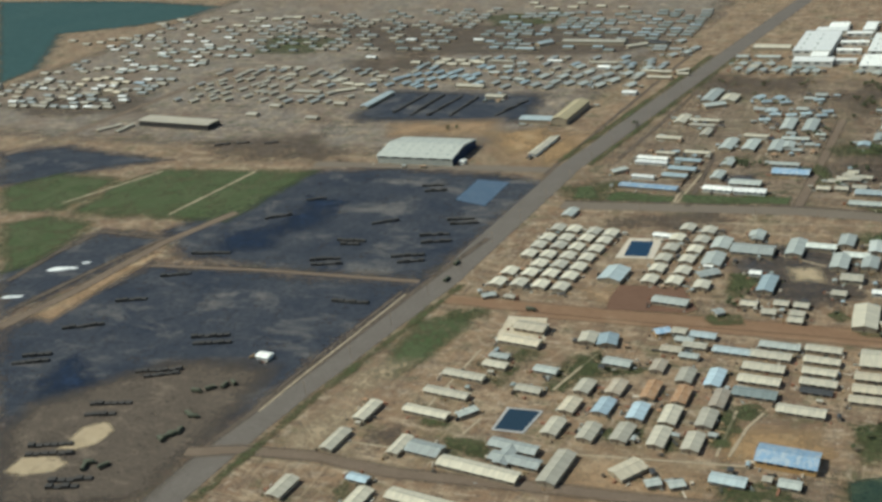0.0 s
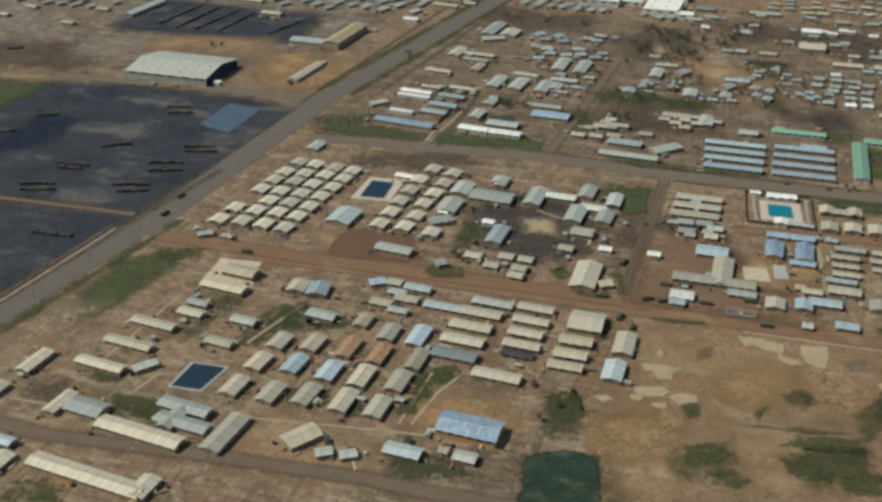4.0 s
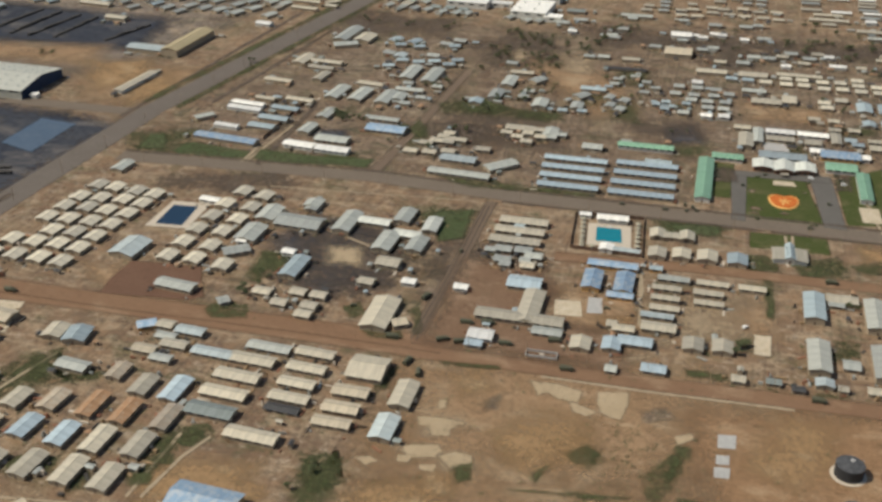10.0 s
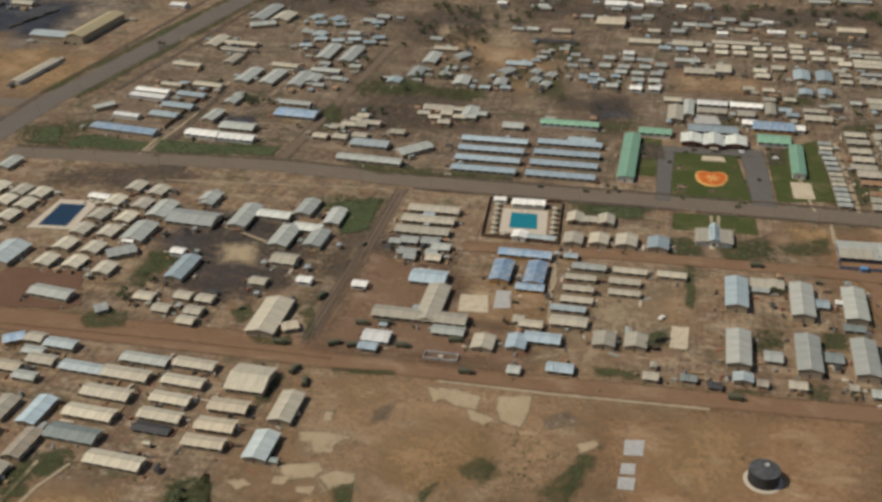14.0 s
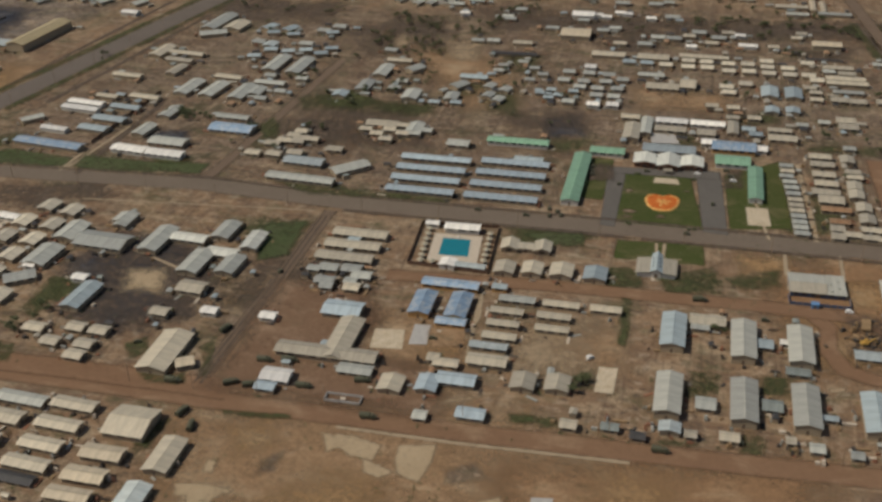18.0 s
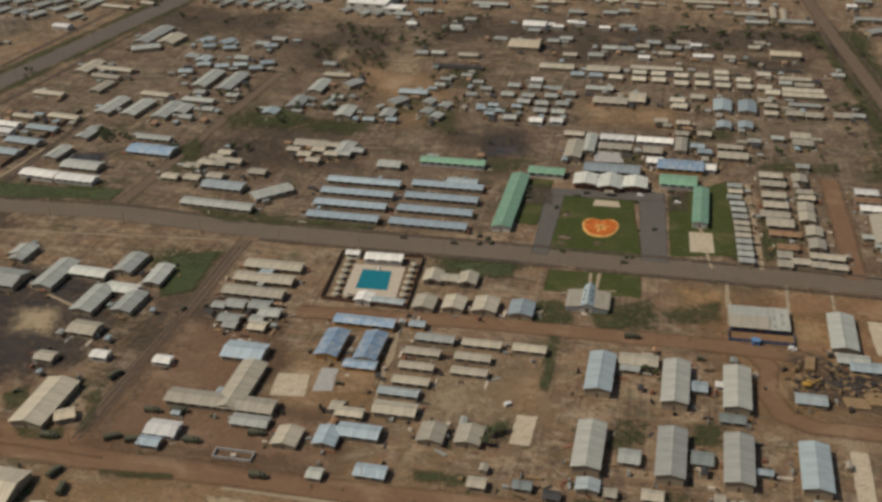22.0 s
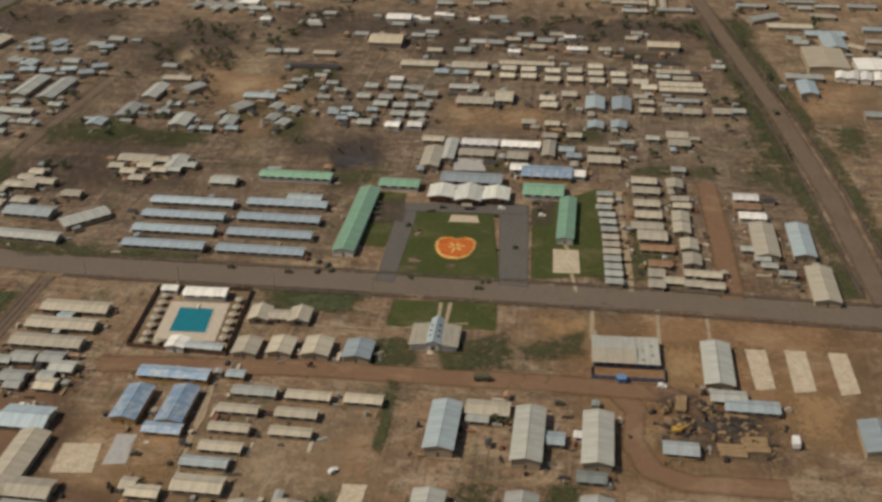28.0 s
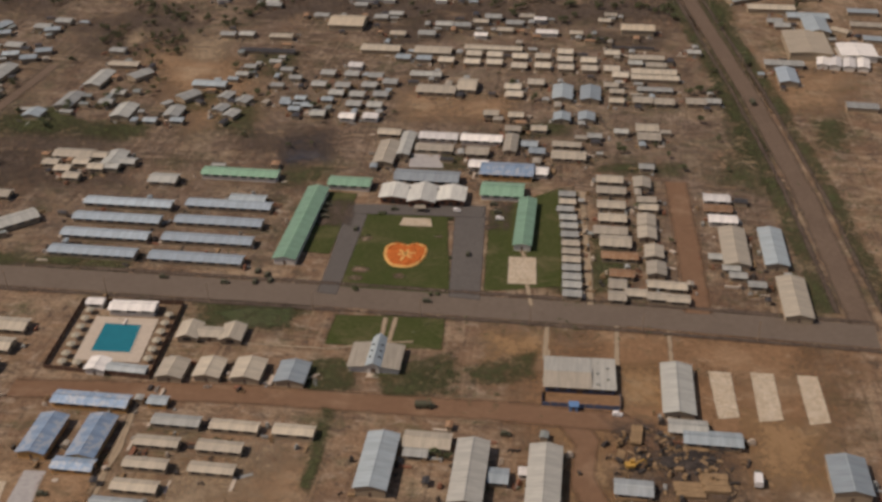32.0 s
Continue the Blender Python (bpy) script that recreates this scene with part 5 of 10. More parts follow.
patch("oil_stain", "deepoil", [(-648.9, -59.5), (-609.4, -69.7), (-611.4, -87.3), (-638.9, -81.2)], "wet blue-black oil stain on the yard", "ground", 5.7)
patch("oil_stain", "deepoil", [(-662.6, -373.3), (-657.3, -344.0), (-625.6, -364.7), (-645.0, -382.5)], "wet blue-black oil stain on the yard", "ground", 6.7)
patch("sand_patch", "sand", [(-782.3, -5.6), (-738.1, -5.4), (-746.6, 2.8), (-778.2, 2.6)], "pale bare sand patch", "ground", 3.2)
patch("sand_patch", "sand", [(-466.1, -341.1), (-457.9, -300.6), (-442.6, -299.9), (-449.0, -339.5)], "pale bare sand patch", "ground", 5.6)
patch("sand_patch", "sand", [(-470.2, -395.0), (-462.5, -354.1), (-446.9, -350.3), (-452.4, -390.4)], "pale bare sand patch", "ground", 5.6)
patch("sand_patch", "sand", [(-154.5, -270.9), (-141.7, -266.3), (-135.3, -272.2), (-142.3, -279.7), (-152.9, -279.5)], "pale bare sand patch", "ground", 3.3)
patch("sand_patch", "sand", [(-159.8, -293.0), (-146.8, -287.5), (-141.8, -292.4), (-154.7, -297.8)], "pale bare sand patch", "ground", 2.2)
patch("sand_patch", "sand", [(-142.4, -294.1), (-130.2, -289.9), (-126.3, -295.5), (-138.4, -299.7)], "pale bare sand patch", "ground", 2.2)
patch("sand_patch", "sand", [(-62.4, -241.8), (-53.4, -238.7), (-53.9, -245.5), (-62.8, -247.4)], "pale bare sand patch", "ground", 1.8)
patch("sand_patch", "clay", [(-247.0, -134.0), (-233.3, -131.1), (-228.3, -148.2), (-241.5, -149.8)], "pale bare sand patch", "ground", 3.8)
patch("sand_patch", "sand", [(-181.7, 240.4), (-149.9, 238.5), (-148.9, 196.3), (-167.3, 196.1)], "pale bare sand patch", "ground", 6.0)
patch("sand_patch", "sand", [(-53.2, -138.5), (-26.1, -132.7), (-22.0, -167.3), (-50.1, -173.4)], "pale bare sand patch", "ground", 6.0)
patch("sand_patch", "sand", [(-219.9, 225.8), (-213.3, 241.4), (-202.2, 228.1), (-208.8, 212.9)], "pale bare sand patch", "ground", 3.8)
patch("sand_patch", "sand", [(-78.6, -202.1), (-62.3, -193.9), (-60.7, -196.1), (-76.5, -205.8)], "pale bare sand patch", "ground", 1.2)
patch("sand_patch", "sand", [(-63.5, -183.7), (-56.3, -181.5), (-55.8, -186.6), (-61.5, -187.7)], "pale bare sand patch", "ground", 1.4)
patch("sand_patch", "sand", [(74.1, -159.9), (79.9, -158.8), (79.7, -161.5), (74.0, -162.3)], "pale bare sand patch", "ground", 0.9)
patch("sand_patch", "sand", [(-458.4, -400.9), (-436.7, -381.1), (-428.7, -387.3), (-440.9, -404.1)], "pale bare sand patch", "ground", 4.0)
patch("sand_patch", "sand", [(-420.1, -394.4), (-389.2, -394.9), (-388.6, -398.6), (-416.3, -399.9)], "pale bare sand patch", "ground", 1.6)
patch("slab", "concrete", [(-32.1, -248.7), (-24.4, -247.4), (-24.6, -256.9), (-31.9, -257.8)], "grey concrete slab", "slab")
patch("slab", "concrete", [(-32.3, -262.6), (-26.9, -261.8), (-26.9, -268.1), (-32.3, -268.6)], "grey concrete slab", "slab")
patch("slab", "concrete", [(-32.8, -270.4), (-26.4, -269.7), (-26.7, -276.5), (-32.7, -277.1)], "grey concrete slab", "slab")
patch("slab", "concrete", [(-100.7, -150.3), (-93.5, -149.8), (-91.6, -164.6), (-99.5, -166.1)], "grey concrete slab", "slab")
patch("slab", "concrete", [(-13.7, 86.1), (0.9, 87.9), (4.2, 72.1), (-12.5, 71.2)], "grey concrete slab", "slab")
patch("slab", "slab", [(-17.5, -165.4), (-9.8, -164.7), (-10.2, -182.4), (-17.7, -182.6)], "bare pale concrete foundation slab", "slab", 0.35)
patch("slab", "slab", [(118.5, -72.6), (126.3, -72.6), (127.0, -96.6), (120.0, -98.3)], "bare pale concrete foundation slab", "slab", 0.35)
patch("slab", "slab", [(133.4, -71.6), (141.1, -71.6), (141.5, -96.2), (133.6, -98.0)], "bare pale concrete foundation slab", "slab", 0.35)
patch("slab", "slab", [(149.3, -71.2), (156.3, -71.3), (156.9, -95.6), (149.9, -97.6)], "bare pale concrete foundation slab", "slab", 0.35)
patch("slab", "slab", [(-116.9, -157.3), (-103.9, -155.8), (-101.2, -170.3), (-115.0, -172.1)], "bare pale concrete foundation slab", "slab", 0.35)
patch("slab", "slab", [(42.3, -4.5), (53.4, -4.0), (54.7, -24.0), (43.3, -24.6)], "bare pale concrete foundation slab", "slab", 0.35)
patch("slab", "slab", [(103.1, -162.3), (109.3, -162.1), (109.4, -190.0), (103.1, -191.2)], "bare pale concrete foundation slab", "slab", 0.35)

patch("sand_patch", "clay", [(-592.4, -428.1), (-593.2, -406.8), (-583.1, -399.6), (-574.5, -405.0), (-574.5, -419.1), (-583.5, -426.9)], "pale bare sand patch", "ground", 1.6)
patch("sand_patch", "clay", [(-606.2, -453.0), (-606.6, -441.0), (-588.5, -434.6), (-577.7, -438.7), (-580.0, -446.0), (-594.1, -453.9)], "pale bare sand patch", "ground", 1.6)
patch("red_yard", "redyard", [(-349.1, -197.0), (-347.7, -176.6), (-308.1, -173.3), (-293.5, -200.9), (-299.1, -206.1), (-346.6, -211.3)], "level red-brown yard of beaten earth", "ground", 1.0)
patch("slab", "slab", [(-403.4, -232.1), (-379.3, -230.2), (-371.7, -256.9), (-401.3, -261.9)], "bare pale concrete foundation slab", "slab", 1.0)
patch("sand_patch", "clay", [(-115.8, -231.2), (-103.8, -229.9), (-92.3, -233.3), (-92.6, -241.7), (-101.4, -241.1), (-107.0, -237.5), (-110.7, -240.6)], "pale bare sand patch", "ground", 0.8)
patch("sand_patch", "clay", [(-96.0, -242.3), (-90.7, -243.5), (-83.9, -246.7), (-87.5, -250.5), (-93.6, -248.6)], "pale bare sand patch", "ground", 0.8)
patch("sand_patch", "clay", [(-84.9, -231.9), (-71.9, -228.5), (-71.5, -237.6), (-73.5, -249.1), (-81.3, -247.5), (-84.4, -240.1)], "pale bare sand patch", "ground", 0.8)
patch("sand_patch", "clay", [(-158.5, -269.7), (-147.2, -267.5), (-136.8, -268.5), (-142.2, -273.7), (-141.8, -279.0), (-149.1, -280.4), (-151.9, -273.9), (-156.1, -274.7)], "pale bare sand patch", "ground", 0.8)
patch("sand_patch", "clay", [(-159.1, -290.3), (-145.1, -285.7), (-142.4, -289.2), (-144.8, -293.5), (-155.3, -296.7)], "pale bare sand patch", "ground", 0.8)
patch("sand_patch", "clay", [(-142.4, -293.1), (-137.1, -288.2), (-129.6, -288.7), (-128.4, -296.2), (-136.5, -298.5)], "pale bare sand patch", "ground", 0.8)
patch("sand_patch", "clay", [(-49.3, -255.2), (-43.1, -250.6), (-41.8, -253.8), (-48.1, -260.0)], "pale bare sand patch", "ground", 0.8)
patch("sand_patch", "clay", [(-152.2, -255.3), (-148.8, -254.7), (-148.4, -261.2), (-151.6, -261.0)], "pale bare sand patch", "ground", 0.8)
patch("sand_patch", "clay", [(-176.1, -302.5), (-170.5, -300.3), (-166.3, -302.2), (-170.5, -305.3)], "pale bare sand patch", "ground", 0.8)
patch("sand_patch", "clay", [(-159.1, -296.2), (-153.1, -295.1), (-154.5, -300.0), (-158.9, -300.0)], "pale bare sand patch", "ground", 0.8)
patch("sand_patch", "clay", [(-148.4, -300.0), (-142.6, -298.8), (-143.1, -302.3), (-148.6, -302.6)], "pale bare sand patch", "ground", 0.8)
patch("pale_ground", "ash", [(-64.8, -241.7), (-55.9, -236.0), (-49.4, -242.3), (-60.8, -247.1)], "pale grey gravelly ground", "ground", 1.5)
patch("pale_ground", "ash", [(-132.7, -250.2), (-126.3, -243.5), (-126.7, -254.9), (-132.0, -258.1)], "pale grey gravelly ground", "ground", 1.5)
patch("grass_area", "grass", [(-91.7, -277.6), (-84.8, -270.2), (-78.5, -273.1), (-79.3, -280.3), (-87.6, -282.7)], "rough green grass patch", "grass", 1.2)
patch("grass_area", "grass", [(-61.1, -283.4), (-51.7, -271.2), (-47.6, -261.1), (-43.1, -262.3), (-45.1, -274.6), (-49.2, -287.6), (-54.4, -299.5), (-59.1, -296.1)], "rough green grass patch", "grass", 1.5)
patch("grass_area", "grass", [(-103.5, -293.3), (-98.1, -286.6), (-98.5, -290.5), (-101.6, -299.7)], "rough green grass patch", "grass", 0.8)
patch("grass_area", "grass", [(-83.3, -307.1), (-57.2, -299.3), (-60.3, -310.4), (-90.8, -314.7)], "rough green grass patch", "grass", 1.6)
patch("grass_area", "grass", [(-112.7, -305.8), (-85.0, -300.6), (-57.2, -296.4), (-80.2, -302.9)], "rough green grass patch", "grass", 0.8)
patch("grass_area", "grass", [(-45.7, -293.5), (-38.3, -294.0), (-39.5, -301.6), (-43.4, -303.8)], "rough green grass patch", "grass", 0.9)
patch("grass_area", "grass", [(-135.5, -297.5), (-128.9, -293.6), (-127.3, -303.4), (-131.6, -306.1)], "rough green grass patch", "grass", 1.0)
patch("grass_area", "grass", [(-195.5, -316.3), (-193.4, -302.7), (-186.3, -301.4), (-177.9, -318.5), (-184.5, -325.0)], "rough green grass patch", "grass", 1.8)
patch("grass_area", "grass", [(-159.2, -226.0), (-131.9, -223.2), (-131.6, -225.6), (-157.1, -229.5)], "rough green grass patch", "grass", 0.7)
patch("grass_area", "grass", [(-347.2, -269.6), (-336.5, -262.7), (-326.2, -281.9), (-316.3, -282.3), (-316.0, -285.4), (-338.9, -284.3)], "rough green grass patch", "grass", 1.6)
patch("grass_area", "grass", [(-260.5, -315.4), (-254.2, -312.3), (-245.6, -323.9), (-253.6, -328.4)], "rough green grass patch", "grass", 1.2)
patch("grass_area", "grass", [(-260.6, -332.2), (-252.2, -328.8), (-250.2, -339.1), (-258.8, -341.4)], "rough green grass patch", "grass", 1.2)
patch("grass_area", "grass", [(-252.1, -302.0), (-244.0, -296.4), (-239.4, -301.6), (-247.5, -307.1)], "rough green grass patch", "grass", 1.0)
patch("grass_area", "grass", [(-186.4, -241.0), (-177.7, -236.9), (-177.9, -253.5), (-183.3, -259.0)], "rough green grass patch", "grass", 1.2)
patch("grass_area", "grass", [(-252.6, -310.1), (-243.4, -304.4), (-240.6, -311.6), (-246.9, -314.8)], "rough green grass patch", "grass", 1.0)
patch("grass_area", "grass", [(-316.1, -280.0), (-305.4, -273.3), (-303.4, -277.5), (-311.4, -283.6)], "rough green grass patch", "grass", 0.8)
patch("lawn", "meadow", [(-423.1, -32.3), (-426.1, -10.7), (-416.7, -6.6), (-403.7, -30.2)], "rough mown grass before the huts", "lawn", 1.2)
patch("lawn", "meadow", [(-398.4, -31.1), (-394.1, -15.3), (-346.6, -20.4), (-345.0, -31.7), (-390.9, -36.3)], "rough mown grass before the huts", "lawn", 1.2)
patch("lawn", "meadow", [(-340.3, -30.7), (-340.5, -15.2), (-289.2, -16.3), (-262.4, -10.8), (-263.4, -24.3), (-323.0, -32.8)], "rough mown grass before the huts", "lawn", 1.2)
patch("lawn", "meadow", [(-201.3, -77.1), (-193.2, -69.9), (-182.1, -68.5), (-179.1, -103.2), (-191.0, -111.3)], "rough mown grass before the huts", "lawn", 1.2)
patch("lawn", "meadow", [(-66.1, -58.4), (-54.8, -53.6), (-37.8, -51.8), (-36.9, -63.2), (-54.2, -66.7)], "rough mown grass before the huts", "lawn", 1.2)
patch("grass_area", "grass", [(-24.5, -84.4), (-11.5, -80.3), (-5.8, -91.4), (-7.2, -99.0), (-21.7, -99.3)], "rough green grass patch", "grass", 1.2)
patch("grass_area", "grass", [(0.5, -86.9), (27.3, -71.6), (30.7, -88.2), (28.8, -95.8), (7.1, -99.0)], "rough green grass patch", "grass", 1.5)
patch("grass_area", "grass", [(32.8, -81.1), (56.4, -70.0), (57.5, -83.4), (36.1, -90.6)], "rough green grass patch", "grass", 2.0)
patch("grass_area", "grass", [(-13.0, -109.0), (-8.8, -109.8), (-8.4, -134.7), (-8.7, -148.2), (-11.1, -146.0), (-12.4, -126.9)], "rough green grass patch", "grass", 1.0)
strip("road", "brownroad", [(-518.8, -412.8), (-489.8, -402.7), (-448.0, -398.0), (-401.5, -400.6), (-317.4, -391.9), (-258.0, -387.1), (-223.5, -387.5), (-188.7, -385.6)], 7, "red-brown dirt track crossing the main road", "road", 3)
strip("berm", "cinder", [(-800.8, -254.5), (-800.9, -202.3), (-792.8, -157.5), (-725.4, -162.0), (-739.0, -207.8), (-754.7, -276.2), (-758.2, -297.6)], 5, "dark earth berm round a storage pad", "berm", 1.5)
strip("path", "path", [(-344.8, -37.3), (-344.9, -11.1)], 2, "pale earth footpath", "path", 0.6)
strip("path", "path", [(-249.2, -346.8), (-244.7, -320.0), (-239.1, -305.5)], 1.6, "pale earth footpath", "path", 0.5)
strip("path", "path", [(-51.1, -76.4), (-16.9, -75.9), (-5.0, -70.8), (11.8, -67.9)], 0.8, "pale earth footpath", "path", 0.4)
strip("path", "path", [(-76.2, -157.9), (-74.1, -138.1), (-77.4, -112.6)], 1.4, "pale earth footpath", "path", 0.4)
strip("track", "dirt", [(114.1, 70.2), (116.6, 13.6), (117.5, -37.1)], 9, "red-brown dirt lane beside the huts", "road", 2)
strip("verge", "grass", beside([(137.0, 336.0), (159.2, 181.0), (172.2, 65.7), (178.8, -30)], 12), 7, "rough green road verge", "grass", 2.5)
strip("verge", "grass", beside([(137.0, 336.0), (159.2, 181.0), (172.2, 65.7), (178.8, -30)], -12), 7, "rough green road verge", "grass", 2.5)
strip("verge", "grass", beside([(-382.9, 399.4), (-446.0, 43.0)], -15), 6, "rough green road verge", "grass", 2.5)
strip("verge", "grass", beside([(-465.0, -192.2), (-492.7, -346.2), (-504.4, -446.3)], 15), 5, "rough green road verge", "grass", 2.5)
strip("verge", "grass", beside([(-382.9, 399.4), (-446.0, 43.0)], 14), 5, "rough green road verge", "grass", 2.5)
# shallow ditches without depth, their shade painted as narrow dark strips
strip("ditch", "cinder", beside([(137.0, 336.0), (159.2, 181.0), (172.2, 65.7), (178.8, -30)], 8.6), 1.6, "shallow drainage ditch beside the road, its shade painted as a dark strip", "ditch", 0.9)
strip("ditch", "cinder", beside([(137.0, 336.0), (159.2, 181.0), (172.2, 65.7), (178.8, -30)], -8.6), 1.6, "shallow drainage ditch beside the road, its shade painted as a dark strip", "ditch", 0.9)
strip("ditch", "cinder", beside([(-428.0, -48.7), (-252.9, -37.4), (-167.2, -42.8), (-49.1, -41.9), (90.5, -42.1), (182.2, -44.3)], 9.0), 1.6, "shallow drainage ditch beside the road, its shade painted as a dark strip", "ditch", 0.9)
strip("ditch", "cinder", beside([(-167.2, -42.8), (-49.1, -41.9), (90.5, -42.1), (182.2, -44.3)], -9.2), 1.6, "shallow drainage ditch beside the road, its shade painted as a dark strip", "ditch", 0.9)

patch("red_soil", "redsoil", [(-93.5, -151.9), (-77.5, -148.0), (-74.9, -162.8), (-89.9, -166.6)], "bare red graded soil", "ground", 1.2)
patch("grass_area", "grass", [(19.4, -160.1), (30.9, -159.5), (30.7, -172.8), (19.5, -173.5)], "rough green grass patch", "grass", 1.2)
patch("grass_area", "grass", [(47.8, -159.4), (57.6, -158.1), (56.6, -169.2), (47.3, -170.1)], "rough green grass patch", "grass", 1.2)
patch("grass_area", "grass", [(-224.3, -20.2), (-206.1, -9.9), (-170.5, -26.8), (-133.9, -26.3), (-135.4, -31.0), (-191.3, -37.1)], "rough green grass patch", "grass", 1.5)
patch("grass_area", "grass", [(-181.4, -193.4), (-181.5, -184.2), (-175.2, -204.5), (-177.7, -208.4)], "rough green grass patch", "grass", 1.0)
patch("grass_area", "grass", [(-203.9, -210.3), (-185.4, -207.2), (-181.9, -213.3), (-196.9, -215.7)], "rough green grass patch", "grass", 1.2)
patch("grass_area", "grass", [(-255.3, 45.9), (-252.4, 63.6), (-243.0, 50.7), (-243.3, 31.7)], "rough green grass patch", "grass", 1.2)
patch("grass_area", "grass", [(-249.9, 100.7), (-217.6, 116.1), (-173.0, 95.5), (-174.5, 88.9), (-214.6, 88.2), (-242.6, 92.5)], "rough green grass patch", "grass", 2.0)

patch("dark_red_ground", "darkred", [(-170, -130), (-130, -128), (-121, -150), (-128, -176), (-84, -186), (-78, -210), (-170, -210)], "trodden dark red earth yard", "ground", 6.0)
for off in (-1.3, 1.3):
    strip("wheel_rut", "cinder", beside([(-174.5, -60.0), (-174.5, -136.6), (-177.0, -212.0)], off), 0.7, "dark wheel rut in the dirt track", "road", 0.5)
patch("ochre_soil", "ochre", [(-172.9, -325.9), (-156.8, -313.4), (-134.8, -309.4), (-132.1, -329.9), (-149.9, -343.8), (-168.6, -346.8)], "bare ochre graded soil", "ground", 3.0)
patch("marsh", "marsh", [(-194.5, -353.5), (-180.9, -345.8), (-166.0, -344.9), (-159.8, -375.1), (-190.9, -384.6)], "dark green marshy pond on the open ground", "water", 1.2)
patch("grass_area", "grass", [(-131.0, -327.6), (-121.5, -321.9), (-110.9, -326.7), (-115.8, -333.5), (-128.5, -335.8)], "rough green grass patch", "grass", 1.6)
patch("grass_area", "grass", [(-89.3, -324.8), (-77.3, -314.1), (-56.7, -309.5), (-56.1, -324.1), (-72.8, -332.1), (-87.3, -332.5)], "rough green grass patch", "grass", 2.2)
patch("grass_area", "grass", [(-120.8, -342.6), (-110.9, -337.0), (-103.4, -342.1), (-107.9, -348.9), (-118.0, -349.8)], "rough green grass patch", "grass", 1.6)
patch("grass_area", "grass", [(-66.4, -333.5), (-59.4, -324.0), (-51.4, -323.1), (-51.9, -334.8), (-64.1, -339.2)], "rough green grass patch", "grass", 1.8)
patch("grass_area", "grass", [(-249.2, -370.0), (-236.1, -363.7), (-219.0, -362.0), (-217.1, -372.8), (-240.3, -381.0)], "rough green grass patch", "grass", 1.6)
patch("grass_area", "grass", [(-400.3, -433.1), (-384.1, -425.2), (-368.4, -436.0), (-392.5, -443.3)], "rough green grass patch", "grass", 1.6)
patch("grass_area", "grass", [(-390.2, -365.0), (-370.7, -362.8), (-366.5, -373.6), (-382.9, -374.1)], "rough green grass patch", "grass", 1.2)
patch("grass_area", "grass", [(-280.5, -178.6), (-280.9, -146.9), (-274.2, -145.3), (-271.7, -166.0), (-271.8, -180.8)], "rough green grass patch", "grass", 1.0)
patch("grass_area", "grass", [(-286.6, -212.2), (-282.9, -201.8), (-266.4, -202.8), (-263.7, -214.7), (-279.8, -218.5)], "rough green grass patch", "grass", 1.2)
patch("grass_area", "grass", [(-219.8, -191.9), (-213.0, -185.5), (-206.8, -195.9), (-213.5, -202.1)], "rough green grass patch", "grass", 1.0)

# ---- buildings, block by block ----
building(-439.6, -354.4, 84, 18.5, 7, 2.6, "tan", "barracks_hut")
building(-443.3, -383.8, 84, 18.8, 7, 2.6, "tan", "barracks_hut")
building(-404.3, -327.6, -6, 26.4, 6, 2.6, "tan", "barracks_hut")
building(-402.0, -307.7, -6, 24.9, 6, 2.6, "tan", "barracks_hut")
building(-407.3, -348.0, -6, 26.2, 6, 2.6, "tan", "barracks_hut")
building(-388.8, -292.8, -6, 14.0, 6, 2.6, "tan", "hut")
building(-390.0, -282.8, -6, 11.7, 5, 2.4, "gray", "hut")
building(-386.1, -342.8, 50, 11.4, 5, 2.4, "gray", "hut")
building(-361.4, -313.8, -6, 14.3, 6, 2.6, "tan", "hut")
building(-358.8, -291.8, -6, 13.4, 6, 2.4, "gray", "hut")
building(-322.4, -275.4, -6, 15.2, 7, 2.6, "gray", "hut")
building(-335.0, -324.0, 84, 13.3, 8, 2.6, "cream", "hut")
building(-336.9, -345.4, 84, 14.4, 8, 2.6, "tan", "hut")
building(-332.7, -304.3, 84, 12.6, 8, 2.6, "tan", "hut")
building(-316.0, -301.3, 84, 13.6, 8, 2.6, "tanrust", "hut")
building(-297.6, -299.9, 87, 16.9, 7, 2.6, "rust", "hut")
building(-281.2, -300.8, 87, 16.3, 7, 2.6, "rust", "hut")
building(-262.0, -300.2, 87, 16.2, 7, 2.6, "tanrust", "hut")
building(-317.4, -320.9, 84, 14.2, 8, 2.6, "blue", "hut")
building(-299.1, -321.7, 87, 14.5, 8, 2.6, "blue", "hut")
building(-282.7, -321.1, 87, 16.1, 8, 2.6, "tan", "hut")
building(-264.7, -320.0, 87, 15.2, 8, 2.6, "tan", "hut")
building(-318.3, -345.5, 84, 14.5, 8, 2.6, "tan", "hut")
building(-301.8, -342.2, 84, 15.4, 8, 2.6, "tan", "hut")
building(-283.7, -341.5, 87, 16.3, 8, 2.6, "tan", "hut")
building(-267.0, -341.8, 87, 14.9, 8, 2.6, "tan", "hut")
building(-283.2, -281.4, 87, 13.8, 8, 2.6, "tan", "hut")
building(-267.9, -280.3, 87, 16.9, 8, 2.6, "blue", "hut")
building(-407.7, -380.0, 84, 16.0, 6, 2.6, "tan", "hut")
building(-393.5, -380.1, -6, 18.2, 10, 2.8, "gray", "barracks_hut")
building(-360.9, -389.2, -6, 42.7, 8, 2.8, "tan", "barracks")
building(-350.7, -367.0, -6, 25.3, 7, 2.8, "gray", "barracks_hut")
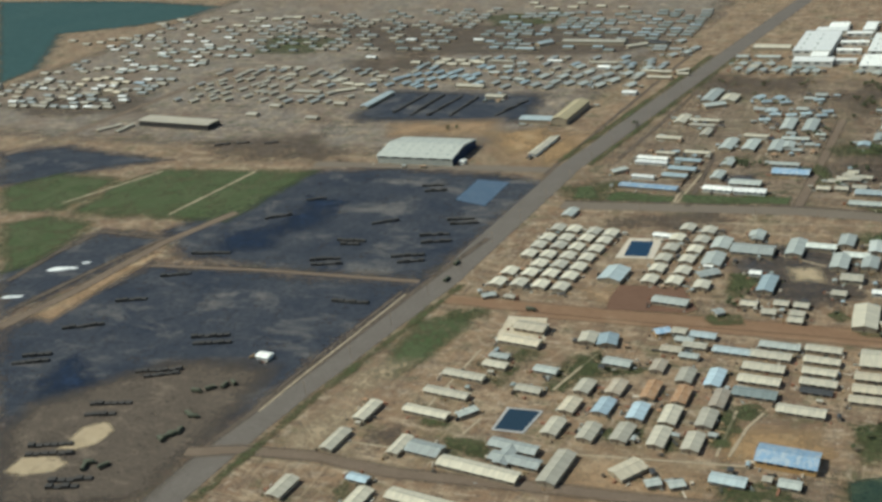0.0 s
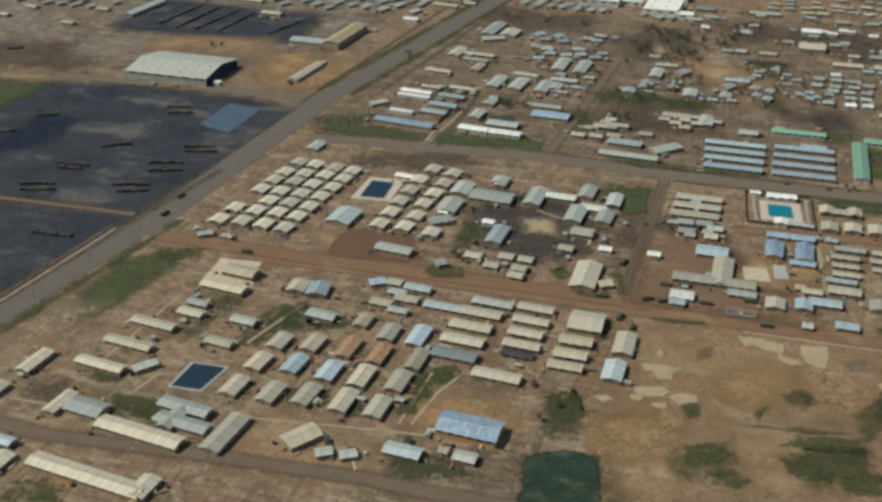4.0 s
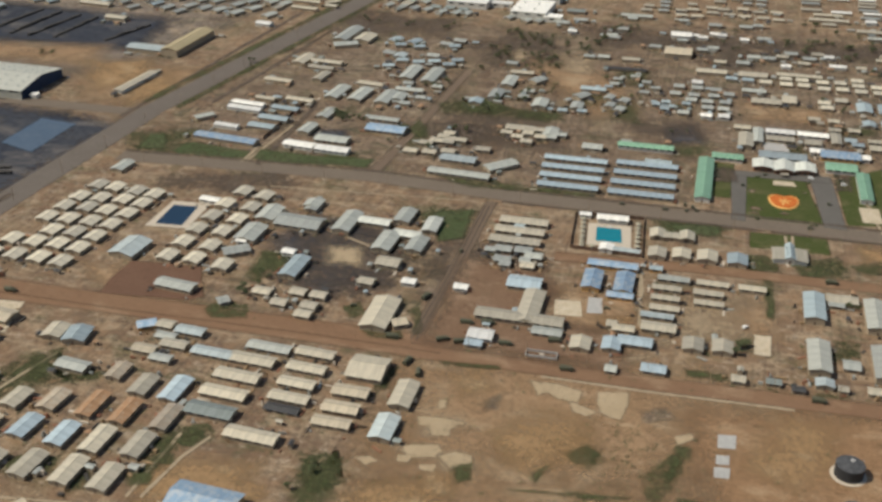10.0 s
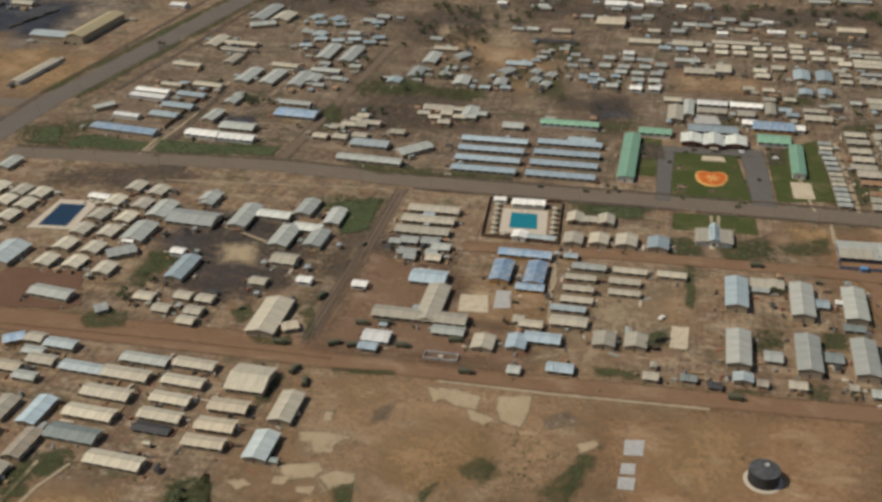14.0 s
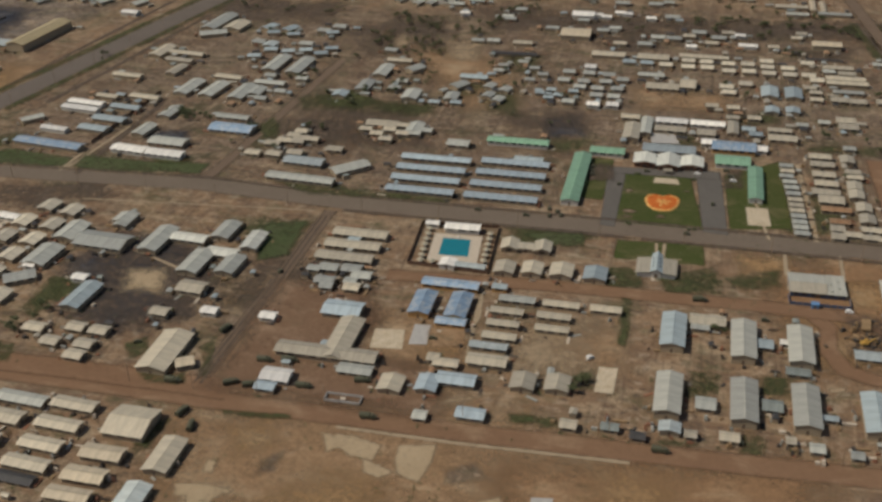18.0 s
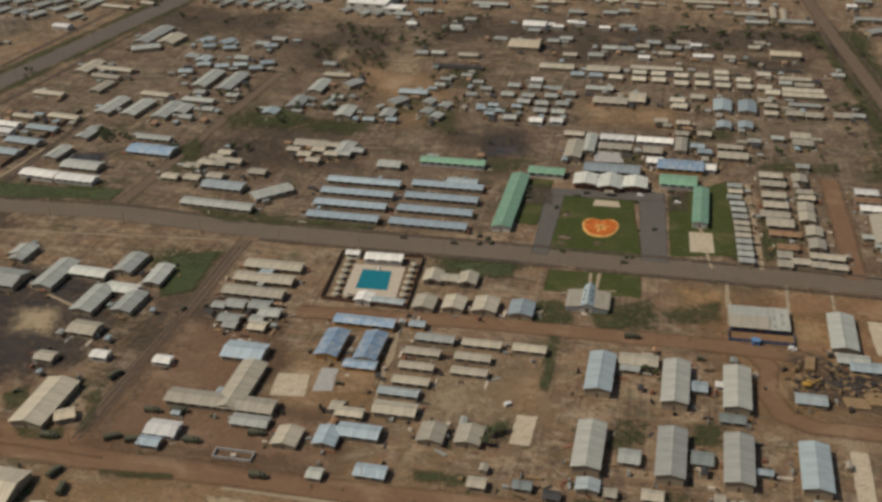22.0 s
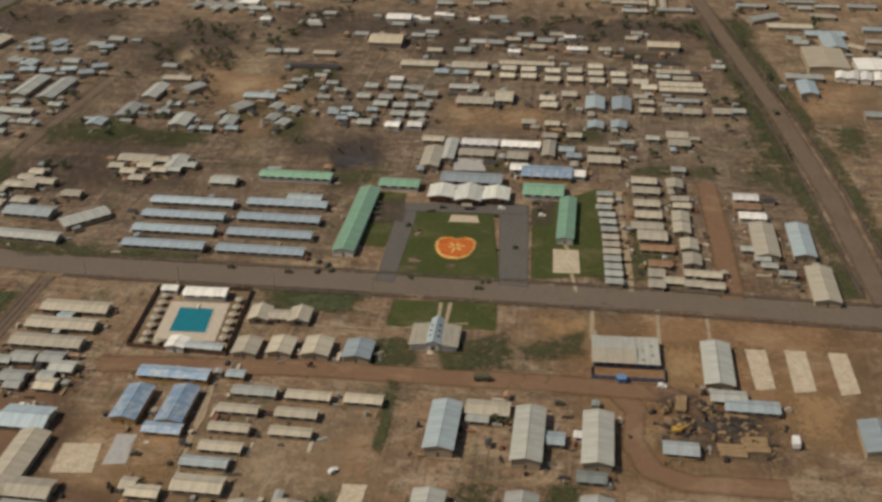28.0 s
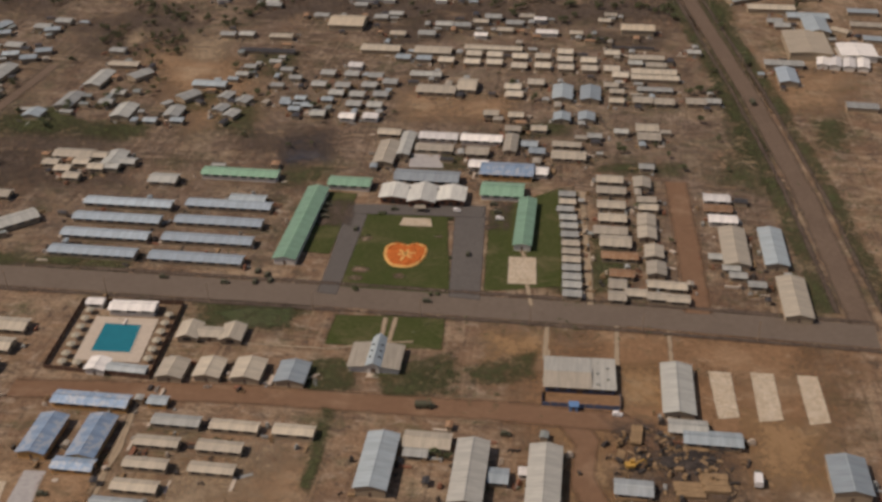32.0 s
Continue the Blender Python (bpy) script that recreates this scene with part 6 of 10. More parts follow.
building(-345.9, -377.9, -6, 26.1, 7, 2.8, "gray", "barracks_hut")
building(-351.5, -374.4, 84, 16.9, 7, 2.8, "gray", "hut")
building(-324.5, -378.5, 84, 26.5, 9, 2.8, "tan", "barracks_hut")
building(-291.7, -371.0, 54, 15.4, 10, 2.6, "cream", "hut")
building(-278.2, -377.9, 31, 6.9, 5, 2.2, "gray", "shed")
building(-267.7, -376.2, 30, 7.1, 5, 2.2, "gray", "shed")
building(-245.9, -367.5, -3, 15.7, 7, 2.4, "whiteblue", "hut")
building(-219.2, -363.9, -3, 9.4, 6, 2.4, "gray", "shed")
building(-229.2, -362.1, -3, 4.0, 4, 2.2, "tan", "shed")
building(-222.5, -345.1, -3, 27.3, 14, 4, "bluepatch", "warehouse", "wall_sunlit")
building(-449.2, -427.4, 84, 16.3, 8, 2.6, "tan", "hut")
building(-408.1, -424.7, 84, 13.3, 8, 2.6, "tan", "hut")
building(-367.1, -420.6, -6, 56.7, 8, 2.6, "tan", "barracks")
building(-340.1, -420.2, 84, 12.6, 8, 2.6, "tan", "hut")
building(-452.9, -457.2, 84, 21.1, 10, 2.8, "bluegray", "barracks_hut")
building(-264.5, -249.6, -3, 19.8, 6, 2.6, "whiteblue", "barracks_hut")
building(-240.3, -238.6, -3, 21.3, 6, 2.6, "gray", "barracks_hut")
building(-243.9, -250.0, -3, 21.5, 7, 2.6, "tan", "barracks_hut")
building(-245.3, -263.8, -3, 20.9, 7, 2.6, "tan", "barracks_hut")
building(-245.7, -277.4, -3, 21.0, 7, 2.6, "tan", "barracks_hut")
building(-245.8, -290.8, -3, 21.4, 8, 2.6, "graygreen", "barracks_hut")
building(-217.3, -237.6, -3, 18.5, 6, 2.6, "tan", "barracks_hut")
building(-217.0, -250.1, -3, 18.1, 6, 2.6, "tan", "barracks_hut")
building(-217.0, -262.3, -3, 16.7, 6, 2.6, "tan", "hut")
building(-216.4, -273.3, -3, 18.0, 6, 2.6, "tan", "barracks_hut")
building(-216.7, -280.6, -3, 15.5, 5, 1.5, "dark", "hut")
building(-189.4, -243.3, 0, 16.5, 17, 3, "tan", "warehouse")
building(-191.4, -262.0, 0, 15.7, 7, 2.6, "cream", "hut")
building(-191.7, -274.5, 0, 15.4, 7, 2.6, "cream", "hut")
building(-192.2, -285.2, 0, 16.3, 6, 2.6, "cream", "hut")
building(-167.9, -258.2, 90, 18.6, 9, 2.8, "tan", "barracks_hut")
building(-169.3, -283.0, 90, 15.8, 9, 2.8, "whiteblue", "hut")
building(-221.7, -302.2, -3, 22.8, 7, 2.6, "tan", "barracks_hut")
building(-384.5, -263.9, -6, 25.6, 8, 3, "cream", "barracks_hut")
building(-383.5, -246.1, -6, 19.2, 10, 3, "cream", "barracks_hut")
building(-414.8, -96.7, 84, 10.2, 8.8, 2.5, "hut", "hut")
building(-402.7, -97.4, 84, 10.2, 8.8, 2.5, "hut", "hut")
building(-387.4, -99.0, 84, 10.2, 8.8, 2.5, "hut", "hut")
building(-374.5, -100.3, 84, 10.2, 8.8, 2.5, "hut", "hut")
building(-417.1, -114.6, 84, 10.2, 8.8, 2.5, "hut", "hut")
building(-403.5, -113.4, 84, 10.2, 8.8, 2.5, "hut", "hut")
building(-389.2, -112.0, 84, 10.2, 8.8, 2.5, "hut", "hut")
building(-375.7, -113.8, 84, 10.2, 8.8, 2.5, "hut", "hut")
building(-419.0, -128.3, 84, 10.2, 8.8, 2.5, "hut", "hut")
building(-404.7, -126.8, 84, 10.2, 8.8, 2.5, "hut", "hut")
building(-391.5, -127.7, 84, 10.2, 8.8, 2.5, "hut", "hut")
building(-377.4, -128.4, 84, 10.2, 8.8, 2.5, "hut", "hut")
building(-420.9, -143.7, 84, 10.2, 8.8, 2.5, "hut", "hut")
building(-407.3, -143.1, 84, 10.2, 8.8, 2.5, "hut", "hut")
building(-393.0, -142.8, 84, 10.2, 8.8, 2.5, "hut", "hut")
building(-379.4, -143.4, 84, 10.2, 8.8, 2.5, "hut", "hut")
building(-408.4, -158.1, 84, 10.2, 8.8, 2.5, "hut", "hut")
building(-394.4, -157.3, 84, 10.2, 8.8, 2.5, "hut", "hut")
building(-380.6, -158.8, 84, 10.2, 8.8, 2.5, "hut", "hut")
building(-424.4, -173.1, 84, 10.2, 8.8, 2.5, "hut", "hut")
building(-410.0, -173.2, 84, 10.2, 8.8, 2.5, "hut", "hut")
building(-395.9, -172.2, 84, 10.2, 8.8, 2.5, "hut", "hut")
building(-382.2, -173.5, 84, 10.2, 8.8, 2.5, "hut", "hut")
building(-426.4, -190.2, 84, 10.2, 8.8, 2.5, "hut", "hut")
building(-411.9, -189.0, 84, 10.2, 8.8, 2.5, "hut", "hut")
building(-397.2, -188.8, 84, 10.2, 8.8, 2.5, "hut", "hut")
building(-383.1, -189.8, 84, 10.2, 8.8, 2.5, "hut", "hut")
building(-323.4, -82.3, 84, 10.2, 8.8, 2.5, "hut", "hut")
building(-354.2, -166.0, 84, 19.7, 15, 3, "whiteblue", "warehouse")
building(-415.1, -66.9, 84, 14.5, 8, 2.6, "gray", "hut", extras=False)
building(-425.8, -209.3, 34, 8.8, 5, 2.2, "gray", "shed")
building(-411.2, -209.0, -6, 7.1, 4, 2.2, "tan", "shed")
building(-370.0, -7.1, -6, 46.0, 8, 2.8, "bluepatch", "barracks", extras=False)
building(-316.9, -4.8, -6, 21.5, 8, 2.8, "white", "barracks_hut", "wall_white")
building(-292.9, -6.6, -3, 23.0, 8, 2.8, "white", "barracks_hut", "wall_white")
building(-322.2, 23.9, 84, 16.3, 8, 2.8, "gray", "hut", extras=False)
building(-319.3, 54.1, 84, 16.4, 8, 2.8, "gray", "hut", extras=False)
building(-268.6, 37.2, -3, 27.5, 12, 2.8, "bluepatch", "warehouse")
building(-298.8, 9.9, -3, 22.7, 10, 2.8, "gray", "barracks_hut")
building(-275.5, 54.6, -3, 21.6, 6, 2.6, "gray", "barracks_hut")
building(-381.1, 49.3, -6, 26.5, 6, 2.6, "white", "barracks_hut", "wall_white", extras=False)
building(-382.3, 59.0, -6, 25.4, 6, 2.6, "white", "barracks_hut", "wall_white", extras=False)
building(-352.2, 56.5, -6, 20.7, 6, 2.6, "bluegray", "barracks_hut", extras=False)
building(-352.9, 36.3, -6, 21.9, 7, 2.6, "bluegray", "barracks_hut", extras=False)
building(-355.2, 20.2, -6, 19.1, 7, 2.6, "bluegray", "barracks_hut", extras=False)
building(-379.5, 14.8, -6, 18.1, 5, 2.6, "white", "barracks_hut", "wall_white", extras=False)
building(-403.2, 27.3, 46, 13.6, 6, 2.6, "gray", "hut", extras=False)
building(-348.4, 76.0, -6, 21.3, 6, 2.6, "tan", "barracks_hut", extras=False)
building(-374.4, 72.3, -6, 15.6, 5, 2.6, "tan", "hut", extras=False)
building(-380.7, 112.4, -6, 21.9, 6, 2.6, "tan", "barracks_hut", extras=False)
building(-326.8, 98.5, 84, 26.3, 10, 2.8, "gray", "barracks_hut", extras=False)
building(-308.4, 97.8, 84, 25.7, 10, 2.8, "gray", "barracks_hut", extras=False)
building(-287.4, 97.1, 87, 25.9, 10, 2.8, "gray", "barracks_hut", extras=False)
building(-285.3, 156.1, 87, 30.7, 10, 2.8, "gray", "barracks_hut", extras=False)
building(-266.6, 153.6, 87, 31.9, 10, 2.8, "gray", "barracks_hut", extras=False)
building(-307.8, 122.6, -6, 19.8, 6, 2.6, "tan", "barracks_hut", extras=False)
building(-275.1, 117.7, -3, 21.2, 6, 2.6, "gray", "barracks_hut", extras=False)
building(-367.4, 240.8, 84, 38.8, 12, 2.8, "gray", "warehouse", extras=False)
building(-360.3, 212.4, 27, 20.1, 10, 2.8, "gray", "barracks_hut", extras=False)
building(-380.0, 164.9, 84, 22.9, 10, 2.8, "tan", "barracks_hut", extras=False)
building(-359.3, 163.9, -6, 26.8, 6, 2.6, "tan", "barracks_hut", extras=False)
building(-358.4, 149.0, -6, 21.0, 6, 2.6, "tan", "barracks_hut", extras=False)
building(-351.4, 129.8, 84, 18.4, 7, 2.6, "tan", "barracks_hut", extras=False)
building(-486.5, 79.5, 84, 46.9, 7, 3, "tan", "barracks", "wall_white", extras=False)
building(-491.2, 178.0, 86, 62.0, 15, 6, "yellow", "warehouse", extras=False)
building(-517.0, 156.0, -3, 34.0, 13, 4, "whiteblue", "warehouse", extras=False)
building(-201.5, -22.7, -3, 39.7, 7, 2.8, "gray", "barracks")
building(-207.3, -0.4, -3, 23.1, 9, 2.8, "whiteblue", "barracks_hut")
building(-178.4, -3.4, 43, 21.6, 9, 2.8, "gray", "barracks_hut")
building(-132.5, 18.3, 0, 40.3, 6, 2.8, "blue", "barracks")
building(-132.2, 4.3, 0, 39.3, 6, 2.8, "blue", "barracks")
building(-131.9, -9.7, 0, 38.4, 6, 2.8, "blue", "barracks")
building(-131.6, -23.8, 0, 37.4, 6, 2.8, "blue", "barracks")
building(-86.4, 21.5, 0, 38.5, 6, 2.8, "blue", "barracks")
building(-86.4, 6.4, 0, 38.7, 6, 2.8, "blue", "barracks")
building(-86.5, -8.8, 0, 39.0, 6, 2.8, "blue", "barracks")
building(-86.5, -23.9, 0, 39.4, 6, 2.8, "blue", "barracks")
building(-49.6, 9.7, 90, 62.1, 9, 3.2, "green", "barracks_hut", "wall_white")
building(-90.2, 51.9, 0, 36.2, 7, 3, "green", "barracks", "wall_white")
building(-36.4, 48.7, 0, 19.2, 8, 3, "green", "barracks_hut", "wall_white")
building(34.9, 49.0, 0, 18.8, 12, 3, "green", "warehouse", "wall_white")
building(47.2, 20.7, 90, 40.0, 7, 3.2, "green", "barracks_hut", "wall_white")
building(-1.4, 57.5, 0, 29.7, 10, 3.4, "hqgray", "barracks_hut")
building(35.4, 69.0, 0, 24.3, 12, 3.2, "bluepatch", "warehouse", "wall_sunlit")
building(-148.4, -77.9, 0, 27.5, 7, 2.6, "tan", "barracks_hut")
building(-148.7, -90.2, 0, 27.8, 7, 2.6, "tan", "barracks_hut")
building(-149.1, -102.5, 0, 28.2, 7, 2.6, "tan", "barracks_hut")
building(-274.3, -112.9, -3, 26.9, 14, 3, "gray", "warehouse")
building(-247.6, -105.4, 87, 24.5, 10, 3, "gray", "barracks_hut")
building(-232.3, -100.8, -3, 18.3, 7, 2.8, "fold", "barracks_hut")
building(-273.9, -89.6, 87, 14.3, 7, 2.8, "gray", "hut")
building(-217.3, -89.3, 87, 16.7, 9, 2.8, "gray", "hut")
building(-198.9, -96.8, 90, 16.7, 8, 2.8, "fold", "hut")
building(-218.7, -122.6, 87, 21.0, 10, 2.8, "gray", "barracks_hut")
building(-201.0, -121.7, 87, 16.3, 9, 2.8, "gray", "hut")
building(-210.0, -111.4, -3, 15.5, 7, 2.8, "fold", "hut")
building(-198.7, -196.2, 90, 28.0, 13, 3, "tan", "warehouse")
building(-130.9, -182.3, 0, 43.5, 8, 3, "tan", "barracks")
building(-127.3, -170.8, 90, 30.3, 10, 3, "tan", "barracks_hut")
building(-134.6, -148.3, 0, 16.9, 11, 3, "blue", "hut")
building(-62.6, -209.4, 0, 10.7, 6, 2.4, "blue", "hut")
building(-46.2, -184.7, 90, 10.0, 9, 2.6, "tan", "hut")
building(-32.4, -183.1, 90, 10.0, 9, 2.6, "tan", "hut")
building(-98.2, -197.3, 90, 10.0, 9, 2.6, "tan", "hut")
building(-83.8, -194.1, 90, 10.0, 8, 2.6, "blue", "hut")
building(-73.1, -189.0, 0, 15.4, 7, 2.6, "blue", "hut")
building(-100.8, -135.7, 90, 18.5, 9, 3, "bluepatch", "barracks_hut", "wall_sunlit")
building(-84.2, -134.7, 90, 19.6, 9, 3, "bluepatch", "barracks_hut", "wall_sunlit")
building(-92.2, -116.7, 0, 26.2, 6, 2.8, "bluepatch", "barracks_hut", "wall_sunlit")
building(-85.0, -147.7, 0, 13.1, 5, 2.4, "bluepatch", "hut", "wall_sunlit")
building(-63.3, -173.3, 0, 15.9, 7, 2.6, "tan", "hut")
building(11.0, -135.8, 90, 24.9, 9.6, 4, "bluegray", "barracks")
building(40.4, -136.9, 90, 27.5, 9.6, 4, "hangar", "barracks")
building(63.7, -136.2, 90, 26.6, 9.6, 4, "hangar", "barracks")
building(25.2, -123.0, 0, 14.6, 7, 2.6, "tan", "hut")
building(106.9, -87.3, 90, 26.1, 10, 3.2, "gray", "barracks_hut")
building(109.3, -106.2, 0, 12.0, 6, 2.6, "gray", "hut")
building(117.0, -111.0, 0, 18.1, 6, 2.6, "bluegray", "barracks_hut")
building(-70.3, -96.9, 90, 10.0, 9, 2.8, "tan", "hut")
building(-57.2, -95.1, 90, 10.0, 9, 2.8, "tan", "hut")
building(-43.3, -94.0, 90, 11.0, 10, 2.8, "tan", "hut")
building(-27.3, -94.0, 90, 11.0, 10, 2.8, "bluegray", "hut")
building(135.2, 10.5, 90, 29.1, 10, 3, "tan", "barracks_hut")
building(151.2, 11.9, 90, 28.9, 9, 3, "bluegray", "barracks_hut")
building(154.7, -25.3, 90, 27.1, 10, 3, "tan", "barracks_hut")
building(11.4, -181.5, 90, 25.6, 9.6, 4, "hangar", "barracks")
building(40.5, -180.1, 90, 26.5, 9.6, 4, "hangar", "barracks")
building(63.9, -179.0, 90, 26.2, 9.6, 4, "hangar", "barracks")
building(89.9, -178.0, 90, 24.6, 9.6, 4, "bluegray", "barracks")
building(-918.0, 118.9, -6, 101.0, 20, 6, "cream", "warehouse", "screen", extras=False, slope=0.06)
building(-1000.3, 100.7, 52, 26.8, 5, 2.4, "tan", "barracks_hut", extras=False)
building(-977.8, 100.2, 84, 26.0, 5, 2.4, "tan", "barracks_hut", extras=False)
building(-1303.3, 647.2, -6, 18.0, 9, 2.6, "tan", "barracks_hut", extras=False)
building(-1243.1, 633.8, -6, 18.0, 9, 2.6, "tan", "barracks_hut", extras=False)
building(-1237.3, 649.2, -6, 18.0, 9, 2.6, "tan", "barracks_hut", extras=False)
building(-1234.5, 702.3, -6, 18.0, 9, 2.6, "tan", "barracks_hut", extras=False)
building(-1216.4, 708.8, -6, 18.0, 9, 2.6, "tan", "barracks_hut", extras=False)
building(-1183.1, 586.6, -6, 18.0, 9, 2.6, "tan", "barracks_hut", extras=False)
building(-1157.8, 595.9, -6, 18.0, 9, 2.6, "tan", "barracks_hut", extras=False)
building(-1142.9, 621.1, -6, 18.0, 9, 2.6, "tan", "barracks_hut", extras=False)
building(-1147.6, 644.8, -6, 18.0, 9, 2.6, "tan", "barracks_hut", extras=False)
building(-1111.6, 637.5, -6, 18.0, 9, 2.6, "tan", "barracks_hut", extras=False)
building(-1097.1, 647.8, -6, 18.0, 9, 2.6, "tan", "barracks_hut", extras=False)
building(-1080.7, 646.2, -6, 18.0, 9, 2.6, "tan", "barracks_hut", extras=False)
building(-1323.6, 620.9, -6, 18.0, 9, 2.6, "tan", "barracks_hut", extras=False)
building(-1254.5, 603.6, -6, 18.0, 9, 2.6, "tan", "barracks_hut", extras=False)
building(-767.0, 149.6, -6, 14.0, 7, 2.6, "tan", "hut", extras=False)
building(-760.9, 200.6, -6, 14.0, 7, 2.6, "tan", "hut", extras=False)
building(-748.4, 250.9, -6, 14.0, 7, 2.6, "tan", "hut", extras=False)
building(-828.7, 245.0, -6, 37.9, 7, 2.6, "tan", "barracks", extras=False)
building(-782.4, 252.9, 31, 22.6, 7, 2.6, "tan", "barracks_hut", extras=False)
building(-681.4, 321.0, 69, 13.0, 8, 2.6, "bluegray", "hut", extras=False)
building(-720.2, 280.7, 69, 13.0, 8, 2.6, "bluegray", "hut", extras=False)
building(-706.8, 290.1, 69, 13.0, 8, 2.6, "bluegray", "hut", extras=False)
building(-695.8, 297.2, 69, 13.0, 8, 2.6, "bluegray", "hut", extras=False)
building(-684.8, 304.3, 69, 13.0, 8, 2.6, "bluegray", "hut", extras=False)
building(-671.8, 306.7, 69, 13.0, 8, 2.6, "bluegray", "hut", extras=False)
building(-658.8, 309.1, 69, 13.0, 8, 2.6, "bluegray", "hut", extras=False)
building(-647.8, 316.2, 69, 13.0, 8, 2.6, "bluegray", "hut", extras=False)
building(-647.1, 297.5, 69, 13.0, 8, 2.6, "bluegray", "hut", extras=False)
building(-641.9, 345.1, 69, 13.0, 8, 2.6, "bluegray", "hut", extras=False)
building(-654.4, 350.2, 69, 13.0, 8, 2.6, "bluegray", "hut", extras=False)
building(-634.9, 271.2, -6, 33.3, 8, 2.8, "tan", "barracks_hut", extras=False)
building(-637.5, 375.2, -6, 32.3, 6, 2.6, "tan", "barracks_hut", extras=False)
building(-722.7, 215.3, 84, 55.4, 9, 3, "whiteblue", "barracks_hut", extras=False)
building(-590.4, 232.5, -6, 20.8, 9, 3, "tan", "barracks_hut", extras=False)
building(-505.2, 347.5, -6, 14.0, 8, 3, "white", "hut", "wall_white", extras=False)
building(-451.4, 250.1, -6, 14.0, 8, 3, "white", "hut", "wall_white", extras=False)
building(-550.4, 462.7, -6, 79.9, 12, 4, "tan", "warehouse", extras=False)
building(-493.4, 445.2, 31, 23.9, 8, 3, "tan", "barracks_hut", extras=False)
building(-470.2, 453.0, -6, 21.2, 9, 4, "dark", "barracks", extras=False)
building(-613.8, 461.0, 44, 19.3, 12, 3.5, "whiteblue", "warehouse", extras=False)
building(-628.0, 432.9, -6, 22.2, 9, 3, "whiteblue", "barracks_hut", extras=False)
building(-544.2, 287.2, 69, 14.0, 8, 2.6, "gray", "hut", extras=False)
building(-541.9, 309.5, 69, 14.0, 8, 2.6, "gray", "hut", extras=False)
building(-527.1, 283.1, 69, 14.0, 8, 2.6, "gray", "hut", extras=False)
building(-525.9, 309.5, 69, 14.0, 8, 2.6, "gray", "hut", extras=False)
building(-511.0, 281.1, 69, 14.0, 8, 2.6, "gray", "hut", extras=False)
building(-518.0, 325.4, 69, 14.0, 8, 2.6, "gray", "hut", extras=False)
building(-501.9, 303.0, 69, 14.0, 8, 2.6, "gray", "hut", extras=False)
building(-491.4, 277.1, 69, 14.0, 8, 2.6, "gray", "hut", extras=False)
building(-493.3, 316.3, 69, 14.0, 8, 2.6, "gray", "hut", extras=False)
building(-481.0, 294.4, 69, 14.0, 8, 2.6, "gray", "hut", extras=False)
building(-472.8, 320.8, 69, 14.0, 8, 2.6, "gray", "hut", extras=False)
building(-458.5, 277.6, 69, 14.0, 8, 2.6, "gray", "hut", extras=False)
building(-459.4, 316.4, 69, 14.0, 8, 2.6, "gray", "hut", extras=False)
building(-491.4, 343.8, 69, 14.0, 8, 2.6, "gray", "hut", extras=False)
building(-488.2, 367.4, 69, 14.0, 8, 2.6, "gray", "hut", extras=False)
building(-562.8, 276.1, 69, 14.0, 8, 2.6, "gray", "hut", extras=False)
building(-564.5, 309.4, 69, 14.0, 8, 2.6, "gray", "hut", extras=False)
building(-456.9, 343.5, 69, 14.0, 8, 2.6, "gray", "hut", extras=False)
building(-534.7, 348.9, 69, 14.0, 8, 2.6, "gray", "hut", extras=False)
building(-443.2, 330.7, -6, 32.5, 6, 2.6, "tan", "barracks_hut", extras=False)
building(-434.7, 307.5, -6, 26.1, 6, 2.6, "tan", "barracks_hut", extras=False)
building(-571.8, 376.4, -6, 17.2, 6, 2.6, "white", "barracks_hut", "wall_white", extras=False)
building(-511.6, 367.8, -6, 33.2, 6, 2.6, "tan", "barracks_hut", extras=False)
building(-531.9, -313.8, -6, 9.0, 6, 2.4, "white", "shed", "wall_white", extras=False)
building(-280.3, -204.5, 40, 5.3, 6, 2.4, "gray", "shed")
building(-264.5, -190.7, -3, 9.3, 6, 2.4, "tan", "shed")
building(-210.1, -145.2, -3, 12.3, 9, 2.8, "tan", "hut")
building(-193.8, -161.8, 0, 7.0, 5, 2.4, "white", "shed", "wall_white")
building(-166.1, -160.2, 0, 7.0, 5, 2.4, "white", "shed", "wall_white")
building(-267.3, -147.4, -3, 7.0, 5, 2.4, "white", "shed", "wall_white")
building(-217.1, 10.9, -3, 9.0, 6, 2.4, "tan", "shed")
building(-228.9, 6.6, -3, 9.0, 6, 2.4, "tan", "shed")
building(-241.7, 5.7, -3, 9.0, 6, 2.4, "tan", "shed")
building(-195.3, 20.2, 0, 9.0, 6, 2.4, "tan", "shed")
building(-229.4, 27.0, -3, 9.0, 6, 2.4, "tan", "shed")
building(-235.2, 21.0, -3, 9.0, 6, 2.4, "tan", "shed")
building(-221.7, 26.8, -3, 9.0, 6, 2.4, "tan", "shed")
building(-257.8, -162.7, 87, 21.5, 9, 2.8, "bluegray", "barracks_hut")
building(-246.2, -186.7, -3, 8.0, 6, 2.4, "tan", "shed")
building(-235.9, -198.0, -3, 8.0, 6, 2.4, "tan", "shed")
building(-235.9, -206.3, -3, 8.0, 6, 2.4, "tan", "shed")
building(-215.6, -167.3, -3, 8.0, 6, 2.4, "tan", "shed")
building(-234.8, -187.1, -3, 8.0, 6, 2.4, "tan", "shed")
building(-251.8, -198.9, -3, 8.0, 6, 2.4, "tan", "shed")
building(-115.5, -190.8, 0, 14.1, 6, 2.2, "gray", "hut")
building(-81.7, -214.3, 0, 4.9, 5, 2.2, "gray", "shed")
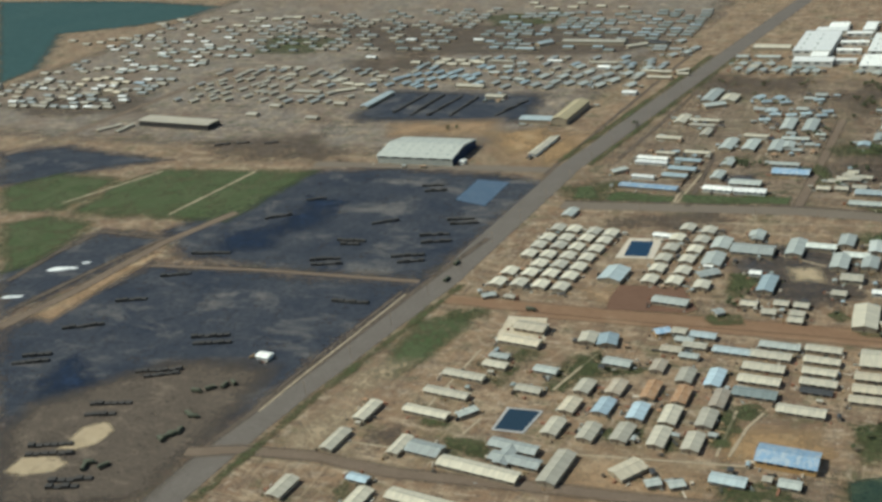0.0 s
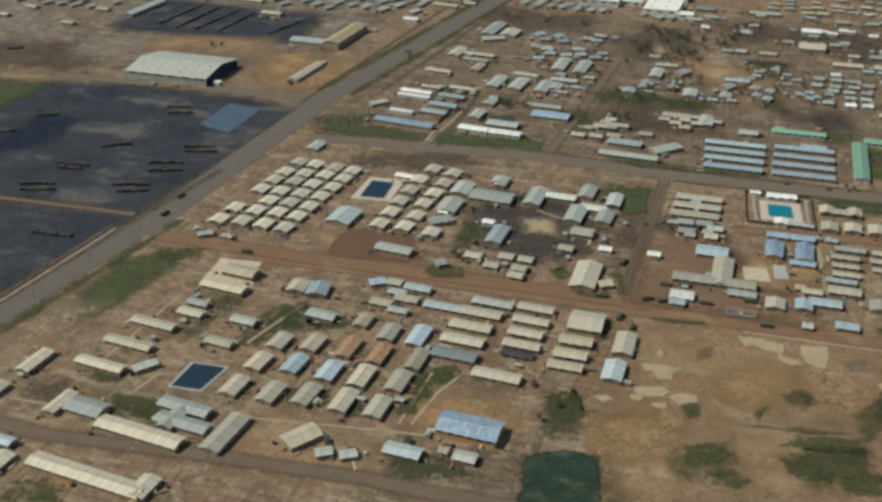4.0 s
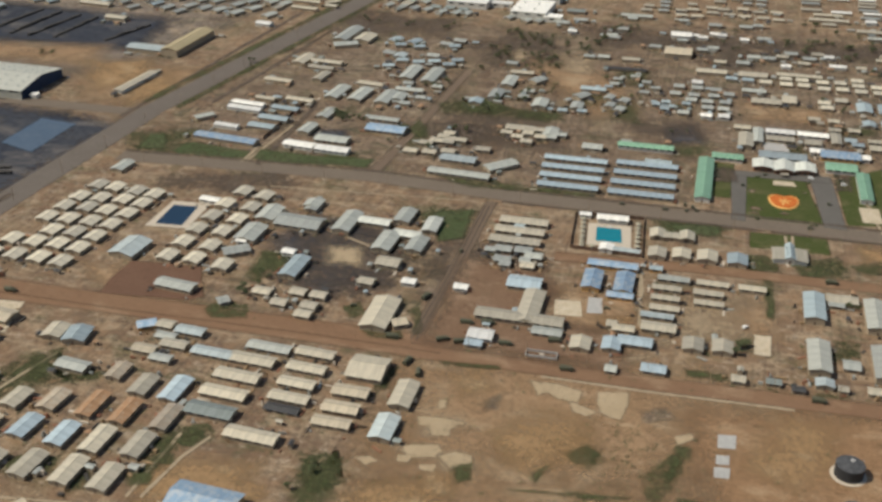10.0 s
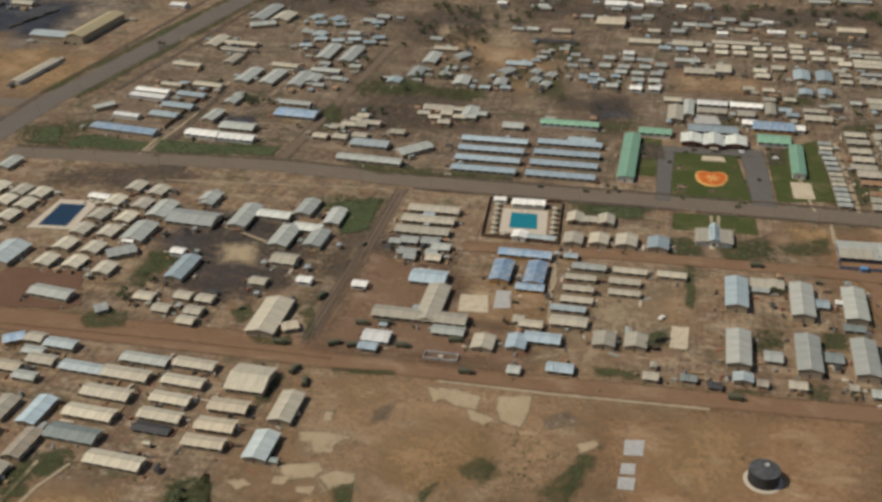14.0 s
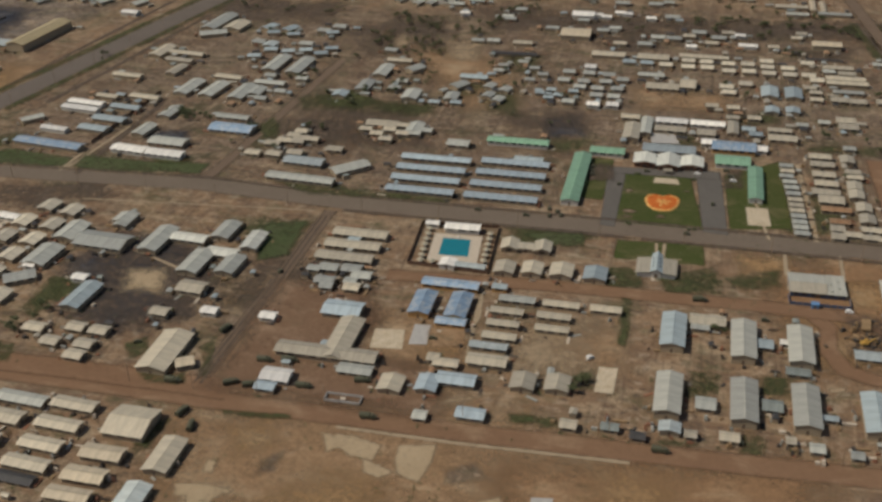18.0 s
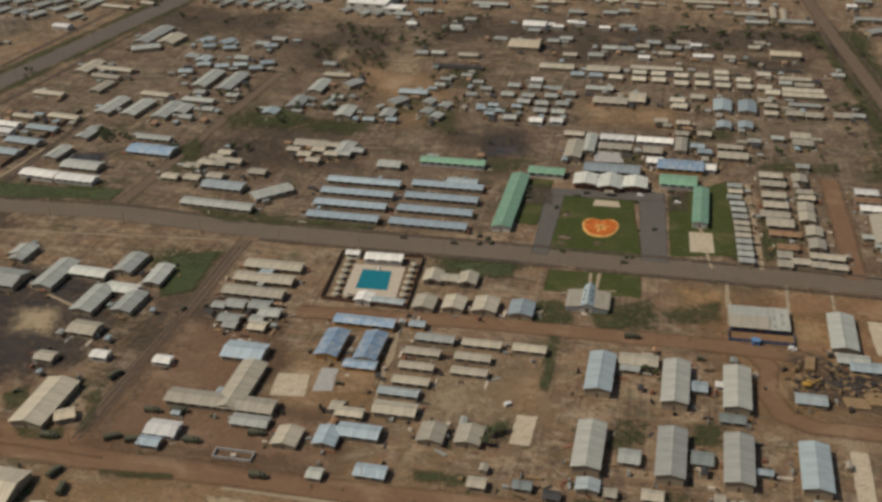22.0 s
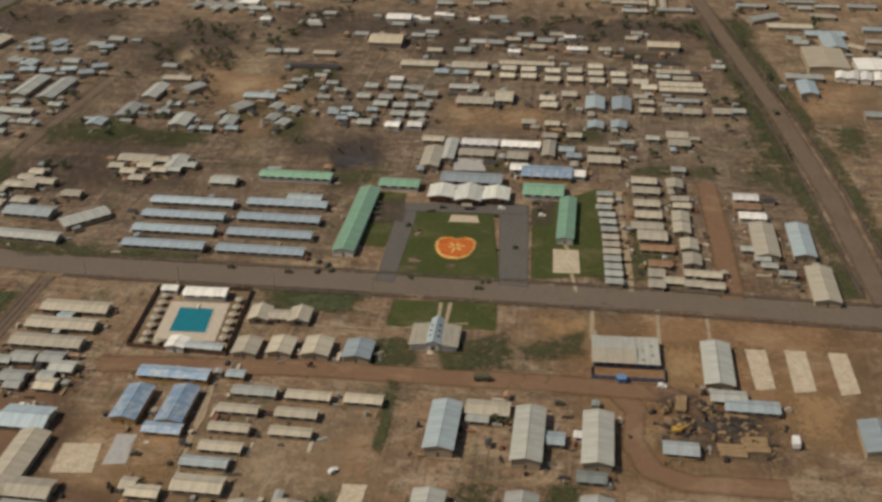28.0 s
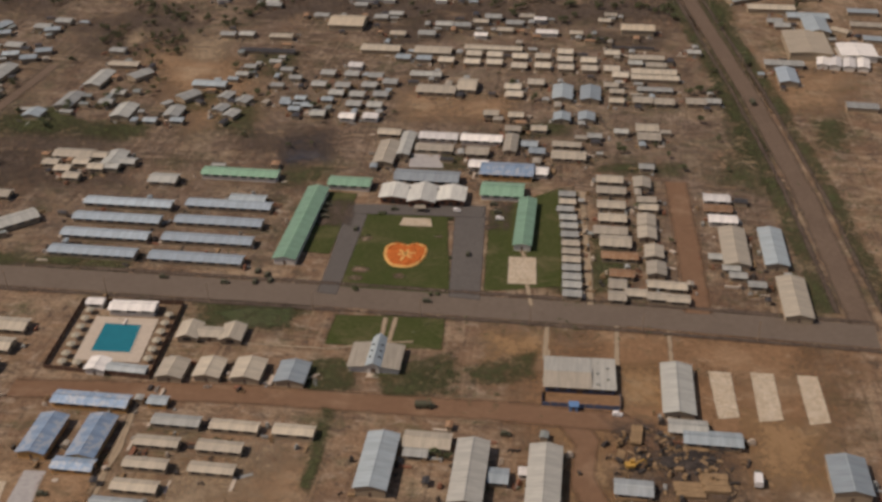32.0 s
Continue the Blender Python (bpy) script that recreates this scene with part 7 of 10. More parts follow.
building(-24.7, -207.8, 0, 5.9, 4.9, 2.4, "tan", "shed")
building(-9.1, -205.8, 0, 6.4, 4.1, 2.2, "graygreen", "shed")
building(1.6, -208.5, 0, 5.6, 4.1, 2, "dark", "shed")
building(13.1, -201.8, 90, 5.3, 7.4, 2.8, "whiteblue", "hut")
building(21.0, -203.6, 0, 4.2, 4.1, 2.2, "tan", "shed")
building(35.2, -202.3, 0, 6.9, 4.9, 2.4, "tan", "shed")
building(57.5, -199.3, 0, 3.3, 4.1, 2.2, "tan", "shed")
building(66.7, -202.1, 0, 4.9, 4.9, 2.4, "gray", "shed")
building(80.8, -202.9, 0, 4.4, 4.1, 2.2, "gray", "shed")
building(93.0, -201.0, 0, 6.9, 4.9, 2.4, "tan", "shed")
building(26.0, -183.2, 0, 7.0, 7, 2.2, "gray", "shed")
building(-153.3, -113.5, 0, 9.0, 6, 2.4, "gray", "shed")
building(-142.2, -112.5, 0, 9.0, 6, 2.4, "gray", "shed")
building(-151.4, -125.3, 0, 9.0, 6, 2.4, "gray", "shed")
building(-135.5, -117.7, 0, 9.0, 6, 2.4, "gray", "shed")
building(-136.9, -128.8, 0, 7.0, 6, 2.4, "tan", "shed")
building(-79.8, -178.6, 0, 10.2, 5, 2.4, "tan", "hut")
building(-85.8, -175.7, 0, 4.6, 5, 2.4, "tan", "shed")
building(49.5, -136.4, 0, 5.5, 6, 2.4, "bluegray", "shed")
building(-360.6, 339.0, 69, 10.7, 6.24, 2.6, "gray", "hut", extras=False)
building(-346.8, 334.5, 69, 10.7, 6.24, 2.6, "gray", "hut", extras=False)
building(-333.9, 334.4, 69, 10.7, 6.24, 2.6, "gray", "hut", extras=False)
building(-320.9, 332.9, 69, 10.7, 6.24, 2.6, "gray", "hut", extras=False)
building(-306.0, 330.1, 69, 10.7, 6.24, 2.6, "gray", "hut", extras=False)
building(-291.9, 328.8, 72, 10.7, 6.24, 2.6, "gray", "hut", extras=False)
building(-281.2, 330.0, 72, 10.7, 6.24, 2.6, "gray", "hut", extras=False)
building(-240.2, 327.3, 72, 10.7, 6.24, 2.6, "gray", "hut", extras=False)
building(-223.1, 322.2, 72, 10.7, 6.24, 2.6, "gray", "hut", extras=False)
building(-212.6, 323.3, 72, 10.7, 6.24, 2.6, "gray", "hut", extras=False)
building(-195.9, 325.2, 75, 10.7, 6.24, 2.6, "gray", "hut", extras=False)
building(-349.0, 232.4, 84, 20.2, 14, 3, "tan", "warehouse", extras=False)
building(-305.6, 194.6, 84, 10.1, 9, 2.6, "whiteblue", "hut", extras=False)
building(-301.0, 184.6, 14, 9.0, 6.24, 2.6, "bluegray", "shed", extras=False)
building(-286.8, 183.2, 17, 9.0, 6.24, 2.6, "bluegray", "shed", extras=False)
building(-274.8, 187.8, 17, 9.0, 6.24, 2.6, "bluegray", "shed", extras=False)
building(-261.2, 183.2, 17, 9.0, 6.24, 2.6, "bluegray", "shed", extras=False)
building(-307.9, 168.5, 14, 9.0, 6.24, 2.6, "bluegray", "shed", extras=False)
building(-314.0, 223.4, 14, 9.0, 6.24, 2.6, "bluegray", "shed", extras=False)
building(-297.1, 222.0, 17, 9.0, 6.24, 2.6, "bluegray", "shed", extras=False)
building(-268.3, 231.0, 17, 9.0, 6.24, 2.6, "bluegray", "shed", extras=False)
building(-257.1, 195.1, 17, 9.0, 6.24, 2.6, "bluegray", "shed", extras=False)
building(-278.5, 100.8, 87, 13.9, 9, 2.6, "gray", "hut", extras=False)
building(-270.5, 88.9, -3, 7.4, 5.46, 2.6, "gray", "shed", extras=False)
building(-256.2, 129.9, -3, 7.4, 5.46, 2.6, "gray", "shed", extras=False)
building(-280.2, 131.4, -3, 7.4, 5.46, 2.6, "gray", "shed", extras=False)
building(-262.2, 103.6, -3, 7.4, 5.46, 2.6, "gray", "shed", extras=False)
building(-199.2, 178.9, 0, 17.3, 6, 2.6, "tan", "barracks_hut", extras=False)
building(-204.8, 155.9, 87, 21.2, 9, 2.8, "gray", "barracks_hut", extras=False)
building(-184.0, 164.7, 56, 12.5, 8, 2.8, "gray", "hut", extras=False)
building(-209.0, 124.9, 87, 18.4, 9, 2.8, "gray", "barracks_hut", extras=False)
building(-220.7, 106.6, 87, 9.1, 9, 2.8, "bluegray", "hut", extras=False)
building(-173.4, 114.3, 90, 15.9, 10, 2.8, "gray", "hut")
building(-146.3, 116.2, 90, 12.4, 8, 2.8, "gray", "hut")
building(-146.1, 138.5, 56, 11.5, 8, 2.8, "gray", "hut", extras=False)
building(-141.3, 106.8, 0, 6.6, 4.68, 2.6, "bluegray", "shed")
building(-155.4, 105.0, 0, 6.6, 4.68, 2.6, "bluegray", "shed")
building(-178.7, 63.2, 0, 19.0, 8, 2.6, "tan", "barracks_hut")
building(-186.0, 53.2, 0, 7.4, 5.46, 2.6, "tan", "shed")
building(-169.9, 40.5, 0, 7.4, 5.46, 2.6, "tan", "shed")
building(-177.4, 47.5, 0, 7.4, 5.46, 2.6, "tan", "shed")
building(-162.0, 50.8, 0, 7.4, 5.46, 2.6, "tan", "shed")
building(-171.3, 55.1, 0, 7.4, 5.46, 2.6, "tan", "shed")
building(-220.6, 32.0, -3, 7.4, 5.46, 2.6, "tan", "shed")
building(-213.3, 31.0, -3, 7.4, 5.46, 2.6, "tan", "shed")
building(-226.5, 34.5, -3, 7.4, 5.46, 2.6, "tan", "shed")
building(-223.9, 41.5, -3, 7.4, 5.46, 2.6, "tan", "shed")
building(-165.1, 62.8, 0, 7.4, 5.46, 2.6, "tan", "shed")
building(-156.4, 60.6, 90, 13.7, 9, 2.6, "gray", "hut")
building(-155.0, 52.4, 0, 7.4, 5.46, 2.6, "gray", "shed")
building(-148.8, 58.0, 0, 7.4, 5.46, 2.6, "gray", "shed")
building(-186.2, 138.5, 0, 7.4, 5.46, 2.6, "gray", "shed", extras=False)
building(-188.0, 125.4, 0, 7.4, 5.46, 2.6, "gray", "shed", extras=False)
building(-124.9, 42.8, 0, 12.6, 8, 2.6, "gray", "hut")
building(-139.5, 156.0, 0, 18.3, 7, 2.6, "bluegray", "barracks_hut", extras=False)
building(-125.2, 140.6, 75, 8.2, 6.24, 2.6, "gray", "shed")
building(-113.8, 136.1, 75, 8.2, 6.24, 2.6, "gray", "shed")
building(-115.3, 117.7, 75, 8.2, 6.24, 2.6, "gray", "shed")
building(-123.0, 124.1, 75, 8.2, 6.24, 2.6, "gray", "shed")
building(-123.9, 183.2, 0, 6.6, 4.68, 2.6, "gray", "shed", extras=False)
building(-111.3, 192.5, 0, 6.6, 4.68, 2.6, "gray", "shed", extras=False)
building(-101.4, 181.1, 0, 6.6, 4.68, 2.6, "gray", "shed", extras=False)
building(-125.3, 171.6, 0, 6.6, 4.68, 2.6, "gray", "shed", extras=False)
building(-100.9, 158.0, 0, 6.6, 4.68, 2.6, "gray", "shed", extras=False)
building(-93.5, 169.9, 0, 6.6, 4.68, 2.6, "gray", "shed", extras=False)
building(-90.3, 135.3, 0, 5.7, 4.68, 2.5, "bluegray", "shed")
building(-83.6, 142.0, 0, 5.7, 4.68, 2.5, "bluegray", "shed")
building(-68.8, 142.2, 0, 5.7, 4.68, 2.5, "bluegray", "shed")
building(-83.6, 127.8, 0, 5.7, 4.68, 2.5, "bluegray", "shed")
building(-77.7, 133.5, 0, 5.7, 4.68, 2.5, "bluegray", "shed")
building(-78.0, 162.3, 0, 7.4, 6.24, 2.6, "gray", "shed", extras=False)
building(-76.4, 179.0, 0, 7.4, 6.24, 2.6, "gray", "shed", extras=False)
building(-62.5, 178.8, 0, 7.4, 6.24, 2.6, "gray", "shed", extras=False)
building(-64.4, 162.1, 0, 7.4, 6.24, 2.6, "gray", "shed")
building(-65.7, 151.4, 0, 7.4, 6.24, 2.6, "gray", "shed")
building(-53.8, 150.3, 0, 7.4, 6.24, 2.6, "gray", "shed")
building(-49.6, 164.0, 0, 7.4, 6.24, 2.6, "gray", "shed")
building(-48.5, 177.7, 0, 7.4, 6.24, 2.6, "gray", "shed", extras=False)
building(-38.7, 169.8, 0, 7.4, 6.24, 2.6, "gray", "shed", extras=False)
building(-40.9, 151.9, 0, 7.4, 6.24, 2.6, "gray", "shed")
building(-53.1, 137.7, 0, 7.4, 6.24, 2.6, "gray", "shed")
building(-41.7, 137.5, 0, 7.4, 6.24, 2.6, "gray", "shed")
building(-69.7, 123.4, 0, 7.4, 6.24, 2.6, "gray", "shed")
building(-63.2, 192.0, 0, 7.4, 6.24, 2.6, "white", "shed", "wall_white", extras=False)
building(-53.3, 121.5, 0, 7.4, 6.24, 2.6, "white", "shed", "wall_white")
building(-40.9, 123.0, 0, 7.4, 6.24, 2.6, "white", "shed", "wall_white")
building(-82.4, 261.4, 0, 21.5, 18, 4, "cream", "warehouse", extras=False)
building(-82.9, 313.2, 0, 16.8, 12, 3, "white", "warehouse", "wall_white", extras=False)
building(-71.8, 314.9, 0, 7.4, 5.46, 2.6, "white", "shed", "wall_white", extras=False)
building(-64.2, 310.6, 0, 7.4, 5.46, 2.6, "white", "shed", "wall_white", extras=False)
building(-54.8, 323.4, 0, 7.4, 5.46, 2.6, "white", "shed", "wall_white", extras=False)
building(-177.8, 300.4, 0, 7.4, 5.46, 2.6, "white", "shed", "wall_white", extras=False)
building(4.3, 249.5, 0, 7.4, 5.46, 2.6, "white", "shed", "wall_white", extras=False)
building(39.3, 281.8, 0, 7.4, 5.46, 2.6, "white", "shed", "wall_white", extras=False)
building(-48.4, 321.5, 0, 7.4, 5.46, 2.6, "white", "shed", "wall_white", extras=False)
building(-29.1, 313.2, 0, 7.4, 5.46, 2.6, "white", "shed", "wall_white", extras=False)
building(-54.6, 282.7, 0, 8.2, 6.24, 2.6, "gray", "shed", extras=False)
building(-63.2, 275.7, 0, 8.2, 6.24, 2.6, "gray", "shed", extras=False)
building(-141.8, 297.8, 0, 8.2, 6.24, 2.6, "gray", "shed", extras=False)
building(-134.5, 318.3, 0, 8.2, 6.24, 2.6, "gray", "shed", extras=False)
building(-17.8, 358.7, 0, 8.2, 6.24, 2.6, "gray", "shed", extras=False)
building(-129.9, 353.7, 0, 8.2, 6.24, 2.6, "gray", "shed", extras=False)
building(-83.5, 358.7, 0, 8.2, 6.24, 2.6, "gray", "shed", extras=False)
building(-81.0, 298.2, 0, 8.2, 6.24, 2.6, "gray", "shed", extras=False)
building(-118.9, 234.3, 0, 13.8, 6, 2.6, "tan", "hut", extras=False)
building(-121.4, 210.4, 0, 33.5, 5, 2, "dark", "barracks_hut", extras=False)
building(-53.4, 220.1, 0, 22.9, 9, 2.8, "tan", "barracks_hut", extras=False)
building(-25.1, 81.3, 90, 23.5, 9, 2.8, "tan", "barracks_hut")
building(-17.1, 92.4, 90, 24.9, 6, 2.6, "gray", "barracks_hut")
building(-27.7, 104.7, 0, 10.9, 6, 2.6, "tan", "hut")
building(-21.5, 219.9, 0, 21.4, 10, 2.8, "tan", "barracks_hut", extras=False)
building(-37.6, 207.9, 0, 8.2, 6.24, 2.6, "bluegray", "shed", extras=False)
building(-25.2, 207.4, 0, 8.2, 6.24, 2.6, "bluegray", "shed", extras=False)
building(14.1, 227.5, 0, 33.8, 6, 2.6, "tan", "barracks_hut", extras=False)
building(-11.7, 206.2, 0, 8.3, 6.9, 2.5, "hut", "shed", extras=False)
building(3.5, 218.0, 0, 8.3, 6.9, 2.5, "hut", "shed", extras=False)
building(15.9, 217.5, 0, 8.3, 6.9, 2.5, "hut", "shed", extras=False)
building(31.0, 216.3, 0, 8.3, 6.9, 2.5, "hut", "shed", extras=False)
building(44.4, 217.9, 0, 8.3, 6.9, 2.5, "hut", "shed", extras=False)
building(57.3, 226.4, 0, 8.3, 6.9, 2.5, "hut", "shed", extras=False)
building(3.7, 205.1, 0, 8.3, 6.9, 2.5, "hut", "shed", extras=False)
building(16.8, 205.7, 0, 8.3, 6.9, 2.5, "hut", "shed", extras=False)
building(31.5, 201.7, 0, 8.3, 6.9, 2.5, "hut", "shed", extras=False)
building(45.0, 203.3, 0, 8.3, 6.9, 2.5, "hut", "shed", extras=False)
building(57.6, 214.5, 0, 8.3, 6.9, 2.5, "hut", "shed", extras=False)
building(58.5, 202.1, 0, 8.3, 6.9, 2.5, "hut", "shed", extras=False)
building(71.3, 214.2, 0, 8.3, 6.9, 2.5, "hut", "shed", extras=False)
building(72.0, 201.8, 0, 8.3, 6.9, 2.5, "hut", "shed", extras=False)
building(85.0, 227.7, 0, 8.3, 6.9, 2.5, "hut", "shed", extras=False)
building(84.7, 202.4, 0, 8.3, 6.9, 2.5, "hut", "shed", extras=False)
building(89.5, 193.7, 0, 8.3, 6.9, 2.5, "hut", "shed", extras=False)
building(-11.4, 161.4, 0, 20.7, 10, 2.8, "tan", "barracks_hut")
building(5.1, 168.9, 0, 9.6, 15, 3, "tan", "warehouse")
building(-20.3, 182.8, 0, 17.0, 6, 2.6, "gray", "hut", extras=False)
building(30.3, 170.4, 0, 8.3, 6.9, 2.5, "hut", "shed")
building(31.9, 160.2, 0, 8.3, 6.9, 2.5, "hut", "shed")
building(42.7, 178.1, 0, 8.3, 6.9, 2.5, "hut", "shed", extras=False)
building(58.0, 164.4, 90, 18.0, 10, 2.8, "bluegray", "barracks_hut")
building(73.1, 164.5, 90, 17.8, 10, 2.8, "bluegray", "barracks_hut")
building(58.8, 132.4, 90, 9.0, 7.8, 2.8, "bluegray", "hut")
building(71.5, 134.0, 90, 9.0, 7.8, 2.8, "bluegray", "hut")
building(21.7, 133.4, 0, 7.4, 5.46, 2.6, "tan", "shed")
building(34.8, 132.6, 0, 7.4, 5.46, 2.6, "tan", "shed")
building(34.6, 115.7, 0, 7.4, 5.46, 2.6, "tan", "shed")
building(47.7, 117.4, 0, 7.4, 5.46, 2.6, "tan", "shed")
building(87.1, 156.9, 0, 7.4, 5.46, 2.6, "tan", "shed")
building(84.3, 177.9, 0, 7.4, 5.46, 2.6, "tan", "shed")
building(87.4, 169.6, 0, 7.4, 5.46, 2.6, "tan", "shed")
building(-2.1, 102.9, 0, 18.8, 7, 2.6, "white", "barracks_hut", "wall_white")
building(19.7, 102.7, 0, 20.0, 7, 2.6, "white", "barracks_hut", "wall_white")
building(-2.3, 89.5, 0, 17.9, 7, 2.6, "tan", "barracks_hut")
building(19.2, 88.1, 0, 10.2, 8, 2.6, "tan", "hut")
building(34.8, 98.5, 90, 18.5, 6, 2.6, "tan", "barracks_hut")
building(44.1, 98.7, 0, 7.4, 5.46, 2.6, "bluegray", "shed")
building(48.2, 91.5, 0, 7.4, 5.46, 2.6, "bluegray", "shed")
building(62.5, 100.1, 0, 13.6, 5, 2.6, "tan", "hut")
building(63.8, 88.3, 0, 15.8, 8, 2.6, "tan", "hut")
building(76.1, 111.5, 0, 6.6, 4.68, 2.6, "gray", "shed")
building(89.4, 118.3, 0, 6.6, 4.68, 2.6, "gray", "shed")
building(101.0, 80.3, 0, 6.6, 4.68, 2.6, "gray", "shed")
building(102.5, 123.5, 0, 10.7, 7.8, 2.8, "tan", "hut")
building(103.2, 113.3, 0, 10.7, 7.8, 2.8, "tan", "hut")
building(104.9, 221.2, 0, 19.6, 6, 2.6, "tan", "barracks_hut", extras=False)
building(110.1, 210.3, 0, 10.7, 6, 2.6, "tan", "hut", extras=False)
building(108.4, 199.9, 0, 24.7, 7, 2.6, "tan", "barracks_hut", extras=False)
building(108.8, 191.1, 0, 26.0, 6, 2.6, "tan", "barracks_hut", extras=False)
building(108.1, 174.6, 0, 19.0, 5, 2.4, "gray", "barracks_hut")
building(101.2, 159.2, 0, 9.8, 7.02, 2.6, "tan", "hut")
building(112.6, 158.1, 0, 9.8, 7.02, 2.6, "tan", "hut")
building(129.4, 160.2, 0, 9.8, 7.02, 2.6, "tan", "hut")
building(138.5, 161.6, 0, 7.4, 5.46, 2.6, "gray", "shed")
building(98.3, 212.6, 0, 7.4, 5.46, 2.6, "gray", "shed", extras=False)
building(133.1, 233.4, 0, 7.4, 5.46, 2.6, "gray", "shed", extras=False)
building(100.6, 267.7, 0, 19.9, 10, 4, "cream", "barracks", extras=False)
building(80.2, 283.0, 0, 7.4, 5.46, 2.6, "tan", "shed", extras=False)
building(84.1, 294.0, 0, 7.4, 5.46, 2.6, "tan", "shed", extras=False)
building(62.8, 258.6, 0, 7.4, 5.46, 2.6, "tan", "shed", extras=False)
building(44.8, 258.3, 0, 12.8, 6, 2.6, "white", "hut", "wall_white", extras=False)
building(21.1, 74.2, 0, 8.2, 7.02, 2.6, "white", "hut", "wall_white")
building(50.2, 70.0, 0, 8.2, 7.02, 2.6, "white", "hut", "wall_white")
building(64.4, 49.2, 0, 7.0, 4.1, 2.4, "gray", "shed")
building(64.8, 42.2, 0, 7.0, 4.1, 2.4, "tan", "shed")
building(64.1, 35.3, 0, 7.0, 4.1, 2.4, "gray", "shed")
building(65.6, 28.0, 0, 7.0, 4.1, 2.4, "gray", "shed")
building(66.2, 20.9, 0, 7.0, 4.1, 2.4, "gray", "shed")
building(66.8, 13.5, 0, 7.0, 4.1, 2.4, "gray", "shed")
building(67.4, 6.3, 0, 7.0, 4.1, 2.4, "tan", "shed")
building(67.7, -0.3, 0, 7.0, 4.1, 2.4, "tan", "shed")
building(68.0, -6.7, 0, 7.0, 4.1, 2.4, "tan", "shed")
building(68.3, -13.0, 0, 7.0, 4.1, 2.4, "gray", "shed")
building(68.6, -19.5, 0, 7.0, 4.1, 2.4, "gray", "shed")
building(68.9, -25.5, 0, 7.0, 4.1, 2.4, "gray", "shed")
building(69.2, -31.8, 0, 7.0, 4.1, 2.4, "gray", "shed")
building(83.6, 65.5, 0, 11.7, 6, 2.6, "tan", "hut")
building(84.3, 54.8, 0, 12.6, 6, 2.6, "tan", "hut")
building(84.3, 41.2, 0, 11.7, 6, 2.6, "tan", "hut")
building(84.8, 29.4, 0, 11.5, 6, 2.6, "tan", "hut")
building(83.9, 18.4, 0, 13.8, 6, 2.6, "tan", "hut")
building(86.1, 9.6, 0, 12.3, 8, 2.6, "tan", "hut")
building(87.8, -1.6, 0, 14.5, 5, 2.4, "rust", "hut")
building(88.6, -15.0, 0, 9.4, 5, 2.4, "rust", "shed")
building(86.9, -22.9, 0, 6.3, 6, 2.4, "tan", "shed")
building(86.7, -31.5, 0, 6.2, 6, 2.4, "tan", "shed")
building(98.4, 63.7, 90, 9.0, 7.02, 2.6, "tan", "hut")
building(99.5, 28.9, 90, 9.0, 7.02, 2.6, "tan", "hut")
building(99.5, 18.1, 90, 9.0, 7.02, 2.6, "tan", "hut")
building(102.0, 3.0, 90, 9.0, 7.02, 2.6, "tan", "hut")
building(102.5, -10.1, 90, 9.0, 7.02, 2.6, "tan", "hut")
building(100.1, 47.5, 0, 8.2, 4.68, 2.6, "tan", "shed")
building(100.6, 40.6, 0, 8.2, 4.68, 2.6, "tan", "shed")
building(94.0, -28.8, 0, 8.2, 4.68, 2.6, "tan", "shed")
building(102.8, -21.8, 0, 8.2, 4.68, 2.6, "tan", "shed")
building(102.6, -30.3, 0, 8.2, 4.68, 2.6, "tan", "shed")
building(109.7, -22.2, 0, 8.2, 4.68, 2.6, "tan", "shed")
building(110.2, -31.0, 0, 8.2, 4.68, 2.6, "tan", "shed")
building(131.4, 52.7, 0, 11.1, 6, 2.6, "white", "hut", "wall_white")
building(131.1, 43.5, 0, 12.0, 6, 2.4, "rust", "hut")
building(132.6, 33.8, 0, 11.7, 6, 2.6, "white", "hut", "wall_white")
building(127.6, 2.3, 0, 6.6, 3.9, 2.4, "gray", "shed")
building(134.8, -11.1, 0, 6.6, 3.9, 2.4, "gray", "shed")
building(141.6, -17.0, 0, 6.6, 3.9, 2.4, "gray", "shed")
building(132.6, -5.7, 0, 6.6, 3.9, 2.4, "gray", "shed")
building(-160.2, -115.9, 0, 5.7, 4.68, 2.4, "gray", "shed")
building(-139.1, -123.7, 0, 5.7, 4.68, 2.4, "gray", "shed")
building(-149.0, -130.3, 0, 5.7, 4.68, 2.4, "gray", "shed")
building(200.1, 250.2, 90, 37.1, 24, 5, "cream", "warehouse", extras=False, slope=0.06)
building(210.0, 280.9, 90, 25.6, 14, 5, "bluegray", "warehouse", extras=False)
building(227.8, 242.8, 90, 19.8, 20, 4, "white", "warehouse", "wall_white", extras=False, slope=0.06)
building(206.1, 226.8, 80, 14.0, 6, 2.8, "white", "hut", "wall_white", extras=False)
building(212.9, 225.7, 80, 14.0, 6, 2.8, "white", "hut", "wall_white", extras=False)
building(220.5, 224.8, 80, 14.0, 6, 2.8, "white", "hut", "wall_white", extras=False)
building(228.4, 224.8, 80, 14.0, 6, 2.8, "white", "hut", "wall_white", extras=False)
building(183.1, 220.4, 0, 21.3, 7, 3, "gray", "barracks_hut", extras=False)
building(182.4, 201.3, 90, 20.6, 10, 3, "blue", "barracks_hut", extras=False)
building(187.8, 318.5, 0, 29.2, 9, 3, "tan", "barracks_hut", extras=False)
building(225.1, 278.9, -34, 10.9, 6, 3, "cream", "hut", extras=False)
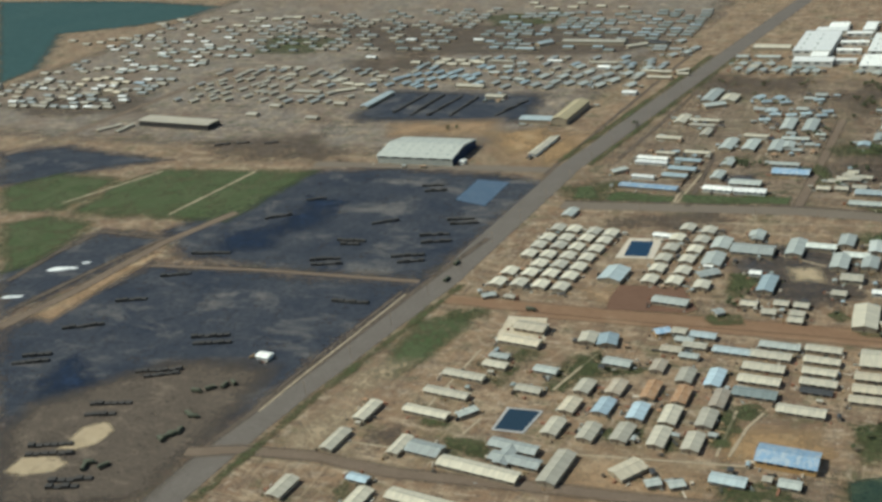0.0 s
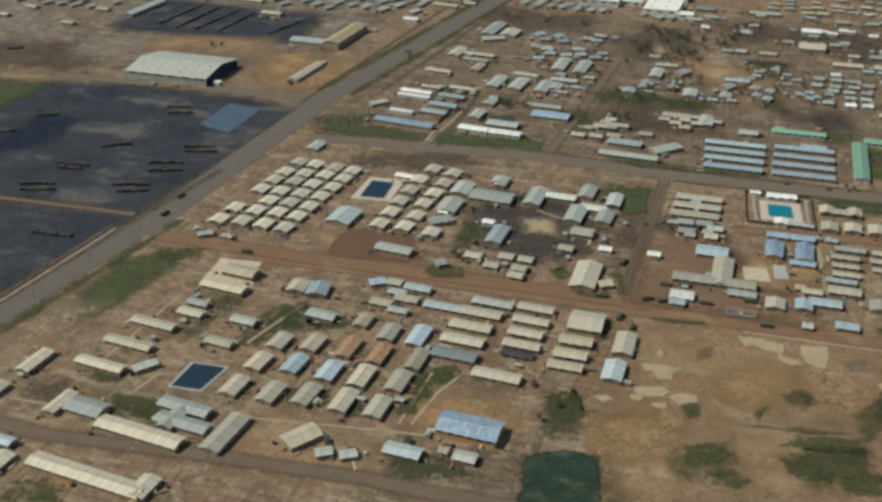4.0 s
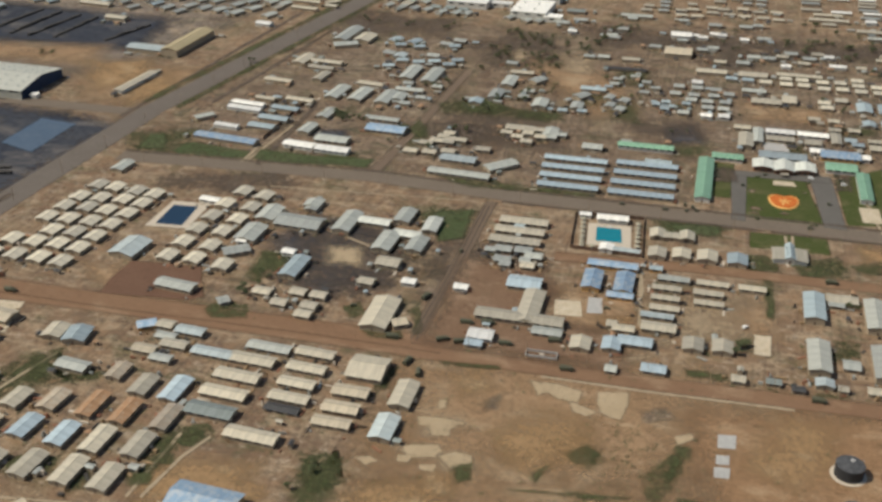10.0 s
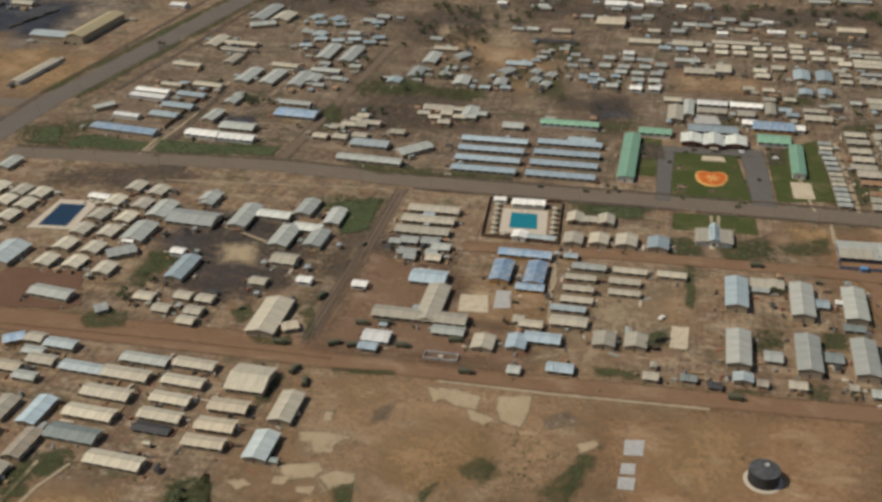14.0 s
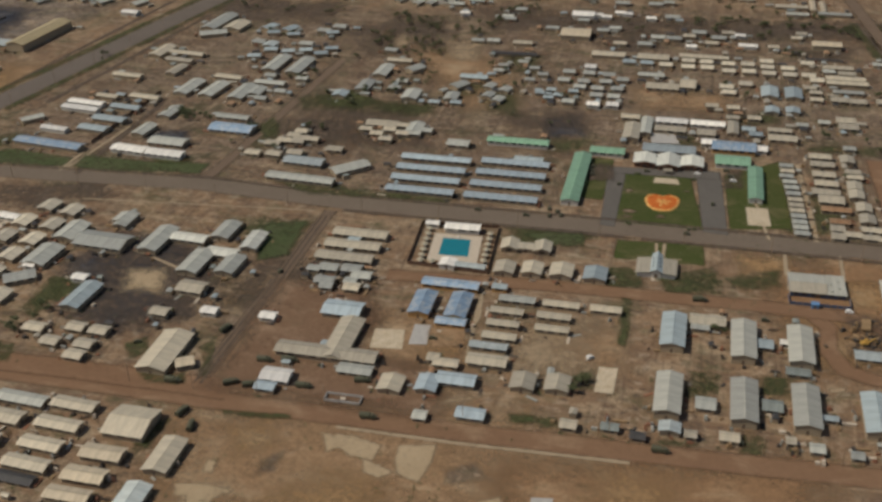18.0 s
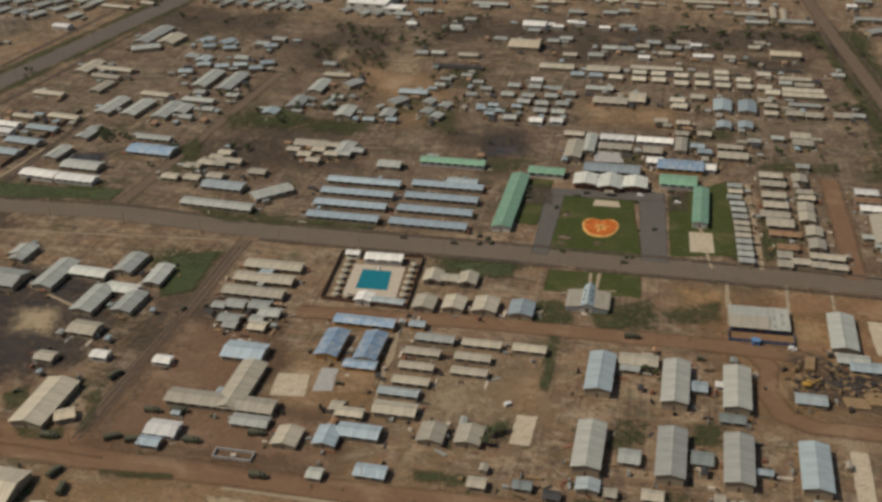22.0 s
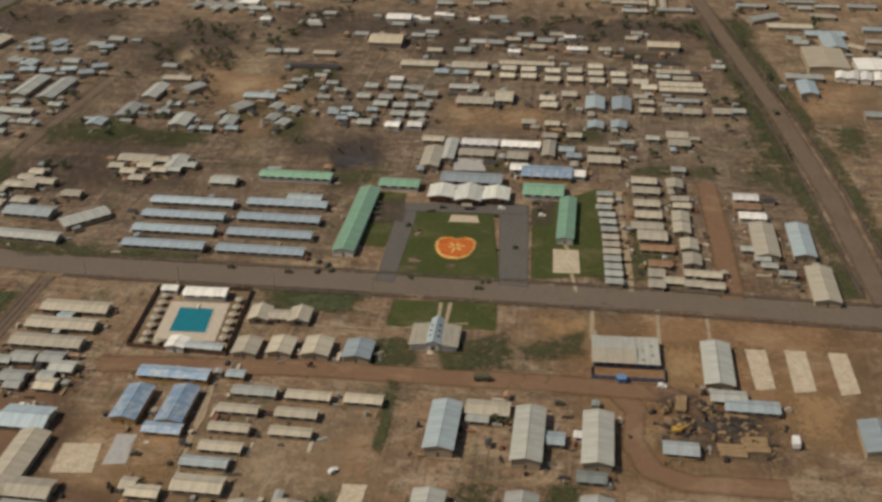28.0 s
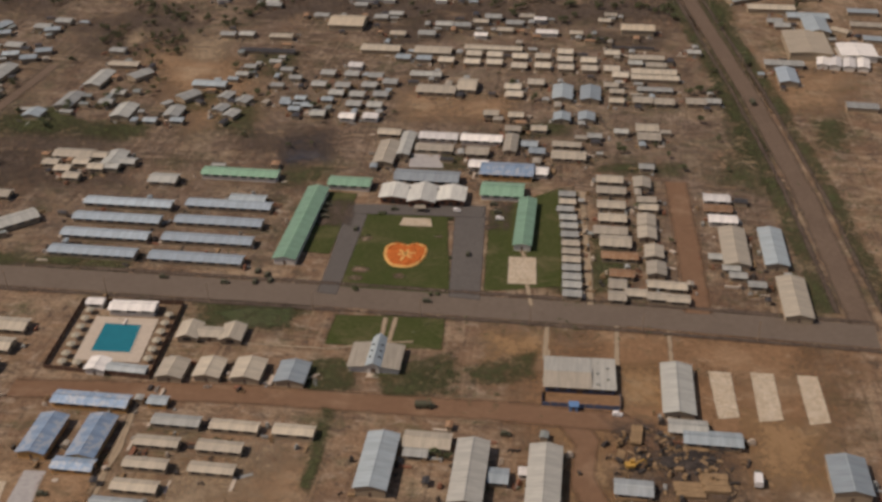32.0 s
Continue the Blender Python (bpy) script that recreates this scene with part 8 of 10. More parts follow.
building(91.2, -136.5, 0, 11.1, 6, 2.4, "whiteblue", "hut")
building(157.0, -124.6, 90, 15.7, 11, 4, "bluegray", "barracks")
building(-446.0, 462.8, 69, 13.0, 8, 2.6, "gray", "hut", extras=False)
building(-422.4, 427.6, 69, 13.0, 8, 2.6, "gray", "hut", extras=False)
building(-428.3, 410.1, 69, 13.0, 8, 2.6, "gray", "hut", extras=False)
building(-441.5, 398.0, 69, 13.0, 8, 2.6, "gray", "hut", extras=False)
building(-619.4, 350.2, -6, 12.0, 7, 2.6, "gray", "hut", extras=False)
building(-607.4, 364.8, -6, 12.0, 7, 2.6, "gray", "hut", extras=False)
building(-627.5, 326.0, -6, 12.0, 7, 2.6, "gray", "hut", extras=False)
building(-605.1, 302.7, -6, 12.0, 7, 2.6, "gray", "hut", extras=False)
building(-586.9, 298.3, -6, 12.0, 7, 2.6, "gray", "hut", extras=False)
building(-706.5, 274.3, 69, 12.0, 7, 2.6, "bluegray", "hut", extras=False)
building(-630.6, 282.1, 69, 12.0, 7, 2.6, "bluegray", "hut", extras=False)
building(-676.1, 333.5, 69, 12.0, 7, 2.6, "bluegray", "hut", extras=False)
building(-336.1, 426.2, -6, 39.5, 14, 4, "tan", "warehouse", extras=False)
building(-334.6, 386.5, -6, 24.0, 8, 3, "gray", "barracks_hut", extras=False)
building(-362.2, 388.4, -6, 12.2, 8, 3, "gray", "hut", extras=False)
building(-358.3, 358.6, 69, 9.0, 8, 2.6, "gray", "hut", extras=False)
building(-343.8, 357.6, 69, 9.0, 8, 2.6, "gray", "hut", extras=False)
building(-329.7, 357.3, 69, 9.0, 8, 2.6, "gray", "hut", extras=False)
building(-314.7, 343.9, -6, 9.0, 8, 2.6, "graygreen", "hut", extras=False)
building(-301.0, 343.7, -6, 9.0, 8, 2.6, "graygreen", "hut", extras=False)
building(-287.1, 341.2, -3, 9.0, 8, 2.6, "graygreen", "hut", extras=False)
building(-183.4, 363.5, 0, 16.0, 9, 2.8, "graygreen", "hut", extras=False)
building(-276.0, 235.2, -3, 10.0, 7, 2.6, "gray", "hut", extras=False)
building(-267.0, 246.7, -3, 10.0, 7, 2.6, "gray", "hut", extras=False)
building(-316.1, 199.5, -6, 10.0, 7, 2.6, "gray", "hut", extras=False)
building(-278.9, 201.7, -3, 10.0, 7, 2.6, "gray", "hut", extras=False)
building(-322.4, 235.4, 69, 12.0, 8, 2.6, "bluegray", "hut", extras=False)
building(-304.6, 234.4, 69, 12.0, 8, 2.6, "bluegray", "hut", extras=False)
building(-345.3, 346.4, 69, 13.0, 8, 2.6, "tan", "hut", extras=False)
building(-189.1, 324.3, 0, 10.0, 7, 2.6, "gray", "hut", extras=False)
building(-416.4, 334.2, 40, 14.4, 6, 2.6, "tan", "hut", extras=False)
building(-412.6, 320.8, -6, 11.8, 6, 2.6, "tan", "hut", extras=False)
building(-175.2, 335.1, 0, 11.9, 7, 3, "gray", "hut", extras=False)
building(-126.7, 361.4, 0, 28.0, 7, 3, "gray", "barracks_hut", extras=False)
building(-139.2, 292.4, 0, 9.0, 6, 2.4, "gray", "shed", extras=False)
building(-141.6, 236.2, 0, 9.0, 6, 2.4, "gray", "shed", extras=False)
building(-153.2, 234.7, 0, 9.0, 6, 2.4, "gray", "shed", extras=False)
building(-211.7, 200.5, -3, 9.0, 6, 2.4, "gray", "shed", extras=False)
building(-102.4, 275.1, 0, 9.0, 6, 2.4, "gray", "shed", extras=False)
building(-88.2, 392.5, 0, 10.0, 6, 2.4, "tan", "hut", extras=False)
building(-77.5, 397.8, 0, 10.0, 6, 2.4, "tan", "hut", extras=False)
building(-86.5, 376.7, 0, 10.0, 6, 2.4, "tan", "hut", extras=False)
building(-72.9, 376.8, 0, 10.0, 6, 2.4, "tan", "hut", extras=False)
building(-59.2, 391.8, 0, 10.0, 6, 2.4, "tan", "hut", extras=False)
building(-44.0, 389.6, 0, 10.0, 6, 2.4, "tan", "hut", extras=False)
building(-49.6, 405.2, 0, 10.0, 6, 2.4, "tan", "hut", extras=False)
building(-31.8, 411.4, 0, 10.0, 6, 2.4, "tan", "hut", extras=False)
building(-30.1, 387.3, 0, 10.0, 6, 2.4, "tan", "hut", extras=False)
building(-17.3, 404.8, 0, 10.0, 6, 2.4, "tan", "hut", extras=False)
building(-13.1, 385.4, 0, 10.0, 6, 2.4, "tan", "hut", extras=False)
building(-1.4, 406.7, 0, 10.0, 6, 2.4, "tan", "hut", extras=False)
building(0.5, 383.2, 0, 10.0, 6, 2.4, "tan", "hut", extras=False)
building(-60.4, 408.0, 0, 10.0, 6, 2.4, "tan", "hut", extras=False)
building(-12.8, 319.4, 0, 11.0, 7, 2.6, "gray", "hut", extras=False)
building(-55.3, 350.8, 0, 11.0, 7, 2.6, "gray", "hut", extras=False)
building(-28.2, 352.6, 0, 11.0, 7, 2.6, "gray", "hut", extras=False)
building(44.6, 392.5, 0, 34.3, 7, 2.8, "tan", "barracks", extras=False)
building(44.7, 409.2, 0, 25.0, 6, 2.8, "tan", "barracks_hut", extras=False)
building(44.1, 379.0, 0, 11.9, 6, 2.6, "tan", "hut", extras=False)
building(81.4, 396.1, 0, 9.0, 8, 3, "white", "hut", "wall_white", extras=False)
building(79.7, 364.0, 0, 25.1, 7, 2.8, "tan", "barracks_hut", extras=False)
building(83.3, 344.6, 0, 16.6, 6, 2.6, "gray", "hut", extras=False)
building(96.6, 370.6, 90, 28.9, 4, 2.4, "cream", "barracks_hut", extras=False)
building(104.4, 368.0, 90, 28.8, 4, 2.4, "cream", "barracks_hut", extras=False)
building(112.0, 349.6, 0, 24.8, 6, 2.6, "gray", "barracks_hut", extras=False)
building(-20.9, 266.4, 0, 10.0, 7, 2.6, "gray", "hut", extras=False)
building(-9.1, 266.1, 0, 10.0, 7, 2.6, "gray", "hut", extras=False)
building(9.0, 283.5, 0, 10.0, 7, 2.6, "gray", "hut", extras=False)
building(23.5, 273.2, 0, 10.0, 7, 2.6, "gray", "hut", extras=False)
building(-29.4, 248.9, 0, 10.0, 7, 2.6, "gray", "hut", extras=False)
building(1.9, 274.2, 0, 9.0, 6, 2.4, "tan", "shed", extras=False)
building(18.6, 260.4, 0, 9.0, 6, 2.4, "tan", "shed", extras=False)
building(30.5, 287.0, 0, 9.0, 6, 2.4, "tan", "shed", extras=False)
building(-47.6, 247.2, 0, 9.0, 6, 2.4, "tan", "shed", extras=False)
building(157.4, 397.9, 0, 6.9, 7, 3, "white", "shed", "wall_white", extras=False)
building(167.3, 411.8, 0, 12.3, 6, 3, "gray", "hut", extras=False)
building(167.0, 365.0, 0, 20.2, 6, 2.6, "gray", "barracks_hut", extras=False)
building(203.0, 377.6, 0, 20.6, 5, 2.6, "gray", "barracks_hut", extras=False)
building(220.7, 368.1, 0, 16.3, 5, 2.6, "gray", "hut", extras=False)
building(230.7, 424.6, 0, 19.0, 6, 2.6, "tan", "barracks_hut", extras=False)
building(172.1, 337.0, 33, 22.5, 8, 2.8, "gray", "barracks_hut", extras=False)
building(208.9, 304.4, 0, 25.4, 9, 3, "bluegray", "barracks_hut", extras=False)
building(187.2, 294.2, 0, 9.0, 7, 2.6, "gray", "shed", extras=False)
building(190.7, 285.9, 0, 9.0, 7, 2.6, "gray", "shed", extras=False)
building(204.2, 363.2, 0, 9.0, 7, 2.6, "gray", "shed", extras=False)
building(74.5, 251.7, 0, 13.0, 3, 1.8, "dark", "hut", extras=False)
building(97.2, 238.4, 0, 25.3, 3, 1.8, "dark", "barracks_hut", extras=False)
building(-308.3, -85.1, 84, 10.2, 8.8, 2.5, "hut", "hut")
building(-327.0, -101.0, 84, 10.2, 8.8, 2.5, "hut", "hut")
building(-309.9, -101.9, 84, 10.2, 8.8, 2.5, "hut", "hut")
building(-327.7, -118.1, 84, 10.2, 8.8, 2.5, "hut", "hut")
building(-311.3, -118.4, 84, 10.2, 8.8, 2.5, "hut", "hut")
building(-328.8, -135.2, 84, 10.2, 8.8, 2.5, "hut", "hut")
building(-313.1, -134.8, 84, 10.2, 8.8, 2.5, "hut", "hut")
building(-329.0, -151.6, 84, 10.2, 8.8, 2.5, "hut", "hut")
building(-312.3, -152.4, 84, 10.2, 8.8, 2.5, "hut", "hut")
building(-330.0, -168.6, 84, 10.2, 8.8, 2.5, "hut", "hut")
building(-314.3, -167.9, 84, 10.2, 8.8, 2.5, "hut", "hut")
building(-296.4, -170.7, 87, 10.2, 8.8, 2.5, "hut", "hut")
building(-295.7, -106.5, 87, 17.3, 11, 2.8, "gray", "barracks_hut")
building(-296.3, -132.8, 87, 18.9, 12, 3, "gray", "warehouse")
building(-296.2, -153.4, 35, 14.0, 8, 2.6, "gray", "hut")
building(-297.8, -142.2, -3, 6.0, 4, 2.4, "white", "shed", "wall_white")
building(-337.9, -98.3, -6, 12.5, 5, 2.6, "white", "hut", "wall_white")
building(-310.4, -196.9, -6, 21.3, 8, 2.9, "gray", "barracks_hut")
building(-275.4, -88.1, 87, 9.0, 9, 3, "gray", "hut")
building(-187.2, -201.4, 30, 7.0, 6, 2.4, "cream", "shed")
building(-145.9, -201.8, 0, 11.6, 8, 2.6, "white", "hut", "wall_white")
building(-147.6, -209.8, 0, 7.9, 5, 2.4, "blue", "shed")
building(-306.7, -234.9, 32, 8.8, 6, 2.6, "bluepatch", "shed", "wall_sunlit")
building(-297.1, -232.8, -3, 8.1, 6, 2.6, "tan", "shed")
building(-292.4, -242.1, -3, 10.0, 5, 2.4, "gray", "hut")
building(-283.1, -235.0, -3, 14.2, 6, 2.6, "whiteblue", "hut")
building(-285.1, -247.6, -3, 12.7, 6, 2.6, "tan", "hut")
building(-296.9, -254.8, -3, 11.3, 6, 2.6, "cream", "hut")
building(-286.0, -259.7, -3, 10.4, 5, 2.4, "gray", "hut")
building(-299.6, -274.4, 87, 11.5, 7, 2.6, "tanrust", "hut")
building(-259.3, -332.9, -3, 4.0, 3, 2.2, "gray", "shed")
building(-415.6, -411.1, -6, 11.2, 5, 2.4, "blue", "hut")

building(-59.4, -123.5, 0, 15.9, 4.7, 2.5, "gray", "barracks_hut")
building(-62.3, -134.2, 0, 14.6, 4.3, 2.5, "tan", "barracks_hut")
building(-62.2, -144.5, 0, 14.0, 4.2, 2.5, "tan", "barracks_hut")
building(-61.9, -154.6, 0, 14.4, 4.5, 2.5, "tan", "barracks_hut")
building(-64.9, -162.8, 0, 15.7, 4.3, 2.5, "whiteblue", "barracks_hut")
building(-39.3, -123.7, 0, 15.9, 4.4, 2.5, "tan", "barracks_hut")
building(-41.1, -134.0, 0, 14.6, 4.6, 2.5, "tan", "barracks_hut")
building(-40.5, -144.2, 0, 14.4, 4.2, 2.5, "tan", "barracks_hut")
building(-19.2, -123.5, 0, 13.4, 4.6, 2.5, "tan", "barracks_hut")
building(-69.4, -114.0, 0, 6.5, 4.1, 2.3, "bluegray", "hut", "wall_sunlit")
building(-346.3, -252.0, 93, 11.3, 9.3, 2.8, "tan", "hut")
building(-334.5, -252.1, 98, 12.2, 10.8, 2.8, "bluegray", "hut")

building(22.2, -128.6, 0, 7.5, 4.2, 2.2, "gray", "shed")
building(57.8, -133.2, 0, 4.1, 3.3, 2.2, "white", "shed", "wall_white")
building(51.4, -178.9, 0, 7.0, 6.4, 2.0, "graygreen", "shed")
building(62.0, -154.3, 0, 9.2, 4.8, 2.4, "graygreen", "hut")
building(70.1, -182.5, 0, 10.7, 2.9, 2.2, "bluegray", "shed")
building(-149.8, -85.0, 0, 5.5, 5.4, 2.2, "bluegray", "shed")

building(-79.9, 29.1, 0, 16.2, 5.2, 2.2, "bluegray", "hut")

# ---- white flat-roofed halls ----
flat_hall(-290, 436, -3, 39, 88, 7)
flat_hall(-287, 361, -3, 40, 19, 6)
flat_hall(-283, 382, -3, 17, 19, 6)
flat_hall(-218, 426, -3, 34, 78, 7)
flat_hall(-223, 352, -3, 34, 44, 7)
flat_hall(-200, 332, -3, 16, 12, 5)
flat_hall(-208, 486, -3, 33, 47, 8)
flat_hall(-253, 442, -3, 29, 9, 4)
flat_hall(-256, 408, -3, 25, 9, 4)
flat_hall(-256, 367, -3, 21, 10, 4)
flat_hall(-251, 483, -3, 27, 10, 4)
flat_hall(-281, 498, -3, 34, 17, 5)
flat_hall(-275, 518, -3, 21, 24, 5)
flat_hall(-241, 510, -3, 13, 39, 5)
FAR_TREES = [(-228, 288, 3, 5), (-218, 279, 3, 5), (-208, 269, 3, 5), (-216, 266, 3, 5), (-199, 262, 3, 5), (-190, 259, 3, 5), (-202, 228, 3, 5), (-191, 233, 3, 5), (-187, 210, 3, 5), (-178, 206, 3, 5), (-179, 225, 3, 5), (-228, 222, 3, 5), (-225, 240, 3, 5), (-236, 236, 3, 5), (-155, 255, 3, 5), (-146, 315, 3, 5), (-138, 327, 3, 5), (-146, 288, 3, 5), (-151, 278, 3, 5), (-124, 325, 3, 5), (-231, 185, 3, 5), (-196, 265, 3, 5), (-180, 261, 3, 5), (-286, 287, 2, 4), (-283, 295, 2, 4), (-324, 293, 2, 4), (-324, 279, 2, 4), (-290, 280, 2, 4), (-367, 291, 2, 4), (-357, 282, 2, 4), (-332, 252, 2, 4), (-316, 225, 2, 4), (-302, 221, 2, 4), (-253, 147, 2, 4), (-259, 132, 2, 4), (-265, 133, 2, 4), (-167, 159, 2, 4), (-171, 144, 2, 4), (-189, 119, 2, 4), (-190, 135, 2, 4), (-229, 111, 2, 4), (31, 354, 3, 4), (33, 324, 3, 4), (4, 317, 3, 4), (102, 341, 3, 4), (103, 313, 3, 4), (120, 306, 3, 4), (121, 296, 3, 4), (85, 314, 3, 4), (59, 314, 3, 4), (70, 347, 3, 4), (48, 355, 3, 4), (25, 306, 3, 4), (18, 293, 3, 4), (54, 279, 3, 4), (68, 252, 3, 4), (80, 251, 3, 4), (98, 342, 3, 4), (121, 312, 3, 4), (32, 377, 3, 4), (21, 375, 3, 4), (152, 342, 2, 4), (156, 356, 2, 4), (186, 395, 2, 4), (191, 403, 2, 4), (210, 336, 2, 4), (202, 322, 2, 4), (167, 393, 2, 4), (154, 422, 2, 4), (148, 425, 2, 4), (114, 402, 2, 4), (105, 424, 2, 4), (154, 283, 2, 4), (161, 222, 2, 3), (132, 176, 2, 3), (127, 173, 2, 3), (140, 177, 2, 3), (141, 205, 2, 3), (43, 155, 2, 3), (30, 176, 2, 3), (62, 292, 2, 3), (-309, 54, 3, 4), (-302, 49, 3, 4), (-315, 59, 3, 4), (-256, 46, 3, 4), (-263, 21, 2, 3), (-233, 17, 2, 3), (-207, 117, 2, 3), (-188, 139, 2, 3), (-185, 120, 2, 3), (-223, 50, 2, 3), (-215, 53, 2, 3), (-199, 223, 3, 5), (-188, 216, 3, 5), (-195, 199, 3, 5), (-179, 204, 3, 5), (-183, 188, 3, 5), (-134, 182, 1, 3), (-119, 176, 1, 3), (-102, 146, 1, 3), (-72, 159, 1, 3), (-77, 132, 1, 3), (-46, 141, 1, 3), (-30, 130, 1, 3), (-104, 98, 1, 3), (-77, 84, 1, 3), (-64, 88, 1, 3), (110, 93, 1, 3), (118, 84, 1, 3), (136, 118, 1, 3), (141, 86, 1, 3), (129, 135, 1, 3), (95, 42, 1, 3), (110, 13, 1, 3), (105, 109, 1, 3)]

# ---- far huts ----
distant([(-1242, 209, -6, 13, 8, 2.6), (-1259, 231, -6, 13, 8, 2.6), (-1212, 173, -6, 13, 8, 2.6), (-1272, 250, -6, 13, 8, 2.6), (-1253, 253, -6, 13, 8, 2.6), (-1253, 266, -6, 13, 8, 2.6), (-1255, 279, -6, 13, 8, 2.6), (-1214, 245, -6, 13, 8, 2.6), (-1177, 175, -6, 13, 8, 2.6), (-1174, 187, -6, 13, 8, 2.6), (-1178, 201, -6, 13, 8, 2.6), (-1164, 211, -6, 13, 8, 2.6), (-1170, 231, -6, 13, 8, 2.6), (-1143, 229, -6, 13, 8, 2.6), (-1130, 230, -6, 13, 8, 2.6)], "cream")
distant([(-1118, 242, -6, 13, 8, 2.6), (-1099, 235, -6, 13, 8, 2.6), (-1186, 267, -6, 13, 8, 2.6), (-1197, 291, -6, 13, 8, 2.6), (-1178, 291, -6, 13, 8, 2.6), (-1170, 299, -6, 13, 8, 2.6), (-1136, 275, -6, 13, 8, 2.6), (-1122, 281, -6, 13, 8, 2.6)], "cream")
distant([(-1096, 276, -6, 16, 8, 2.6)], "blue")
distant([(-1058, 274, -6, 13, 8, 2.6), (-1236, 330, -6, 13, 8, 2.6), (-1223, 345, -6, 13, 8, 2.6), (-1208, 350, -6, 13, 8, 2.6), (-1279, 327, -6, 13, 8, 2.6), (-1299, 322, -6, 13, 8, 2.6), (-1419, 514, -6, 14, 8, 2.6), (-1370, 490, -6, 14, 8, 2.6), (-1350, 499, -6, 14, 8, 2.6), (-1342, 517, -6, 14, 8, 2.6), (-1325, 523, -6, 14, 8, 2.6), (-1290, 514, -6, 14, 8, 2.6), (-1270, 516, -6, 14, 8, 2.6), (-1251, 519, -6, 14, 8, 2.6), (-956, 239, 69, 12, 7, 2.6)], "tan")
distant([(-949, 258, 69, 12, 7, 2.6), (-937, 235, 69, 12, 7, 2.6), (-937, 212, 69, 12, 7, 2.6), (-918, 212, 69, 12, 7, 2.6), (-924, 252, 69, 12, 7, 2.6), (-898, 224, 69, 12, 7, 2.6), (-905, 266, 69, 12, 7, 2.6), (-893, 243, 69, 12, 7, 2.6), (-888, 264, 69, 12, 7, 2.6), (-871, 237, 69, 12, 7, 2.6), (-850, 221, 69, 12, 7, 2.6), (-912, 284, 69, 12, 7, 2.6), (-941, 296, 69, 12, 7, 2.6), (-954, 291, 69, 12, 7, 2.6), (-888, 296, 69, 12, 7, 2.6)], "tan")
distant([(-860, 289, 69, 12, 7, 2.6), (-979, 290, 69, 12, 7, 2.6), (-972, 251, 69, 12, 7, 2.6), (-960, 204, 69, 12, 7, 2.6), (-948, 354, -6, 14, 7, 2.6), (-919, 348, -6, 14, 7, 2.6), (-899, 348, -6, 14, 7, 2.6), (-847, 157, -6, 14, 7, 2.6), (-837, 189, -6, 14, 7, 2.6), (-810, 297, -6, 14, 7, 2.6), (-813, 289, -6, 14, 7, 2.6), (-830, 284, -6, 14, 7, 2.6), (-892, 316, -6, 14, 7, 2.6), (-763, 309, -6, 14, 7, 2.6), (-762, 292, -6, 14, 7, 2.6)], "tan")
distant([(-775, 273, -6, 14, 7, 2.6), (-792, 278, -6, 14, 7, 2.6), (-748, 372, -6, 12, 8, 2.6), (-714, 371, -6, 12, 8, 2.6), (-712, 384, -6, 12, 8, 2.6), (-696, 363, -6, 12, 8, 2.6), (-691, 379, -6, 12, 8, 2.6), (-678, 363, -6, 12, 8, 2.6), (-672, 376, -6, 12, 8, 2.6), (-663, 370, -6, 12, 8, 2.6), (-692, 673, -6, 13, 8, 2.6), (-666, 659, -6, 13, 8, 2.6), (-640, 667, -6, 13, 8, 2.6), (-600, 669, -6, 13, 8, 2.6), (-710, 702, -6, 13, 8, 2.6)], "tan")
distant([(-635, 692, -6, 13, 8, 2.6), (-565, 658, -6, 13, 8, 2.6)], "tan")
distant([(-1170, 327, -6, 14, 8, 2.6), (-1157, 335, -6, 14, 8, 2.6), (-1149, 350, -6, 14, 8, 2.6), (-1135, 355, -6, 14, 8, 2.6), (-1116, 355, -6, 14, 8, 2.6), (-1093, 344, -6, 14, 8, 2.6), (-1167, 416, -6, 14, 8, 2.6), (-1159, 431, -6, 14, 8, 2.6), (-1150, 447, -6, 14, 8, 2.6), (-1126, 433, -6, 14, 8, 2.6), (-1120, 446, -6, 14, 8, 2.6), (-1112, 455, -6, 14, 8, 2.6), (-1087, 448, -6, 14, 8, 2.6), (-1082, 460, -6, 14, 8, 2.6), (-1114, 384, -6, 14, 8, 2.6)], "gray")
distant([(-1095, 384, -6, 14, 8, 2.6), (-1067, 372, -6, 14, 8, 2.6), (-1068, 413, -6, 14, 8, 2.6), (-1040, 406, -6, 14, 8, 2.6), (-1021, 412, -6, 14, 8, 2.6)], "gray")
distant([(-739, 297, 69, 13, 8, 2.6), (-732, 309, 69, 13, 8, 2.6), (-722, 316, 69, 13, 8, 2.6), (-710, 321, 69, 13, 8, 2.6), (-698, 326, 69, 13, 8, 2.6), (-738, 274, 69, 12, 7, 2.6), (-760, 273, 69, 12, 7, 2.6)], "bluegray")
distant([(-823, 397, -6, 14, 8, 3), (-808, 487, -6, 14, 8, 3), (-709, 481, -6, 14, 8, 3)], "white")

# ---- supply stacks in the oiled yards ----
supply_stack(-568.0, -175.2, 20, 23)
supply_stack(-562.9, -182.7, 17, 23)
supply_stack(-504.5, -120.0, 17, 23)
supply_stack(-498.0, -131.6, 17, 23)
supply_stack(-508.5, -158.6, 16, 25)
supply_stack(-502.1, -167.3, 18, 20)
supply_stack(-496.2, -87.9, 17, 22)
supply_stack(-490.6, -95.5, 14, 22)
supply_stack(-564.6, -140.2, 2, 24)
supply_stack(-562.3, -146.7, 9, 16)
supply_stack(-554.8, -102.2, 29, 22)
supply_stack(-651.5, -105.1, 33, 23)
